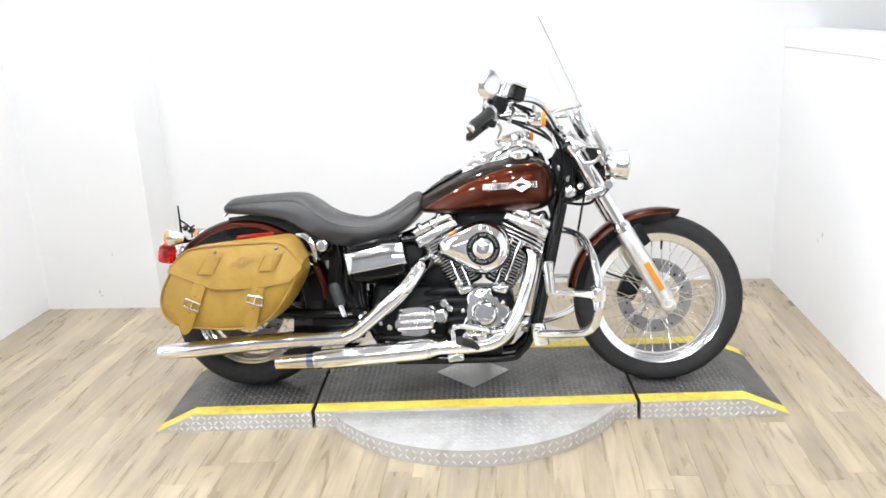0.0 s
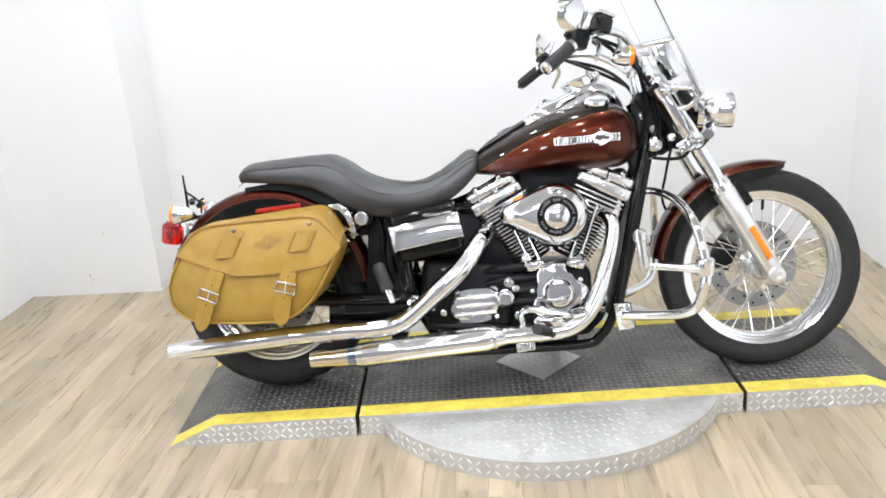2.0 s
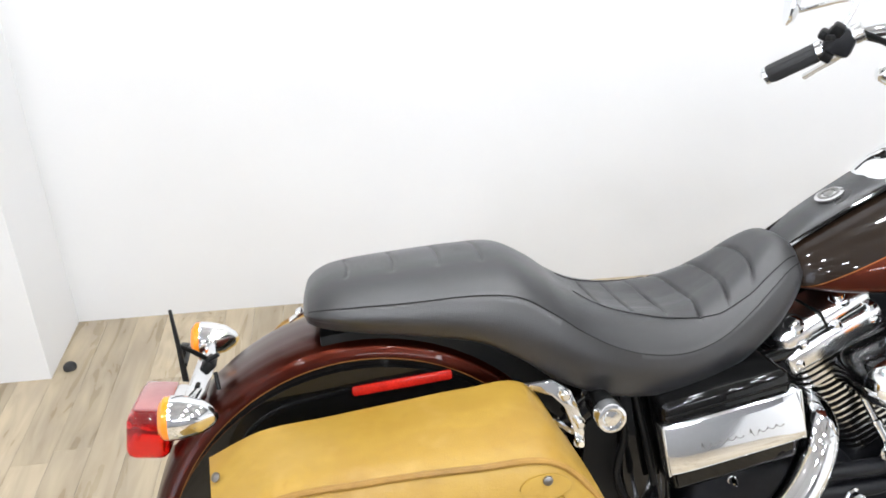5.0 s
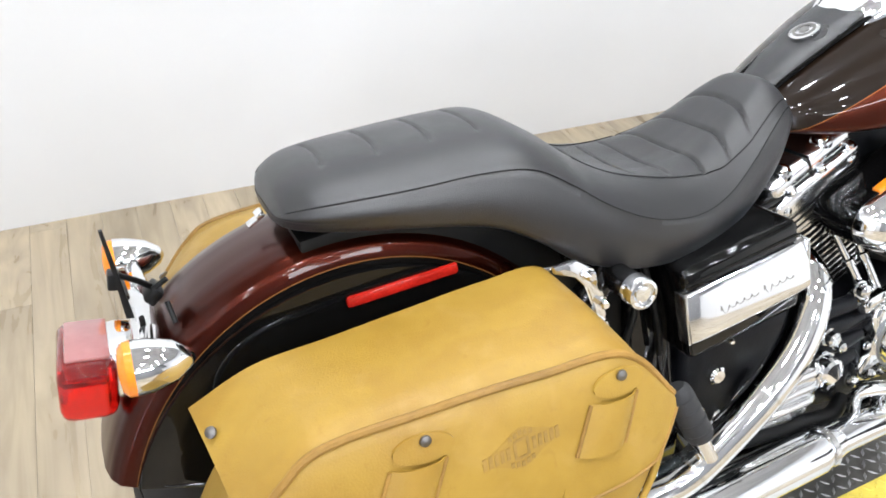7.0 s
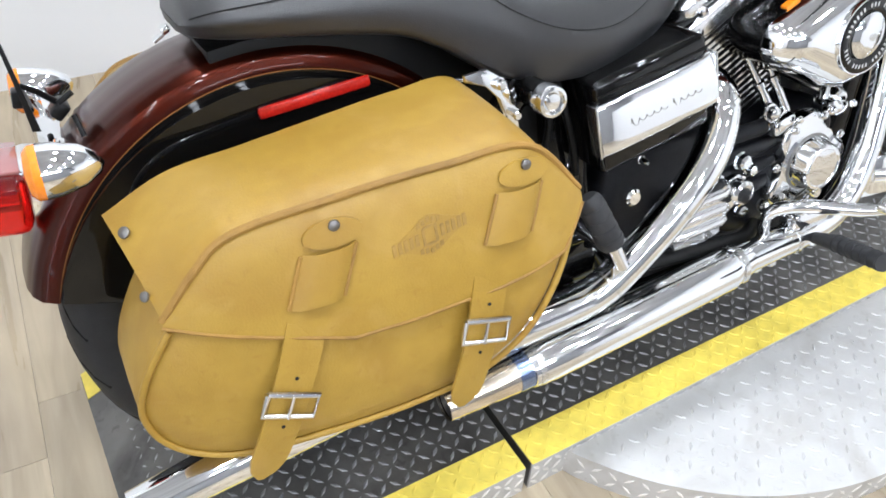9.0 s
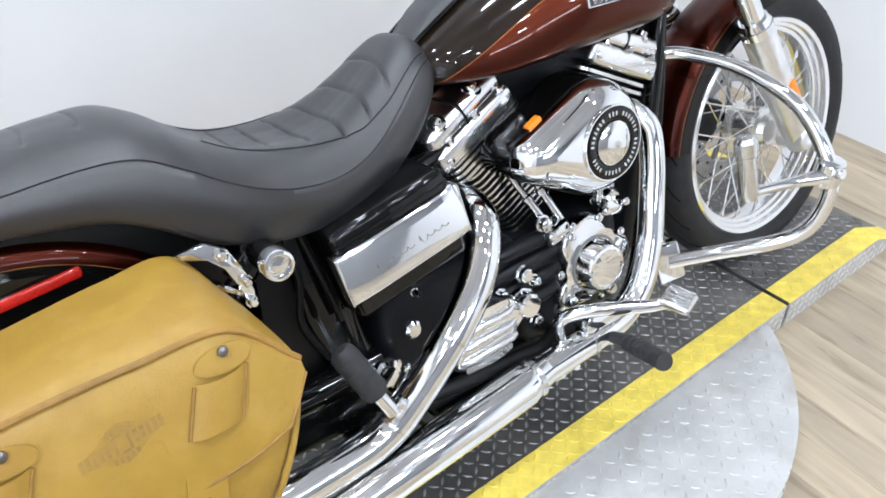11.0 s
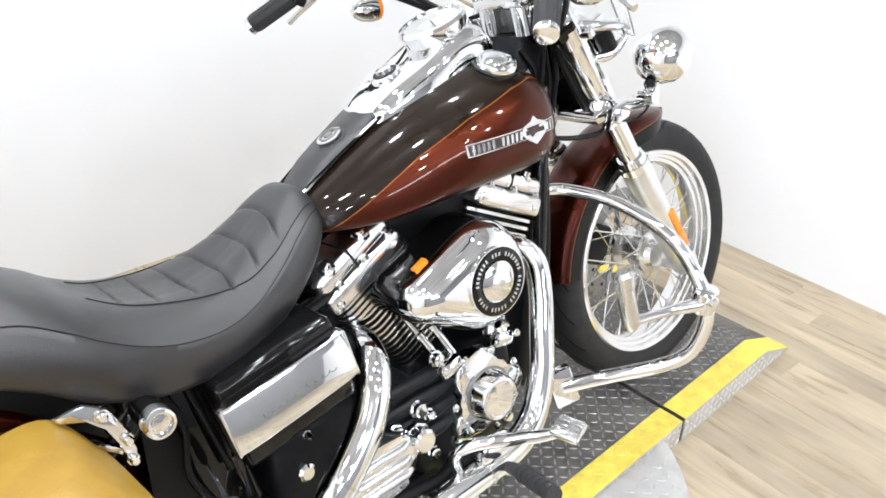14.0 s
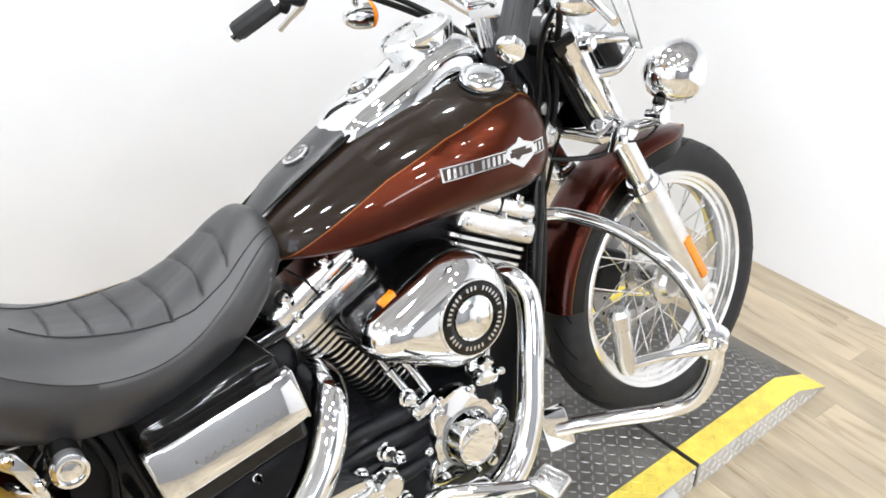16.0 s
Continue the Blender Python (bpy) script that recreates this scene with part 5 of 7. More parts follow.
part("intake", block(B(), (0.10, 0.11, 0.09), (0.955, -0.04, 0.53), bevel=0.02), FIN_BLACK, bike)


# battery box and its chrome band
def battery_box():
    m = pose(0.566, 0, 0.528, 0, -10.0, 0)
    bm = B()
    block(bm, (0.205, 0.322, 0.150), (0, -0.033, -0.002), bevel=0.012, seg=3)
    bmesh.ops.transform(bm, matrix=m, verts=bm.verts)
    bx = part("battery_box", bm, BLACK_GLOSS, bike, "black side box with a bowed chrome band")
    bm = B()
    rings = []
    for x in np.linspace(-0.107, 0.107, 16):
        row = []
        e = 0.004 * (1 - (abs(x) / 0.107) ** 6)
        for k in range(15):
            a = math.pi * (k / 14 - 0.5)
            row.append(m @ Vector((x, -0.2005 - 0.004 * math.cos(a) + 0.005 * math.sin(a) - e, 0.038 * math.sin(a) + 0.003)))
        row += [m @ Vector((x, -0.180, 0.041)), m @ Vector((x, -0.180, -0.037))]
        rings.append(row)
    skin(bm, rings)
    band = part("chrome_band", bm, CHROME, bx, "bowed chrome band with dark script marks", sharp=50)
    # the script is not lettered: two runs of a plain dark wave of its size
    for xa, xb, waves in ((-0.058, 0.008, 5), (0.018, 0.072, 4)):
        pts = []
        for k in range(waves * 8 + 1):
            u = k / (waves * 8)
            tall = 0.0028 if k > 8 else 0.0070
            pts.append(m @ Vector((xa + (xb - xa) * u + 0.002 * math.cos(2 * math.pi * waves * u), -0.2091, -0.001 + tall * math.sin(2 * math.pi * waves * u))))
        part("script_mark", tube(B(), pts, 0.0007, n=5, smooth=False), PEWTER, band)
    for e in (-1, 1):
        bm = B()
        block(bm, (0.005, 0.024, 0.082), (e * 0.108, -0.192, 0.002), bevel=0.002)
        bmesh.ops.transform(bm, matrix=m, verts=bm.verts)
        part("band_end", bm, POLISHED, band)
    part("box_seam", block(B(), (0.196, 0.003, 0.0025), tuple(m @ Vector((0, -0.1945, 0.052))), (0, -10, 0)), BLACK_PLASTIC, bx)


battery_box()


# exhaust ----------------------------------------------------------
def exhaust(name, pts, r, label):
    return part(name, tube(B(), pts, r, n=24), CHROME, bike, label)


up = exhaust("rear_exhaust", [(0.748, -0.075, 0.500), (0.740, -0.132, 0.500), (0.720, -0.174, 0.476), (0.676, -0.202, 0.418), (0.604, -0.216, 0.355), (0.510, -0.214, 0.277), (0.462, -0.2115, 0.248), (0.400, -0.211, 0.237), (0.235, -0.212, 0.232)], 0.0295, "chrome exhaust header with heat shield")
part("muffler", tube(B(), [(0.250, -0.212, 0.232), (0.235, -0.212, 0.232), (0.234, -0.212, 0.232), (0.120, -0.214, 0.226), (0.118, -0.214, 0.226), (-0.13, -0.222, 0.207), (-0.22, -0.227, 0.199), (-0.268, -0.229, 0.196)], [0.029, 0.029, 0.032, 0.029, 0.031, 0.032, 0.029, 0.025], n=28, smooth=False, cap=False), CHROME, up, "slim chrome muffler")
part("muffler_core", tube(B(), [(-0.262, -0.229, 0.1965), (-0.15, -0.223, 0.205)], 0.0235, n=20, smooth=False), BLACK_SATIN, up, "dark muffler outlet")
part("clamp", ring_lathe(B(), [(-0.006, 0.029), (-0.006, 0.0335), (0.006, 0.0335), (0.006, 0.029)], (0.242, -0.212, 0.232), (1, 0.09, 0.04), 28), CHROME, up)
lo = exhaust("front_exhaust", [(1.112, -0.070, 0.548), (1.135, -0.110, 0.540), (1.148, -0.133, 0.510), (1.137, -0.150, 0.450), (1.114, -0.166, 0.380), (1.090, -0.180, 0.310), (1.052, -0.190, 0.245), (0.998, -0.196, 0.208), (0.930, -0.200, 0.197), (0.800, -0.204, 0.192), (0.700, -0.207, 0.183)], [0.0235, 0.0235, 0.0235, 0.024, 0.0245, 0.025, 0.026, 0.0275, 0.0275, 0.0275, 0.0275], "chrome exhaust header with heat shield")
part("muffler", tube(B(), [(0.790, -0.204, 0.191), (0.775, -0.205, 0.190), (0.752, -0.206, 0.188), (0.735, -0.207, 0.186), (0.360, -0.214, 0.158), (0.325, -0.215, 0.155), (0.324, -0.215, 0.155)], [0.0285, 0.031, 0.0345, 0.039, 0.038, 0.034, 0.030], n=28, smooth=False), CHROME, lo, "chrome muffler body")
part("muffler_tip", tube(B(), [(0.326, -0.215, 0.155), (0.30, -0.2155, 0.154), (0.21, -0.217, 0.150), (0.178, -0.218, 0.148)], [0.0315, 0.031, 0.027, 0.0245], n=28, smooth=False, cap=False), BLUED, lo, "heat-tinted muffler tip")
part("muffler_core", tube(B(), [(0.184, -0.218, 0.148), (0.30, -0.2155, 0.154)], 0.023, n=20, smooth=False), BLACK_SATIN, lo)
part("heat_band", ring_lathe(B(), [(-0.012, 0.030), (-0.012, 0.0322), (0.012, 0.0322), (0.012, 0.030)], (0.312, -0.2155, 0.1545), (1, 0.0, 0.05), 28), mat("blue_heat_tint", (0.25, 0.32, 0.5), rough=0.15, metal=1, vary=0.3, scale=20), lo)
part("exhaust_hanger", block(B(), (0.05, 0.10, 0.012), (0.46, -0.15, 0.20), bevel=0.003), BLACK_GLOSS, bike)

# controls on the right ------------------------------------------
peg = part("foot_peg", tube(B(), [(0.945, -0.200, 0.185), (0.922, -0.275, 0.216), (0.884, -0.394, 0.250)], [0.009, 0.0142, 0.0152], smooth=False), RUBBER, bike, "ribbed grey rubber foot peg")
for k in range(7):
    q = Vector((0.919, -0.284, 0.2186)).lerp(Vector((0.886, -0.388, 0.2483)), k / 6)
    part("peg_rib", ring_lathe(B(), [(-0.0025, 0.013), (-0.0025, 0.0160), (0.0025, 0.0160), (0.0025, 0.013)], q, (-0.29, -0.91, 0.27), 20), RUBBER, peg)
part("peg_mount", block(B(), (0.040, 0.06, 0.030), (0.945, -0.195, 0.190), (0, 0, 15), bevel=0.008), CHROME, peg)
pd = part("brake_pedal", tube(B(), [(0.852, -0.182, 0.212), (0.847, -0.188, 0.254), (0.866, -0.208, 0.272), (0.900, -0.234, 0.275), (0.968, -0.278, 0.267), (1.004, -0.300, 0.268)], [0.011, 0.0115, 0.0125, 0.0125, 0.0115, 0.010]), CHROME, bike, "chrome brake pedal")
part("pedal_pad", block(B(), (0.052, 0.056, 0.014), (1.012, -0.314, 0.274), (12, -8, 16), bevel=0.0065, seg=3), POLISHED, pd, "flat silver pedal pad")
for k in range(5):
    part("pad_rib", block(B(), (0.004, 0.046, 0.002), tuple(Vector((1.012, -0.314, 0.2815)) + Vector((math.cos(radians(16)), math.sin(radians(16)), 0.14)) * (k - 2) * 0.0105), (12, -8, 16), bevel=0.001), POLISHED, pd)
part("pedal_pivot", lathe(B(), [(0, 0.02), (0.03, 0.02), (0.034, 0.014)], (0.905, -0.185, 0.232), (0, -1, 0), n=20), CHROME, pd)
part("rear_master", block(B(), (0.09, 0.04, 0.03), (0.93, -0.20, 0.232), bevel=0.009), CHROME, bike, "chrome master cylinder cover")
lpeg = part("foot_peg_left", tube(B(), [(1.0, 0.2, 0.185), (0.985, 0.235, 0.192), (0.955, 0.352, 0.213)], [0.010, 0.0175, 0.0185], smooth=False), RUBBER, bike)
mb = part("muffler_bracket", block(B(), (0.060, 0.012, 0.030), (0.856, -0.182, 0.150), (0, -8, 0), bevel=0.004), POLISHED, bike, "small steel bracket below the exhaust")
for x in (0.838, 0.874):
    part("bracket_bolt", bolt_head(B(), (x, -0.188, 0.148), (0, -1, 0), 0.008, 0.010), CHROME, mb)

# engine guard -----------------------------------------------------
for s in (-1, 1):
    g = pipe("engine_guard", [(1.262, s * 0.060, 0.612), (1.300, s * 0.095, 0.606), (1.338, s * 0.19, 0.580), (1.360, s * 0.295, 0.520), (1.372, s * 0.350, 0.430), (1.372, s * 0.362, 0.360), (1.354, s * 0.335, 0.285), (1.318, s * 0.285, 0.252), (1.250, s * 0.215, 0.236), (1.168, s * 0.155, 0.228)], [0.0128, 0.0128, 0.0132, 0.0140, 0.0146, 0.0150, 0.0152, 0.0152, 0.0152, 0.0152], CHROME, label="looped chrome engine guard tube", n=20)
    part("guard_foot", block(B(), (0.055, 0.025, 0.085), (1.172, s * 0.150, 0.226), (0, -12, s * 25), bevel=0.006), CHROME, g, "chrome clamp plate")
    part("peg_clamp", lathe(B(), [(-0.026, 0.020), (-0.022, 0.026), (0.022, 0.026), (0.026, 0.020)], (1.371, s * 0.357, 0.400), (0, 0.25 * s, 1), n=24), CHROME, g, "chrome peg clamp")
    part("clamp_bolt", bolt_head(B(), (1.357, s * 0.382, 0.408), (-0.2, s, 0), 0.011, 0.014), CHROME, g)
    part("peg_arm", tube(B(), [(1.362, s * 0.362, 0.396), (1.300, s * 0.332, 0.397), (1.209, s * 0.308, 0.404)], [0.016, 0.0098, 0.0098]), CHROME, g)
    part("highway_peg", tube(B(), [(1.211, s * 0.308, 0.388), (1.210, s * 0.308, 0.394), (1.208, s * 0.308, 0.404), (1.202, s * 0.306, 0.476), (1.201, s * 0.306, 0.480), (1.199, s * 0.306, 0.504), (1.198, s * 0.306, 0.512)], [0.010, 0.0150, 0.0170, 0.0170, 0.0205, 0.0205, 0.013], smooth=False), POLISHED, g, "chrome highway foot peg, folded up")

# front end --------------------------------------------------------


def fork(s):
    top = Vector((1.297, s * 0.112, 0.955))
    axle = Vector((1.648, s * 0.112, 0.332))
    d = (axle - top).normalized()
    L = (axle - top).length
    f = part("fork_leg", tube(B(), [top, top + d * 0.40], 0.0245, n=24, smooth=False), CHROME, bike, "chrome fork tube in a polished slider")
    part("fork_cover", tube(B(), [top + d * -0.01, top + d * 0.005, top + d * 0.215, top + d * 0.225], [0.024, 0.030, 0.030, 0.027], n=28, smooth=False), CHROME, f, "chrome upper fork cover")
    part("fork_cap", lathe(B(), [(0, 0.024), (0.012, 0.024), (0.016, 0.018), (0.017, 0.001)], top - d * 0.008, tuple(-d), n=8), CHROME, f)
    part("dust_seal", tube(B(), [top + d * 0.370, top + d * 0.385, top + d * 0.386, top + d * 0.405], [0.029, 0.0325, 0.0345, 0.0345], n=28, smooth=False), CHROME, f)
    part("slider", tube(B(), [top + d * 0.404, top + d * 0.41, top + d * 0.60, top + d * (L - 0.03), top + d * (L + 0.025), top + d * (L + 0.035)], [0.0325, 0.034, 0.0325, 0.029, 0.026, 0.018], n=28, smooth=False), SATIN_ALU, f, "satin aluminium fork slider")
    part("axle_boss", lathe(B(), [(-0.035, 0.026), (0.028, 0.026), (0.032, 0.022), (0.033, 0.013), (0.020, 0.012), (0.019, 0.001)], (1.648, s * 0.112, 0.330), (0, s, 0), n=28), SATIN_ALU, f, "axle boss with a dark recess")
    part("axle_end", lathe(B(), [(0.0205, 0.0115), (0.022, 0.0115), (0.0225, 0.001)], (1.648, s * 0.112, 0.330), (0, s, 0), n=6), BLACK_PLASTIC, f)
    q = top + d * 0.606 + Vector((0.004, s * 0.0325, 0.006))
    bm = B()
    block(bm, (0.021, 0.008, 0.118), (0, 0, 0), bevel=0.004)
    bmesh.ops.transform(bm, matrix=Matrix.Translation(q) @ pose(0, 0, 0, 0, -math.degrees(math.atan2(d.x, -d.z)), 0), verts=bm.verts)
    part("fork_reflector", bm, AMBER, f, "long amber fork reflector")


fork(-1)
fork(1)
for z0, sz, nm in ((1.325, 0.800, "lower_triple_clamp"), (1.275, 0.930, "upper_triple_clamp")):
    pts = [(-0.03, -0.128), (0.0, -0.145), (0.036, -0.13), (0.044, -0.06), (0.045, 0.06), (0.036, 0.13), (0.0, 0.145), (-0.03, 0.128), (-0.024, 0.0)]
    bm = B()
    plate(bm, pts, -0.016, 0.016, bevel=0.006, plane="xy")
    bmesh.ops.transform(bm, matrix=Matrix.Translation((z0 + (0.06 if nm[0] == "l" else 0.022), 0, sz - (0.045 if nm[0] == "l" else 0))) @ pose(0, 0, 0, 0, -32, 0), verts=bm.verts)
    part(nm, bm, CHROME if nm[0] == "l" else BLACK_GLOSS, bike, "fork triple clamp")
part("neck_cover", plate(B(), [(1.236, 0.885), (1.256, 0.922), (1.300, 0.930), (1.332, 0.880), (1.324, 0.835), (1.314, 0.770), (1.312, 0.722), (1.302, 0.712), (1.272, 0.715), (1.246, 0.790)], -0.048, 0.048, bevel=0.012, seg=3), BLACK_SATIN, bike, "black steering neck cover")
part("neck_plate", plate(B(), [(1.30, 0.900), (1.345, 0.885), (1.388, 0.800), (1.392, 0.752), (1.350, 0.728), (1.310, 0.715)], 0.020, 0.050, bevel=0.006), BLACK_SATIN, bike, "black plate behind the fork")
part("neck_bolt", lathe(B(), [(0, 0.0235), (0.012, 0.0235), (0.016, 0.014)], (1.301, -0.047, 0.757), (0, -1, 0), n=24), POLISHED, bike, "round silver frame bolt")
part("neck_bolt", lathe(B(), [(0, 0.013), (0.006, 0.013), (0.008, 0.008)], (1.268, -0.047, 0.850), (0, -1, 0), n=18), CHROME, bike)
part("switch_key", lathe(B(), [(0, 0.012), (0.010, 0.012), (0.012, 0.008)], (1.300, -0.048, 0.805), (0, -1, 0), n=14), PEWTER, bike)
part("horn_bracket", block(B(), (0.06, 0.05, 0.03), (1.345, 0, 0.745), (0, -30, 0), bevel=0.008), BLACK_SATIN, bike)

# head lamp and passing lamps
HL = (1.352, 0, 0.860)
hl = part("headlamp", lathe(B(), [(0.0, 0.012), (0.010, 0.040), (0.030, 0.062), (0.060, 0.070), (0.088, 0.0715)], HL, (1, 0, -0.03), n=40), BLACK_GLOSS, bike, "headlamp with a black bucket and chrome rim")
part("headlamp_rim", lathe(B(), [(0.082, 0.072), (0.084, 0.078), (0.104, 0.079), (0.110, 0.074)], HL, (1, 0, -0.03), n=40), CHROME, hl, "chrome headlamp rim")
part("headlamp_lens", lathe(B(), [(0.108, 0.073), (0.116, 0.06), (0.121, 0.03), (0.122, 0.001)], HL, (1, 0, -0.03), n=40), LAMP_GLASS, hl, "clear ribbed lens")
for k in range(8):
    a = 2 * math.pi * k / 8
    part("bucket_screw", bolt_head(B(), (HL[0] + 0.034, 0.060 * math.cos(a), HL[2] + 0.060 * math.sin(a)), (-0.8, 0.6 * math.cos(a), 0.6 * math.sin(a)), 0.004, 0.004), CHROME, hl)
bar_l = pipe("lamp_bar", [(1.428, -0.212, 0.774), (1.424, -0.175, 0.758), (1.408, -0.08, 0.746), (1.405, 0, 0.744), (1.408, 0.08, 0.746), (1.424, 0.175, 0.758), (1.428, 0.212, 0.774)], 0.011, CHROME, label="chrome passing lamp bar")
for s in (-1, 1):
    o = (1.416, s * 0.207, 0.848)
    pl = part("passing_lamp", lathe(B(), [(0.0, 0.008), (0.006, 0.023), (0.02, 0.042), (0.042, 0.0520), (0.066, 0.0550), (0.075, 0.0558), (0.080, 0.0553), (0.081, 0.0525)], o, (1, 0, -0.02), n=40), CHROME, bike, "round chrome passing lamp on a stalk")
    part("lamp_lens", lathe(B(), [(0.080, 0.0535), (0.085, 0.044), (0.088, 0.02), (0.0885, 0.001)], o, (1, 0, -0.02), n=36), LAMP_GLASS, pl)
    part("stalk_socket", lathe(B(), [(0, 0.011), (0.010, 0.012), (0.014, 0.009)], (1.436, s * 0.207, 0.806), (-0.5, 0, -0.85), n=16), BLACK_GLOSS, pl, "black stalk socket")
    part("lamp_stalk", tube(B(), [(1.444, s * 0.208, 0.802), (1.429, s * 0.205, 0.776)], [0.012, 0.015], smooth=False), CHROME, pl)
    part("lamp_knuckle", lathe(B(), [(-0.018, 0.014), (0.018, 0.014)], (1.429, s * 0.205, 0.776), (0, 1, 0), n=20), CHROME, pl)

# bars, grips, levers, mirrors, signals ----------------------------
BAR_L = [(1.262, 0, 0.985), (1.255, 0.07, 0.99), (1.225, 0.13, 1.03), (1.15, 0.20, 1.080), (1.06, 0.245, 1.087), (0.980, 0.285, 1.056), (0.906, 0.352, 1.008)]
BAR_R = [(1.262, 0, 0.985), (1.258, -0.07, 0.99), (1.240, -0.14, 1.02), (1.19, -0.22, 1.075), (1.115, -0.295, 1.087), (1.022, -0.350, 1.046), (0.946, -0.407, 0.983)]
hb = part("handlebar", tube(B(), list(reversed(BAR_R)) + BAR_L[1:], 0.0127, n=16), CHROME, bike, "chrome pulled-back handlebar")
part("riser", tube(B(), [(1.270, -0.045, 0.925), (1.262, -0.045, 0.985)], [0.02, 0.021], smooth=False), CHROME, bike)
part("riser", tube(B(), [(1.270, 0.045, 0.925), (1.262, 0.045, 0.985)], [0.02, 0.021], smooth=False), CHROME, bike)
part("riser_clamp", block(B(), (0.045, 0.14, 0.035), (1.262, 0, 0.992), bevel=0.01), CHROME, bike, "chrome bar clamp")
for s in (-1, 1):
    p_in, p_out = (Vector(BAR_R[-2]), Vector(BAR_R[-1])) if s < 0 else (Vector(BAR_L[-2]), Vector(BAR_L[-1]))
    d = (p_out - p_in).normalized()
    gr = part("grip", tube(B(), [p_in, p_in + d * 0.004, p_out - d * 0.004, p_out], [0.016, 0.0185, 0.0185, 0.017], n=20, smooth=False), RUBBER, bike, "black rubber grip with a chrome end")
    part("grip_end", lathe(B(), [(0, 0.0182), (0.008, 0.0182), (0.011, 0.014), (0.012, 0.001)], p_out, tuple(d), n=20), CHROME, gr)
    part("grip_band", ring_lathe(B(), [(-0.006, 0.0175), (-0.006, 0.0205), (0.006, 0.0205), (0.006, 0.0175)], p_in + d * 0.006, tuple(d), 20), CHROME, gr)
    for j in range(9):
        a = 2 * math.pi * j / 9
        u_, v_ = d.orthogonal().normalized(), d.cross(d.orthogonal().normalized())
        o_ = (u_ * math.cos(a) + v_ * math.sin(a)) * 0.0184
        part("grip_flute", tube(B(), [p_in + d * 0.016 + o_, p_out - d * 0.006 + o_], 0.0012, n=6), RUBBER, gr)
    sw = part("switch_housing", block(B(), (0.055, 0.045, 0.055), tuple(p_in - d * 0.03), (0, 20, -s * 30), bevel=0.012), BLACK_SATIN, bike, "black switch housing")
    for du, dz_, sz_ in ((-0.012, 0.020, 0.020), (0.014, 0.016, 0.024), (-0.004, -0.024, 0.022)):
        part("switch_lobe", block(B(), (sz_, sz_ * 1.3, sz_), tuple(p_in - d * (0.03 + du) + Vector((-0.020, 0, dz_))), (20, 30, -s * 30), bevel=0.006), BLACK_PLASTIC, sw)
    part("perch_clamp", lathe(B(), [(-0.010, 0.016), (-0.009, 0.019), (0.009, 0.019), (0.010, 0.016)], tuple(p_in - d * 0.066), tuple(d), n=20), POLISHED, sw)
    part("switch_button", block(B(), (0.012, 0.02, 0.012), tuple(p_in - d * 0.03 + Vector((-0.028, -s * 0.012, 0.008))), bevel=0.003), BLACK_PLASTIC, sw)
    if s < 0:
        mc = part("brake_reservoir", block(B(), (0.050, 0.052, 0.048), (1.104, -0.355, 1.095), (0, 18, 28), bevel=0.010), BLACK_GLOSS, bike, "black brake fluid reservoir")
        part("reservoir_lid", block(B(), (0.054, 0.056, 0.010), (1.110, -0.355, 1.122), (0, 18, 28), bevel=0.004), POLISHED, mc)
    lv0, lv1 = (Vector((1.085, -0.345, 1.052)), Vector((1.075, -0.455, 0.992))) if s < 0 else (Vector((1.035, 0.300, 1.056)), Vector((1.026, 0.418, 0.994)))
    part("hand_lever", tube(B(), [lv0, lv0.lerp(lv1, 0.3) + Vector((0.012, 0, 0)), lv0.lerp(lv1, 0.75) + Vector((0.004, 0, 0)), lv1], [0.009, 0.008, 0.006, 0.0065], n=12), POLISHED, bike, "polished hand lever")
    # mirror on a curved stalk, its back to the front
    ms = p_in - d * 0.035 + Vector((0.0, 0, 0.025))
    mi = Vector((1.012, -0.440, 1.121)) if s < 0 else Vector((0.985, 0.42, 1.150))
    part("mirror_stalk", tube(B(), [ms, ms + Vector((0.025, s * 0.01, 0.05)), mi + Vector((0.015, 0, -0.02))], 0.0055, n=10), CHROME, bike)
    bm = B()
    lathe(bm, [(0.020, 0.001), (0.018, 0.018), (0.010, 0.032), (0.0, 0.037), (-0.004, 0.036), (-0.004, 0.001)], (0, 0, 0), (1, 0, 0), n=36)
    bmesh.ops.transform(bm, matrix=Matrix.Translation(mi) @ pose(0, 0, 0, 0, 8, -58 if s < 0 else -20) @ Matrix.Diagonal((1, 1.30, 1.38, 1)), verts=bm.verts)
    part("mirror", bm, CHROME, bike, "teardrop chrome rear-view mirror")
    # front signal under the bar
    so = Vector((1.165, -0.285, 1.013)) if s < 0 else Vector((1.140, 0.300, 1.000))
    sg = part("turn_signal", lathe(B(), [(-0.030, 0.004), (-0.026, 0.014), (-0.010, 0.024), (0.012, 0.0285), (0.024, 0.029)], so, (1, 0, 0), n=28), CHROME, bike, "chrome bullet turn signal with amber lens")
    part("signal_lens", lathe(B(), [(0.024, 0.028), (0.034, 0.027), (0.040, 0.02), (0.042, 0.001)], so, (1, 0, 0), n=28), AMBER, sg)
    part("signal_stem", tube(B(), [so + Vector((0, 0, 0.02)), so + Vector((0.0, -s * 0.01, 0.05))], 0.008, n=10), CHROME, sg)
    pipe("control_cable", [tuple(p_in - d * 0.06), (1.19, s * 0.24, 1.03), (1.26, s * 0.11, 0.94), (1.275, s * 0.07, 0.84), (1.25, s * 0.06, 0.72)], 0.006, BLACK_PLASTIC, n=8)
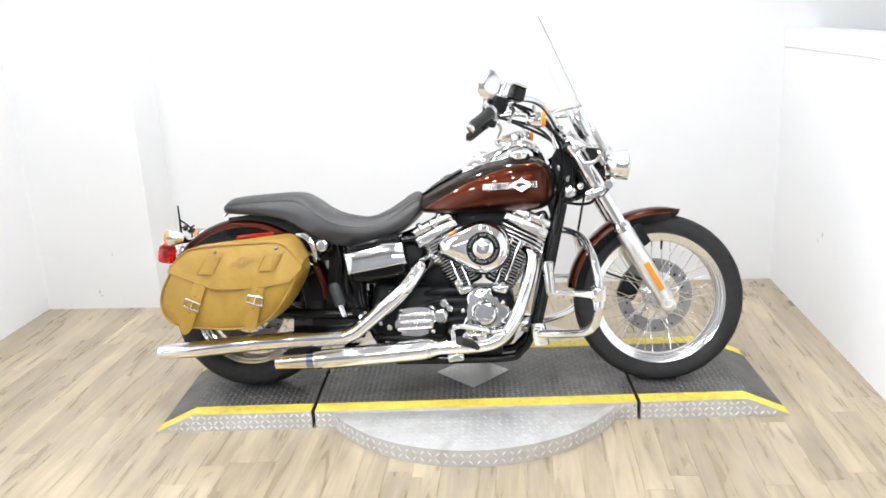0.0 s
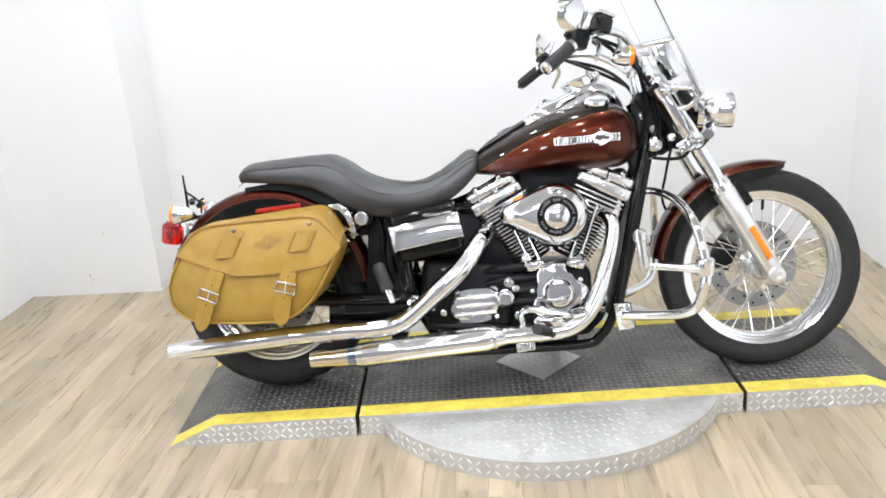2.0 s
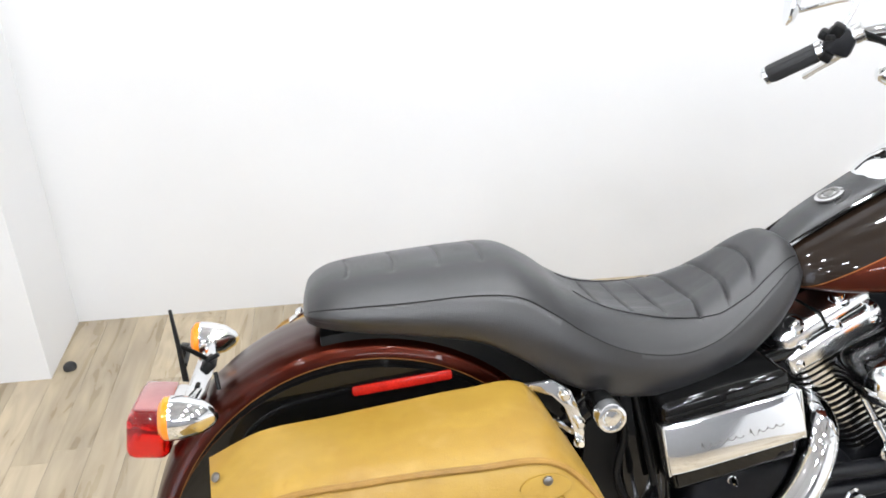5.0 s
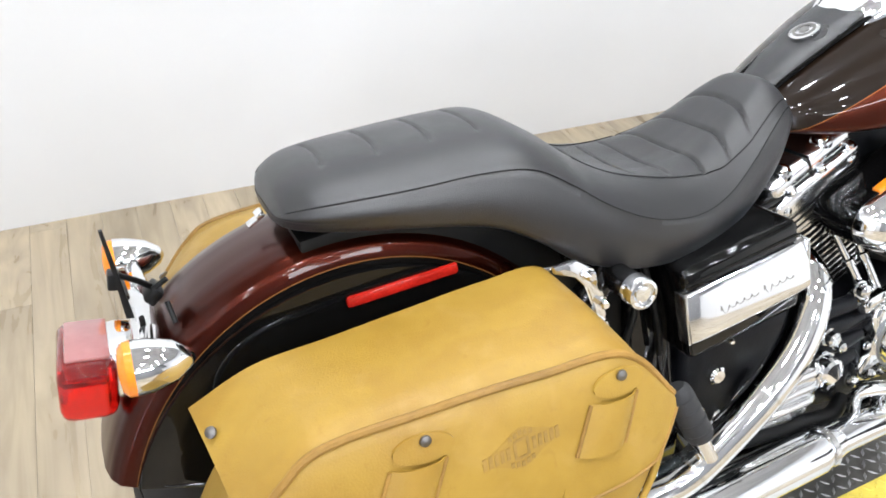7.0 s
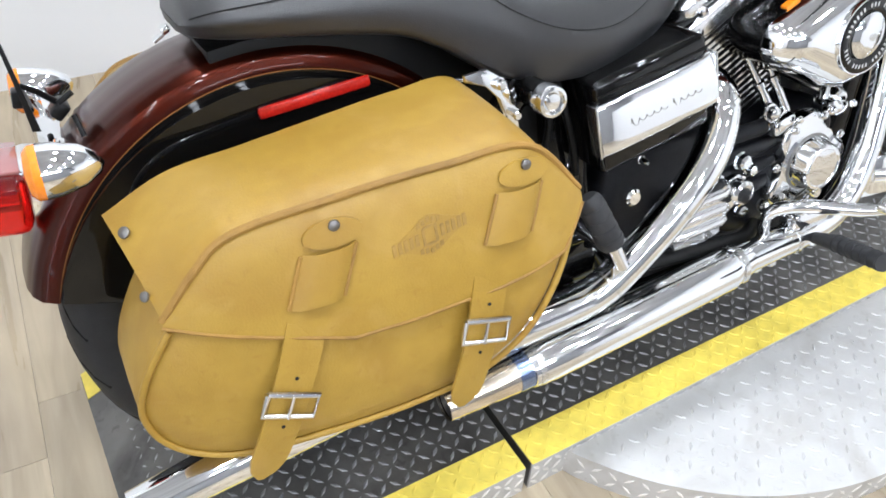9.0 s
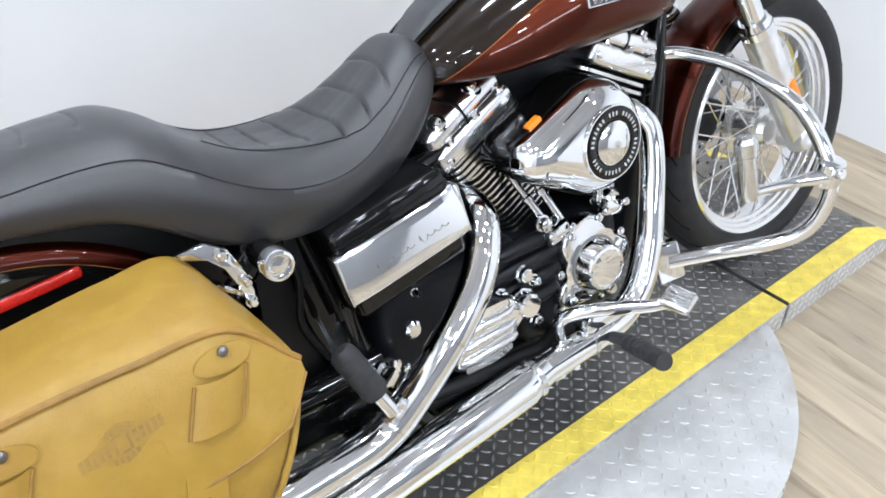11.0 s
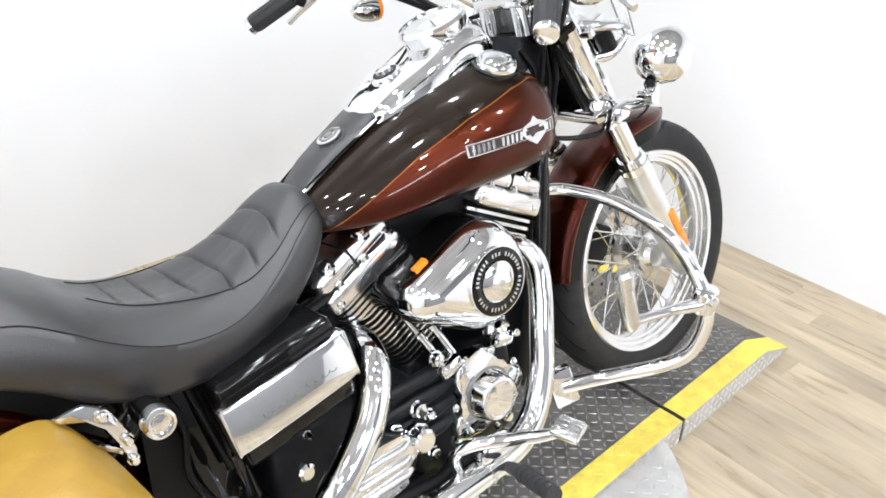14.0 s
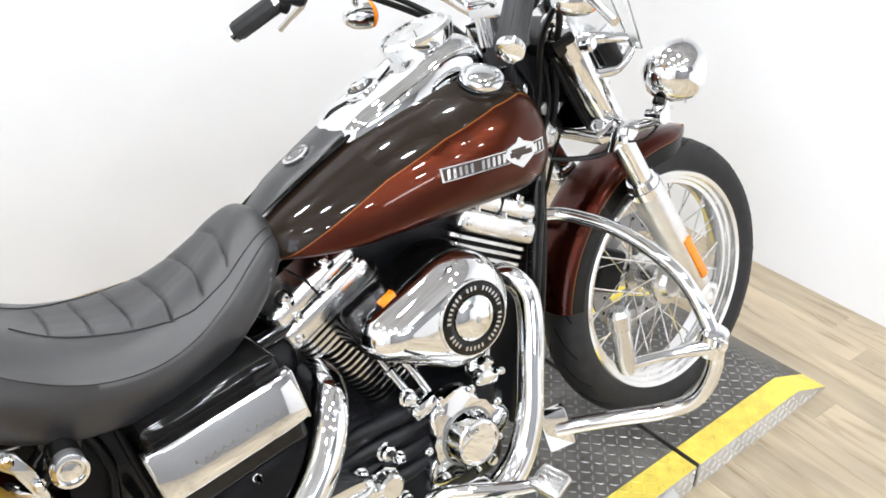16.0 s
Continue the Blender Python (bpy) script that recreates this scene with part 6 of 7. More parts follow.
    pipe("brake_line", [tuple(p_in - d * 0.07), (1.22, s * 0.20, 0.99), (1.305, s * 0.085, 0.90), (1.318, s * 0.068, 0.83), (1.310, s * 0.055, 0.76)], 0.0062, BLACK_PLASTIC, n=8)
pipe("front_brake_hose", [(1.36, -0.02, 0.74), (1.345, 0.0, 0.66), (1.34, 0.03, 0.56), (1.42, 0.075, 0.45), (1.53, 0.07, 0.40)], 0.0045, BLACK_PLASTIC, n=8)

# windshield -------------------------------------------------------
SCREEN_LINE = [(0.0, 1.416), (0.25, 1.355), (0.5, 1.298), (0.75, 1.244), (1.0, 1.194)]      # how far forward the screen's edge stands, from foot to top


def windshield():
    bm = B()
    rows = []
    for i in range(25):
        u = i / 24
        x = spline(SCREEN_LINE, u)[0] + 0.014
        z = 0.905 + 0.508 * u
        half = 0.190 + 0.02 * math.sin(math.pi * min(1, u * 1.1)) - 0.050 * max(0, (u - 0.7) / 0.3) ** 2
        row = []
        for k in range(25):
            v = -1 + k / 12
            row.append((x - 0.014 * v * v, half * v, z - 0.008 * v * v))
        rows.append(row)
    vs = [[bm.verts.new(p) for p in r] for r in rows]
    for A, C in zip(vs, vs[1:]):
        for j in range(24):
            bm.faces.new((A[j], A[j + 1], C[j + 1], C[j]))
    bmesh.ops.recalc_face_normals(bm, faces=bm.faces)
    bmesh.ops.solidify(bm, geom=list(bm.faces), thickness=0.003)
    ws = part("windshield", bm, GLASS, bike, "clear tall windshield on chrome brackets", sharp=60)
    ws.visible_shadow = False
    for j in (0, 24):
        part("screen_edge", tube(B(), [rows[i][j] for i in range(25)], 0.0009, n=6, smooth=False), PEWTER, ws, "polished edge of the screen")
    for s in (-1, 1):
        # flat side bar along the screen's edge, top rod, fork clamp and rubber damper
        part("side_bar", plate(B(), [(1.330, 1.062), (1.352, 1.066), (1.432, 0.906), (1.412, 0.898)], s * 0.166, s * 0.172, bevel=0.0015), POLISHED, ws, "flat silver windshield side bar")
        part("top_rod", tube(B(), [(1.232, s * 0.145, 1.052), (1.290, s * 0.152, 1.062), (1.342, s * 0.168, 1.066)], 0.0075, n=12), CHROME, ws)
        part("lower_arm", tube(B(), [(1.322, s * 0.135, 0.930), (1.352, s * 0.155, 0.925), (1.400, s * 0.168, 0.918)], [0.013, 0.011, 0.009], n=12), CHROME, ws)
        part("lower_arm", tube(B(), [(1.362, s * 0.135, 0.862), (1.392, s * 0.155, 0.868), (1.425, s * 0.168, 0.905)], [0.011, 0.010, 0.008], n=12), CHROME, ws)
        fc = part("fork_clamp", lathe(B(), [(-0.020, 0.030), (-0.018, 0.036), (0.018, 0.036), (0.020, 0.030)], (1.318, s * 0.112, 0.918), (0.51, 0, -0.86), n=28), CHROME, ws, "chrome fork clamp")
        part("clamp_knob", lathe(B(), [(0, 0.012), (0.018, 0.013), (0.022, 0.009)], (1.318, s * 0.146, 0.918), (0.2, s, 0.1), n=20), CHROME, fc)
        part("screen_bracket", plate(B(), [(1.394, 0.930), (1.420, 0.940), (1.446, 0.912), (1.462, 0.880), (1.446, 0.846), (1.416, 0.850), (1.398, 0.884)], s * 0.092, s * 0.112, bevel=0.009, seg=2), CHROME, ws, "faceted chrome screen bracket")
        part("bracket_pin", lathe(B(), [(0, 0.013), (0.010, 0.013), (0.016, 0.008)], (1.424, s * 0.112, 0.893), (0, s, 0), n=16), CHROME, ws)
        part("damper", tube(B(), [(1.366, s * 0.148, 0.918), (1.390, s * 0.148, 0.878)], [0.017, 0.017], n=16, smooth=False), BLACK_PLASTIC, ws, "black rubber damper")
    return ws


windshield()
part("gauge_pod", tube(B(), [(1.378, -0.03, 0.965), (1.372, -0.03, 0.975), (1.322, -0.03, 1.068), (1.318, -0.03, 1.076)], [0.024, 0.031, 0.031, 0.027], n=24, smooth=False), CHROME, bike, "chrome cylinder behind the windshield")

# tail -------------------------------------------------------------
bm = B()
block(bm, (0.066, 0.140, 0.074), (-0.297, 0, 0.560), (0, 8, 0), bevel=0.016, seg=3)
tl = part("tail_lamp", bm, RED_LENS, bike, "red tail lamp with a chrome base")
part("tail_lamp_base", block(B(), (0.050, 0.10, 0.066), (-0.252, 0, 0.562), (0, 12, 0), bevel=0.012), CHROME, tl)
part("tail_lamp_top", block(B(), (0.050, 0.104, 0.006), (-0.290, 0, 0.598), (0, 8, 0), bevel=0.003), CLEAR_LENS, tl, "pale pink upper lens")
part("lamp_bowl", block(B(), (0.012, 0.118, 0.056), (-0.272, 0, 0.558), (0, 8, 0), bevel=0.004), CHROME, tl, "bright reflector behind the lens")
part("bulb_post", lathe(B(), [(0, 0.013), (0.018, 0.013), (0.026, 0.008)], (-0.278, 0, 0.558), (-1, 0, 0.1), n=16), POLISHED, tl)
part("inner_divider", block(B(), (0.040, 0.116, 0.004), (-0.296, 0, 0.578), (0, 8, 0)), RED_REFLECTOR, tl)
for s in (-1, 1):
    so = Vector((-0.226, s * 0.152, 0.628))
    dax = Vector((-1, 0, 0.06))
    sg = part("turn_signal", lathe(B(), [(-0.050, 0.003), (-0.045, 0.012), (-0.028, 0.023), (-0.002, 0.030), (0.014, 0.031)], so, dax, n=28), CHROME, bike, "chrome bullet turn signal with amber lens")
    part("signal_lens", lathe(B(), [(0.014, 0.0305), (0.022, 0.030), (0.028, 0.024), (0.031, 0.001)], so, dax, n=28), AMBER, sg)
    part("signal_stem", tube(B(), [so + Vector((0.005, 0, 0.0)), (-0.215, s * 0.06, 0.618)], 0.011, n=12), CHROME, sg)
part("signal_bar", block(B(), (0.030, 0.20, 0.022), (-0.222, 0, 0.616), (0, 35, 0), bevel=0.009), CHROME, bike, "chrome tail bracket")
pb = part("plate_bracket", plate(B(), [(-0.238, 0.640), (-0.229, 0.638), (-0.234, 0.690), (-0.2405, 0.752), (-0.2445, 0.752), (-0.240, 0.690)], -0.055, -0.047, bevel=0.0015), BLACK_PLASTIC, bike, "thin black plate bracket, no plate on it")
part("holder_arm", tube(B(), [(-0.236, -0.050, 0.694), (-0.220, -0.040, 0.680), (-0.205, -0.022, 0.660)], [0.0034, 0.0036, 0.0042], n=10), BLACK_PLASTIC, pb)
part("holder_block", block(B(), (0.022, 0.036, 0.016), (-0.203, -0.020, 0.650), (0, -40, 0), bevel=0.004), BLACK_PLASTIC, pb)
part("holder_prong", tube(B(), [(-0.203, -0.034, 0.660), (-0.190, -0.036, 0.668), (-0.184, -0.036, 0.671)], 0.0036, n=10), BLACK_PLASTIC, pb)
part("holder_prong", tube(B(), [(-0.190, -0.050, 0.648), (-0.186, -0.062, 0.624)], 0.0034, n=10), BLACK_PLASTIC, pb)
part("holder_box", block(B(), (0.014, 0.024, 0.022), (-0.244, 0.020, 0.660), (0, 10, 0), bevel=0.003), BLACK_PLASTIC, pb)
part("holder_cross", tube(B(), [(-0.232, -0.05, 0.664), (-0.236, 0.02, 0.664)], 0.0035, n=8), BLACK_PLASTIC, pb)

# dark parts that fill the space between wheel, gearbox and saddle
part("belt_guard", plate(B(), [(0.06, 0.42), (0.16, 0.46), (0.34, 0.42), (0.52, 0.36), (0.52, 0.28), (0.30, 0.26), (0.10, 0.27)], 0.085, 0.13, bevel=0.01), BLACK_GLOSS, bike, "black belt guard")
part("inner_fender", plate(B(), [(0.375, 0.58), (0.46, 0.585), (0.50, 0.45), (0.50, 0.24), (0.42, 0.22), (0.395, 0.34)], -0.085, 0.085, bevel=0.008), BLACK_GLOSS, bike, "black inner guard ahead of the rear wheel")
part("side_cover", plate(B(), [(0.415, 0.585), (0.47, 0.59), (0.50, 0.44), (0.49, 0.33), (0.45, 0.30), (0.425, 0.40)], -0.070, -0.120, bevel=0.008), BLACK_GLOSS, bike, "black side cover")
part("seat_pan", plate(B(), [(-0.030, 0.698), (0.10, 0.712), (0.20, 0.704), (0.28, 0.668), (0.36, 0.622), (0.40, 0.60), (0.40, 0.52), (0.33, 0.52), (0.27, 0.585), (0.19, 0.640), (0.10, 0.672), (-0.030, 0.676)], -0.078, 0.078, bevel=0.004), BLACK_PLASTIC, bike, "black seat pan under the saddle")
part("splash_guard", plate(B(), [(0.345, 0.275), (0.50, 0.262), (0.505, 0.44), (0.47, 0.58), (0.375, 0.58), (0.362, 0.44)], -0.098, -0.104, bevel=0.002), BLACK_PLASTIC, bike, "black splash guard ahead of the rear wheel")
part("oil_tank", block(B(), (0.28, 0.16, 0.16), (0.60, 0.02, 0.50), bevel=0.02), BLACK_SATIN, bike)
part("starter", block(B(), (0.20, 0.14, 0.12), (0.80, 0.02, 0.43), bevel=0.02), BLACK_SATIN, bike)
part("swingarm_plate", block(B(), (0.28, 0.02, 0.085), (0.37, -0.135, 0.275), (0, 4, 0), bevel=0.006), BLACK_GLOSS, bike)
part("swingarm_pivot", lathe(B(), [(0, 0.028), (0.014, 0.028), (0.017, 0.02), (0.02, 0.019)], (0.515, -0.14, 0.30), (0, -1, 0), n=6), CHROME, bike)

# bracket and fasteners behind the saddlebag, by the upper shock mount
br = part("bag_bracket", plate(B(), [(0.262, 0.632), (0.296, 0.634), (0.322, 0.616), (0.336, 0.586), (0.343, 0.545), (0.338, 0.520), (0.328, 0.524), (0.328, 0.560), (0.316, 0.592), (0.296, 0.614), (0.264, 0.622)], -0.168, -0.178, bevel=0.003), CHROME, bike, "chrome saddlebag bracket by the shock mount")
for x, z, r_ in ((0.312, 0.612, 0.0075), (0.334, 0.565, 0.007), (0.334, 0.534, 0.007)):
    part("bracket_bolt", bolt_head(B(), (x, -0.178, z), (0, -1, 0), r_, 0.012), CHROME, br)
for pts in ([(0.40, -0.12, 0.59), (0.42, -0.135, 0.52), (0.41, -0.13, 0.44), (0.44, -0.125, 0.36)], [(0.44, -0.12, 0.58), (0.455, -0.14, 0.49), (0.47, -0.135, 0.42)]):
    pipe("wiring_loom", pts, 0.006, BLACK_PLASTIC, n=8)
# chrome studs and clips on the gearbox and behind the cylinders
for x, y, z, r_ in ((0.872, -0.136, 0.425, 0.012), (0.606, -0.122, 0.402, 0.006), (0.835, -0.140, 0.330, 0.009)):
    part("stud", lathe(B(), [(0, r_ * 1.3), (0.004, r_ * 1.3), (0.005, r_), (0.016, r_), (0.02, r_ * 0.5)], (x, y, z), (0, -1, 0), n=10), CHROME, bike)
# wires and clutter round the steering head
for pts in ([(1.245, -0.05, 0.90), (1.270, -0.060, 0.85), (1.264, -0.058, 0.79), (1.245, -0.05, 0.72)], [(1.30, -0.06, 0.90), (1.308, -0.060, 0.84), (1.304, -0.058, 0.80), (1.276, -0.056, 0.735)], [(1.405, -0.12, 0.752), (1.375, -0.13, 0.715), (1.335, -0.10, 0.708), (1.290, -0.07, 0.715)]):
    pipe("wiring_loom", pts, 0.0055, BLACK_PLASTIC, n=8)
for s in (-1, 1):
    pipe("fork_hose", [(1.300, s * 0.085, 0.905), (1.325, s * 0.088, 0.850), (1.350, s * 0.090, 0.800), (1.372, s * 0.094, 0.758)], 0.0075, BLACK_PLASTIC, n=10)
    pipe("lamp_wire", [(1.372, s * 0.125, 0.752), (1.388, s * 0.158, 0.734), (1.412, s * 0.192, 0.738), (1.430, s * 0.208, 0.762)], 0.0024, BLACK_PLASTIC, n=6)
part("ignition_coil", block(B(), (0.05, 0.05, 0.08), (1.245, -0.035, 0.70), (0, -15, 0), bevel=0.010), BLACK_SATIN, bike)
for s in (-1, 1):
    lb = part("lamp_bracket", plate(B(), [(1.352, 0.722), (1.372, 0.762), (1.418, 0.770), (1.432, 0.756), (1.415, 0.736)], s * 0.150, s * 0.168, bevel=0.005), CHROME, bike, "chrome passing lamp bracket")
    part("bracket_bolt", bolt_head(B(), (1.372, s * 0.168, 0.742), (0, s, 0), 0.010, 0.012), CHROME, lb)
    part("clamp_bolt", bolt_head(B(), (1.335, s * 0.150, 0.775), (-0.6, s, 0.2), 0.010, 0.014), CHROME, lb)

# clamps and seams on the exhaust shields
for at_, r_, par in (((0.760, -0.2055, 0.189), 0.0375, lo), ((0.338, -0.2148, 0.1562), 0.0365, lo)):
    part("muffler_clamp", ring_lathe(B(), [(-0.005, r_ - 0.005), (-0.005, r_), (0.005, r_), (0.005, r_ - 0.005)], at_, (1, 0.02, 0.06), 28), POLISHED, par, "steel band clamp")
part("shield_clamp", ring_lathe(B(), [(-0.0035, 0.026), (-0.0035, 0.0302), (0.0035, 0.0302), (0.0035, 0.026)], (0.90, -0.2005, 0.195), (1, 0.03, 0.06), 24), POLISHED, lo)
for p_, d_ in (((0.604, -0.216, 0.355), (0.76, 0.02, 0.65)), ((0.478, -0.2125, 0.257), (0.86, 0.02, 0.5))):
    part("shield_clamp", ring_lathe(B(), [(-0.0025, 0.027), (-0.0025, 0.0306), (0.0025, 0.0306), (0.0025, 0.027)], p_, d_, 24), POLISHED, up)
part("shield_rim", ring_lathe(B(), [(-0.003, 0.024), (-0.003, 0.0312), (0.004, 0.0312), (0.004, 0.024)], (0.7225, -0.172, 0.480), (-0.35, 0.45, 0.82), 24), CHROME, up)

# black covers that fill the frame ahead of and above the engine
part("front_cover", plate(B(), [(1.262, 0.72), (1.292, 0.71), (1.236, 0.46), (1.186, 0.25), (1.150, 0.20), (1.128, 0.22), (1.150, 0.30), (1.196, 0.48)], -0.060, 0.060, bevel=0.008), BLACK_SATIN, bike, "black cover between the frame down tubes")
part("intake_cover", block(B(), (0.22, 0.11, 0.11), (0.966, 0.0, 0.648), bevel=0.02, seg=3), BLACK_SATIN, bike, "black cover in the cylinder vee")
part("coil_cover", block(B(), (0.12, 0.10, 0.07), (1.165, 0.02, 0.640), (0, -18, 0), bevel=0.015), BLACK_SATIN, bike)
for y in (-0.072, 0.072):
    pipe("oil_line", [(1.262, y, 0.66), (1.226, y * 1.25, 0.50), (1.180, y * 1.3, 0.30), (1.140, y * 1.2, 0.20)], 0.007, BLACK_PLASTIC, n=8)


# ------------------------------------------------------------------ saddlebags
# face outline in the side view (x, z), going round from the upper rear corner
BAG = [(-0.166, 0.513), (-0.126, 0.553), (-0.080, 0.583), (0.05, 0.592), (0.16, 0.596), (0.238, 0.595), (0.284, 0.570), (0.312, 0.522), (0.304, 0.48), (0.270, 0.415), (0.222, 0.352), (0.160, 0.310), (0.07, 0.297), (-0.04, 0.300), (-0.145, 0.309), (-0.203, 0.336), (-0.223, 0.386), (-0.209, 0.443)]


def round_outline(pts, n=6):
    """A closed smooth curve through an outline."""
    P = [Vector(p) for p in pts]
    m = len(P)
    out = []
    for i in range(m):
        a, b, c, d = P[i - 1], P[i], P[(i + 1) % m], P[(i + 2) % m]
        for k in range(n):
            t = k / n
            out.append(0.5 * ((2 * b) + (c - a) * t + (2 * a - 5 * b + 4 * c - d) * t * t + (3 * b - a - 3 * c + d) * t ** 3))
    return [(p.x, p.y) for p in out]


def face_y(z, x=0.06):
    """How far out the bag's outer face stands at a height: fullest below the middle."""
    bulge = 0.045 * math.sin(math.pi * min(1.0, max(0.0, (0.640 - z) / 0.405)))
    end = max(0.0, (-0.09 - x) / 0.12, (x - 0.215) / 0.11)
    return -(0.318 + bulge + (0.05 * x if x > 0 else 0.09 * x) - 0.030 * end * end)


def saddlebag(s):
    t = empty("saddlebag", BIKE)

    def Y(y):
        return -s * y
    o = round_outline(BAG)
    cx, cz = 0.06, 0.45
    bm = B()
    rings = []
    for dep, k in ((0.0, 0.90), (0.0, 0.965), (0.012, 0.99), (0.04, 1.0), (0.5, 1.0), (0.93, 0.995), (0.975, 0.975), (1.0, 0.93), (1.006, 0.8), (1.008, 0.5)):
        ring = []
        for x, z in o:
            xx, zz = cx + (x - cx) * k, cz + (z - cz) * k
            ring.append((xx, Y(-0.165 + (face_y(zz, xx) + 0.165) * dep), zz))
        rings.append(ring)
    skin(bm, rings)
    body = part("bag_body", bm, LEATHER, t, "tan leather bag body", sharp=50)
    # edge piping round the front face
    low = [p for p in o if p[1] < 0.505]
    part("piping", tube(B(), [(cx + (x - cx) * 0.985, Y(face_y(z, x) - 0.001), cz + (z - cz) * 0.985) for x, z in low], 0.0042, n=10, smooth=False), LEATHER, body)
    # the flap: from the inner edge over the top and down the face to a pointed hem
    hem = [(-0.176, 0.510), (-0.080, 0.478), (0.010, 0.447), (0.085, 0.446), (0.190, 0.452), (0.283, 0.467), (0.323, 0.511)]
    top = [(-0.174, 0.514), (-0.132, 0.561), (-0.087, 0.589), (0.03, 0.600), (0.15, 0.604), (0.252, 0.600), (0.322, 0.526)]
    inside = [(-0.196, 0.564), (-0.120, 0.596), (-0.03, 0.606), (0.07, 0.617), (0.17, 0.627), (0.256, 0.626), (0.310, 0.548)]
    nU, nV = 42, 12
    grid = []
    for i in range(nU + 1):
        u = i / nU * 6
        k = min(5, int(u))
        f = u - k
        hx, hz = hem[k][0] + (hem[k + 1][0] - hem[k][0]) * f, hem[k][1] + (hem[k + 1][1] - hem[k][1]) * f
        tx, tz = spline([(j, *top[j]) for j in range(7)], u)
        row = []
        # inner edge on the bike's side
        ix, iz = spline([(j, *inside[j]) for j in range(7)], u)
        inner = Vector((ix, -0.155, iz))
        for j in range(5):
            w = j / 5
            row.append(Vector((inner.x + (tx - inner.x) * w, -0.155 + (face_y(tz, tx) + 0.004 + 0.155) * w, inner.z + (tz + 0.004 - inner.z) * w + 0.004 * math.sin(w * math.pi))))
        for j in range(nV + 1):
            w = j / nV
            x, z = tx + (hx - tx) * w, tz + (hz - tz) * w
            drop = max(0.0, 1 - w * 5)
            row.append(Vector((x, face_y(z, x) - 0.007 + 0.006 * drop ** 2, z + 0.001 * drop)))
        grid.append([(p.x, Y(p.y), p.z) for p in row])
    bm = B()
    vs = [[bm.verts.new(p) for p in r] for r in grid]
    for A, C in zip(vs, vs[1:]):
        for j in range(len(A) - 1):
            bm.faces.new((A[j], A[j + 1], C[j + 1], C[j]))
    bmesh.ops.recalc_face_normals(bm, faces=bm.faces)
    bmesh.ops.solidify(bm, geom=list(bm.faces), thickness=0.004)
    flap = part("flap", bm, LEATHER, t, "tan leather flap with rolled seam", sharp=60)
    ridge = [grid[i][5] for i in range(nU + 1)]
    part("flap_seam", tube(B(), [(p[0], p[1] + Y(-0.001), p[2]) for p in ridge], 0.0046, n=8, smooth=False), LEATHER_EDGE, flap, "rolled brown seam")
    part("hem", tube(B(), [(g[-1][0], g[-1][1], g[-1][2]) for g in grid], 0.0022, n=6, smooth=False), LEATHER_EDGE, flap)
    # loops with rivets on the flap, straps with buckles below
    for x0, zr, lean in ((0.010, 0.579, -0.02), (0.237, 0.588, -0.02)):
        def P(x, z, out=0.0):
            return (x, Y(face_y(z, x) - 0.0085 - out), z)
        # tongue
        tongue = [(x0 - 0.002 + 0.033 * math.cos(a), zr - 0.010 + (0.016 if math.sin(a) > 0 else 0.013) * math.sin(a)) for a in [2 * math.pi * k / 24 for k in range(24)]]
        bm = B()
        lo_, hi_ = [bm.verts.new(P(x, z)) for x, z in tongue], [bm.verts.new(P(x, z, 0.0022)) for x, z in tongue]
        bm.faces.new(lo_), bm.faces.new(hi_)
        for k in range(24):
            bm.faces.new((lo_[k], lo_[(k + 1) % 24], hi_[(k + 1) % 24], hi_[k]))
        tg = part("loop_tongue", bm, LEATHER, flap)
        part("rivet", lathe(B(), [(0, 0.0065), (0.002, 0.006), (0.0035, 0.003), (0.004, 0.001)], P(x0, zr, 0.004), (0, Y(-1), 0.1), n=16), RIVET, flap, "dark metal rivet")
        # loop: a box of leather open above and below
        xc, zc_ = x0 - 0.022, zr - 0.050
        for dx in (-0.030, 0.030):
            part("loop_side", tube(B(), [P(xc + dx + 0.012, zc_ + 0.026, 0.001), P(xc + dx - 0.012, zc_ - 0.026, 0.001)], 0.0022, n=8), LEATHER_EDGE, flap)
        rows = []
        for z in np.linspace(zc_ - 0.027, zc_ + 0.027, 8):
            row = []
            sh = 0.012 * (z - zc_) / 0.026
            for k in range(7):
                u = -1 + k / 3
                row.append(P(xc + sh + 0.030 * u, z, 0.009 * (1 - u * u) ** 0.5))
            rows.append(row)
        bm = B()
        vv = [[bm.verts.new(p) for p in r] for r in rows]
        for A, C in zip(vv, vv[1:]):
            for j in range(6):
                bm.faces.new((A[j], A[j + 1], C[j + 1], C[j]))
        bmesh.ops.recalc_face_normals(bm, faces=bm.faces)
        bmesh.ops.solidify(bm, geom=list(bm.faces), thickness=0.002)
        part("strap_loop", bm, LEATHER, flap)
        # strap
        bx, bz = (-0.075, 0.392) if x0 < 0.1 else (0.161, 0.406)
        ax_, az = (-0.042, 0.470) if x0 < 0.1 else (0.176, 0.462)
        dx, dz = bx - ax_, bz - az
        ln = math.hypot(dx, dz)
        tx, tz = dx / ln, dz / ln
        nx, nz = -tz, tx
        def proud(q):
            """The strap hangs further off the bag towards its free end."""
            return 0.006 + 0.024 * (q + 0.01) / (ln + 0.128)
        rows = []
        for k in range(16):
            q = -0.01 + (ln + 0.128) * k / 15
            hw_ = 0.0225 * (1.0 if k < 12 else math.sqrt(max(0.02, 1 - ((k - 12) / 3.05) ** 2)))
            x, z = ax_ + tx * q, az + tz * q
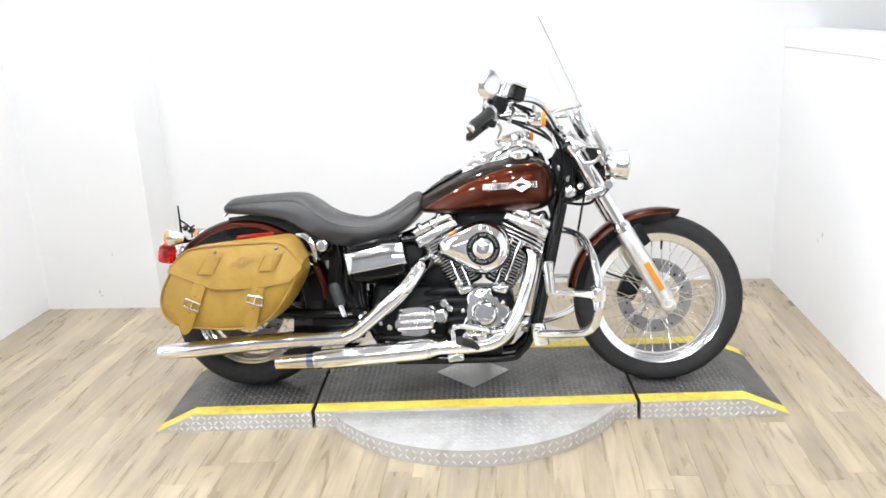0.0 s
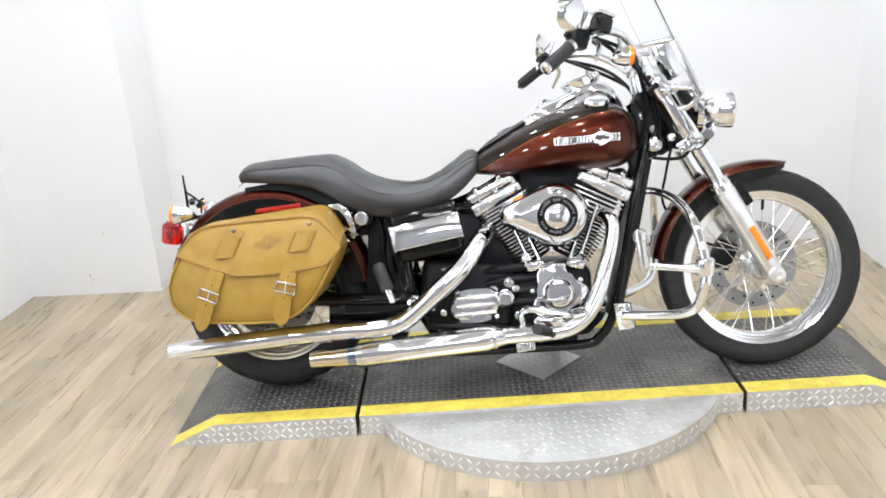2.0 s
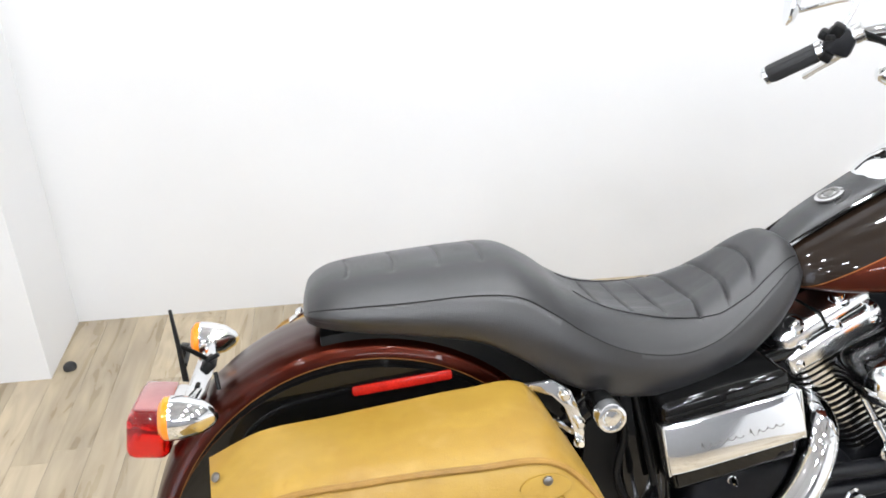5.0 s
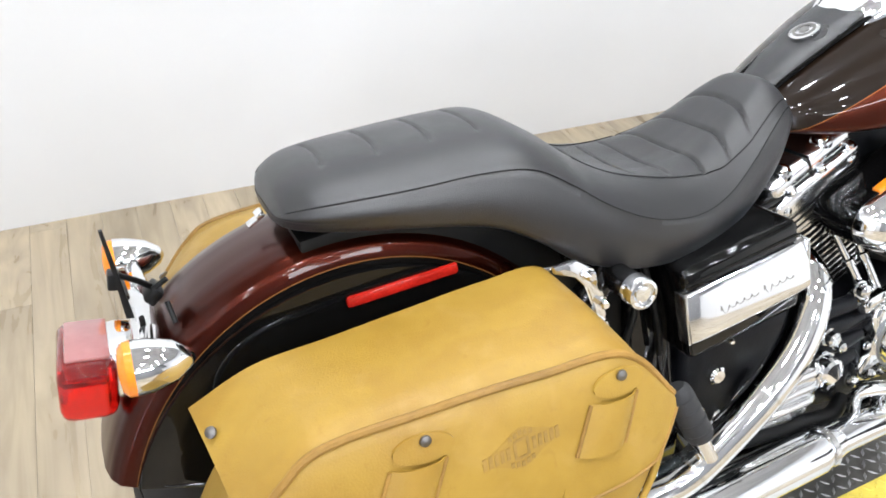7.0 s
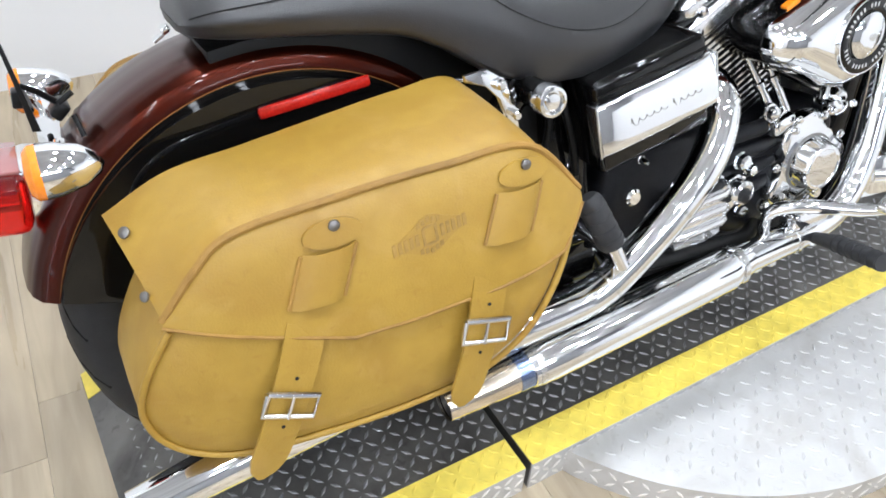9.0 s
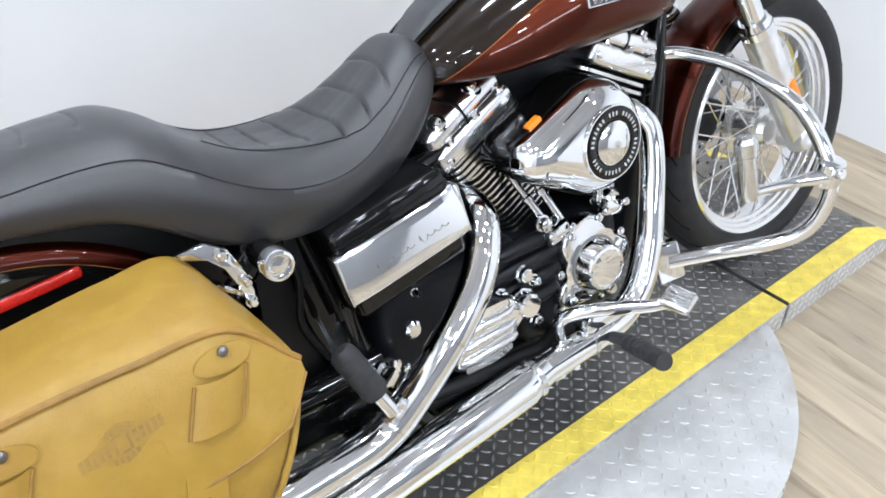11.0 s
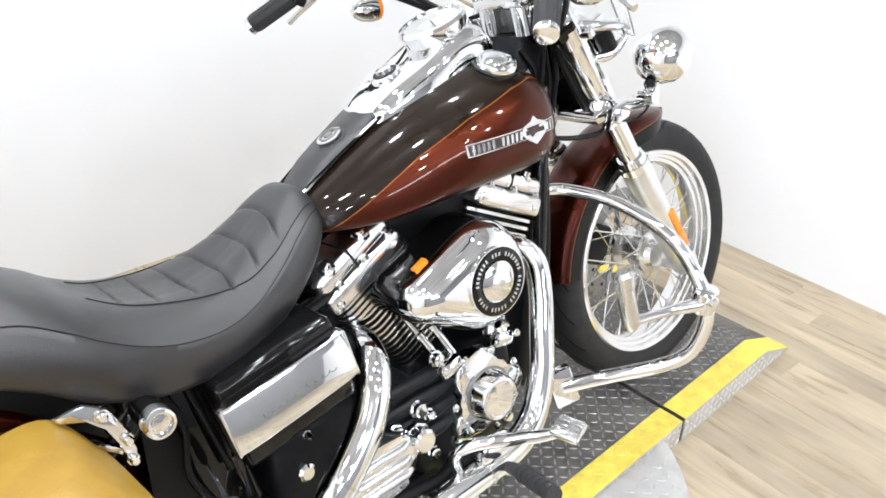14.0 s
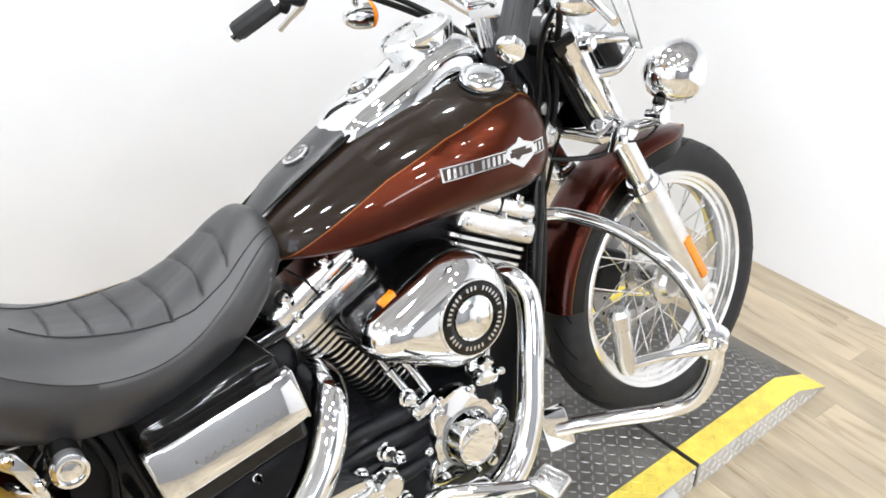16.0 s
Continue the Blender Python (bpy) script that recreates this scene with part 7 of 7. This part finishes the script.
            rows.append([(x + nx * hw_ * v, Y(face_y(z + nz * hw_ * v, x) - proud(q)), z + nz * hw_ * v) for v in (-1, -0.5, 0, 0.5, 1)])
        bm = B()
        vv = [[bm.verts.new(p) for p in r] for r in rows]
        for A, C in zip(vv, vv[1:]):
            for j in range(4):
                bm.faces.new((A[j], A[j + 1], C[j + 1], C[j]))
        bmesh.ops.recalc_face_normals(bm, faces=bm.faces)
        bmesh.ops.solidify(bm, geom=list(bm.faces), thickness=0.0035)
        st = part("strap", bm, LEATHER, t, "tan leather strap")
        # buckle frame with a tongue
        def Q(a, b, out=0.005):
            x, z = bx + nx * a + tx * b, bz + nz * a + tz * b
            return (x, Y(face_y(z, x) - proud(ln + b) - out), z)
        fr = [Q(-0.029, -0.015), Q(0.029, -0.015), Q(0.029, 0.013), Q(-0.029, 0.013), Q(-0.029, -0.015)]
        bk = part("buckle", tube(B(), fr, 0.0037, n=8, smooth=False), POLISHED, st, "silver roller buckle")
        part("buckle_pin", tube(B(), [Q(0, -0.014, 0.006), Q(0, 0.015, 0.007)], 0.0022, n=8, smooth=False), POLISHED, st)
        for b_ in (-0.034, 0.03):
            part("strap_hole", lathe(B(), [(0, 0.0022), (0.001, 0.0022)], Q(0, b_, 0.0022), (0, Y(-1), 0), n=10), STITCH, st)
    # embossed shield on the flap, a shape with no lettering
    ex, ez = 0.112, 0.540
    bars = [(-0.043 + 0.0068 * k, 0.0, 0.0042, 0.013) for k in range(5)] + [(0.015 + 0.0068 * k, 0.0, 0.0042, 0.013) for k in range(5)]
    bars += [(-0.012 + 0.006 * k, e * (0.017 - 0.0014 * abs(k - 2)), 0.0040, 0.0055) for e in (-1, 1) for k in range(5)]
    bars += [(-0.0075, 0.0, 0.003, 0.020), (0.0075, 0.0, 0.003, 0.020), (0.0, 0.0095, 0.012, 0.003), (0.0, -0.0095, 0.012, 0.003)]
    bm = B()
    rub = []
    for k in range(32):
        a = 2 * math.pi * k / 32
        rub.append((0.046 * math.cos(a), (0.011 + 0.011 * math.exp(-(math.cos(a) / 0.42) ** 2)) * math.sin(a)))
    lo_ = [bm.verts.new((ex + p, Y(face_y(ez + q + 0.16 * p, ex + p) - 0.0071), ez + q + 0.16 * p)) for p, q in rub]
    hi_ = [bm.verts.new((ex + p, Y(face_y(ez + q + 0.16 * p, ex + p) - 0.0075), ez + q + 0.16 * p)) for p, q in rub]
    bm.faces.new(hi_)
    for k in range(32):
        bm.faces.new((lo_[k], lo_[(k + 1) % 32], hi_[(k + 1) % 32], hi_[k]))
    part("rubbed_patch", bm, LEATHER_RUB, flap, "slightly darkened leather round the embossing")
    for a, b, w, h in bars:
        bm = B()
        quad = [(a - w / 2, b - h / 2), (a + w / 2, b - h / 2), (a + w / 2, b + h / 2), (a - w / 2, b + h / 2)]
        lo_ = [bm.verts.new((ex + p, Y(face_y(ez + q + 0.16 * p, ex + p) - 0.0074), ez + q + 0.16 * p)) for p, q in quad]
        hi_ = [bm.verts.new((ex + p, Y(face_y(ez + q + 0.16 * p, ex + p) - 0.0081), ez + q + 0.16 * p)) for p, q in quad]
        bm.faces.new(hi_)
        for k in range(4):
            bm.faces.new((lo_[k], lo_[(k + 1) % 4], hi_[(k + 1) % 4], hi_[k]))
        part("embossed_mark", bm, LEATHER_MARK, flap)
    for x, z in ((-0.184, 0.553),):
        part("rivet", lathe(B(), [(0, 0.007), (0.002, 0.0065), (0.0035, 0.003), (0.004, 0.001)], (x + 0.004, Y(-0.214 + 0.0), z + 0.012), (-0.5, Y(-0.6), 0.6), n=16), RIVET, flap)
    part("rivet", lathe(B(), [(0, 0.006), (0.002, 0.0055), (0.0035, 0.003), (0.004, 0.001)], (-0.1815, Y(-0.294), 0.5285), (-0.7, Y(-0.5), 0.5), n=16), RIVET, flap)
    return tagged(t, "tan leather saddlebag with two buckled straps, slung beside the rear wheel", "saddlebag", group="saddlebags")


saddlebag(1)
saddlebag(-1)

# ------------------------------------------------------------------ floor planks
floor = slab("floor", LEFT - 0.1, RIGHT + 1.0, FRONT - 0.1, BACK + 0.1, -0.12, -0.004, WALL, "pale grey-brown wood-look vinyl plank floor", "floor")
floor.data.materials.clear()
floor.data.materials.append(SUBFLOOR)
PW, PL = 0.094, 1.22
bm = B()
block(bm, (PW - 0.0005, PL - 0.0005, 0.004), (0, 0, -0.002), bevel=0.0003, seg=1)
plank_mesh = finish(bm, "plank", PLANK)
rng = random.Random(4)
nx = int((RIGHT - LEFT) / PW) + 1
for i in range(nx):
    off = rng.random() * PL
    y = FRONT - off
    x = LEFT + (i + 0.5) * PW
    while y < BACK + 0.05:
        lo_y, hi_y = max(y, FRONT - 0.05), min(y + PL, BACK + 0.05)
        if hi_y - lo_y > 0.01 and x - PW / 2 < RIGHT + 0.02:
            p = new("plank", plank_mesh)
            p.parent = floor
            p.location = (x, (lo_y + hi_y) / 2, 0.0)
            p.scale.y = (hi_y - lo_y) / PL
        y += PL

# scuffs on the walls and a small stop on the floor
def blotch(n, rx, rz, seed):
    r_ = random.Random(seed)
    return [(math.cos(2 * math.pi * k / n) * rx * r_.uniform(0.6, 1.1), math.sin(2 * math.pi * k / n) * rz * r_.uniform(0.6, 1.1)) for k in range(n)]


SCUFF = mat("grey_scuff", (0.56, 0.55, 0.54), rough=0.7, vary=0.3, scale=90)
for x, z, rx, rz, sd in ((-2.128, 0.098, 0.006, 0.012, 1), (-2.118, 0.075, 0.008, 0.006, 2), (-2.02, 0.31, 0.004, 0.010, 3)):
    part("scuff_mark", plate(B(), [(x + a, z + b) for a, b in blotch(11, rx, rz, sd)], BACK_LEFT - 0.0012, BACK_LEFT - 0.0002), SCUFF, jog)
for y, z, rx, rz, sd in ((0.752, 0.401, 0.012, 0.010, 4), (0.70, 0.44, 0.005, 0.012, 5)):
    bm = B()
    o_ = blotch(11, rx, rz, sd)
    f_ = bm.faces.new([bm.verts.new((RIGHT - 0.0012, y + a, z + b)) for a, b in o_])
    g_ = bmesh.ops.extrude_face_region(bm, geom=[f_])
    bmesh.ops.translate(bm, vec=(0.001, 0, 0), verts=[v for v in g_["geom"] if isinstance(v, bmesh.types.BMVert)])
    part("scuff_mark", bm, SCUFF, half_wall)
stop = new("door_stop", finish(lathe(B(), [(0.0005, 0.019), (0.010, 0.019), (0.018, 0.013), (0.021, 0.001)], (0, 0, 0), (0, 0, 1), 20), "door_stop", RUBBER))
stop.matrix_basis = ROOM @ Matrix.Translation((-1.742, 1.14, 0.0))
tagged(stop, "small dark rubber stop on the floor beside the wall", "door stop")
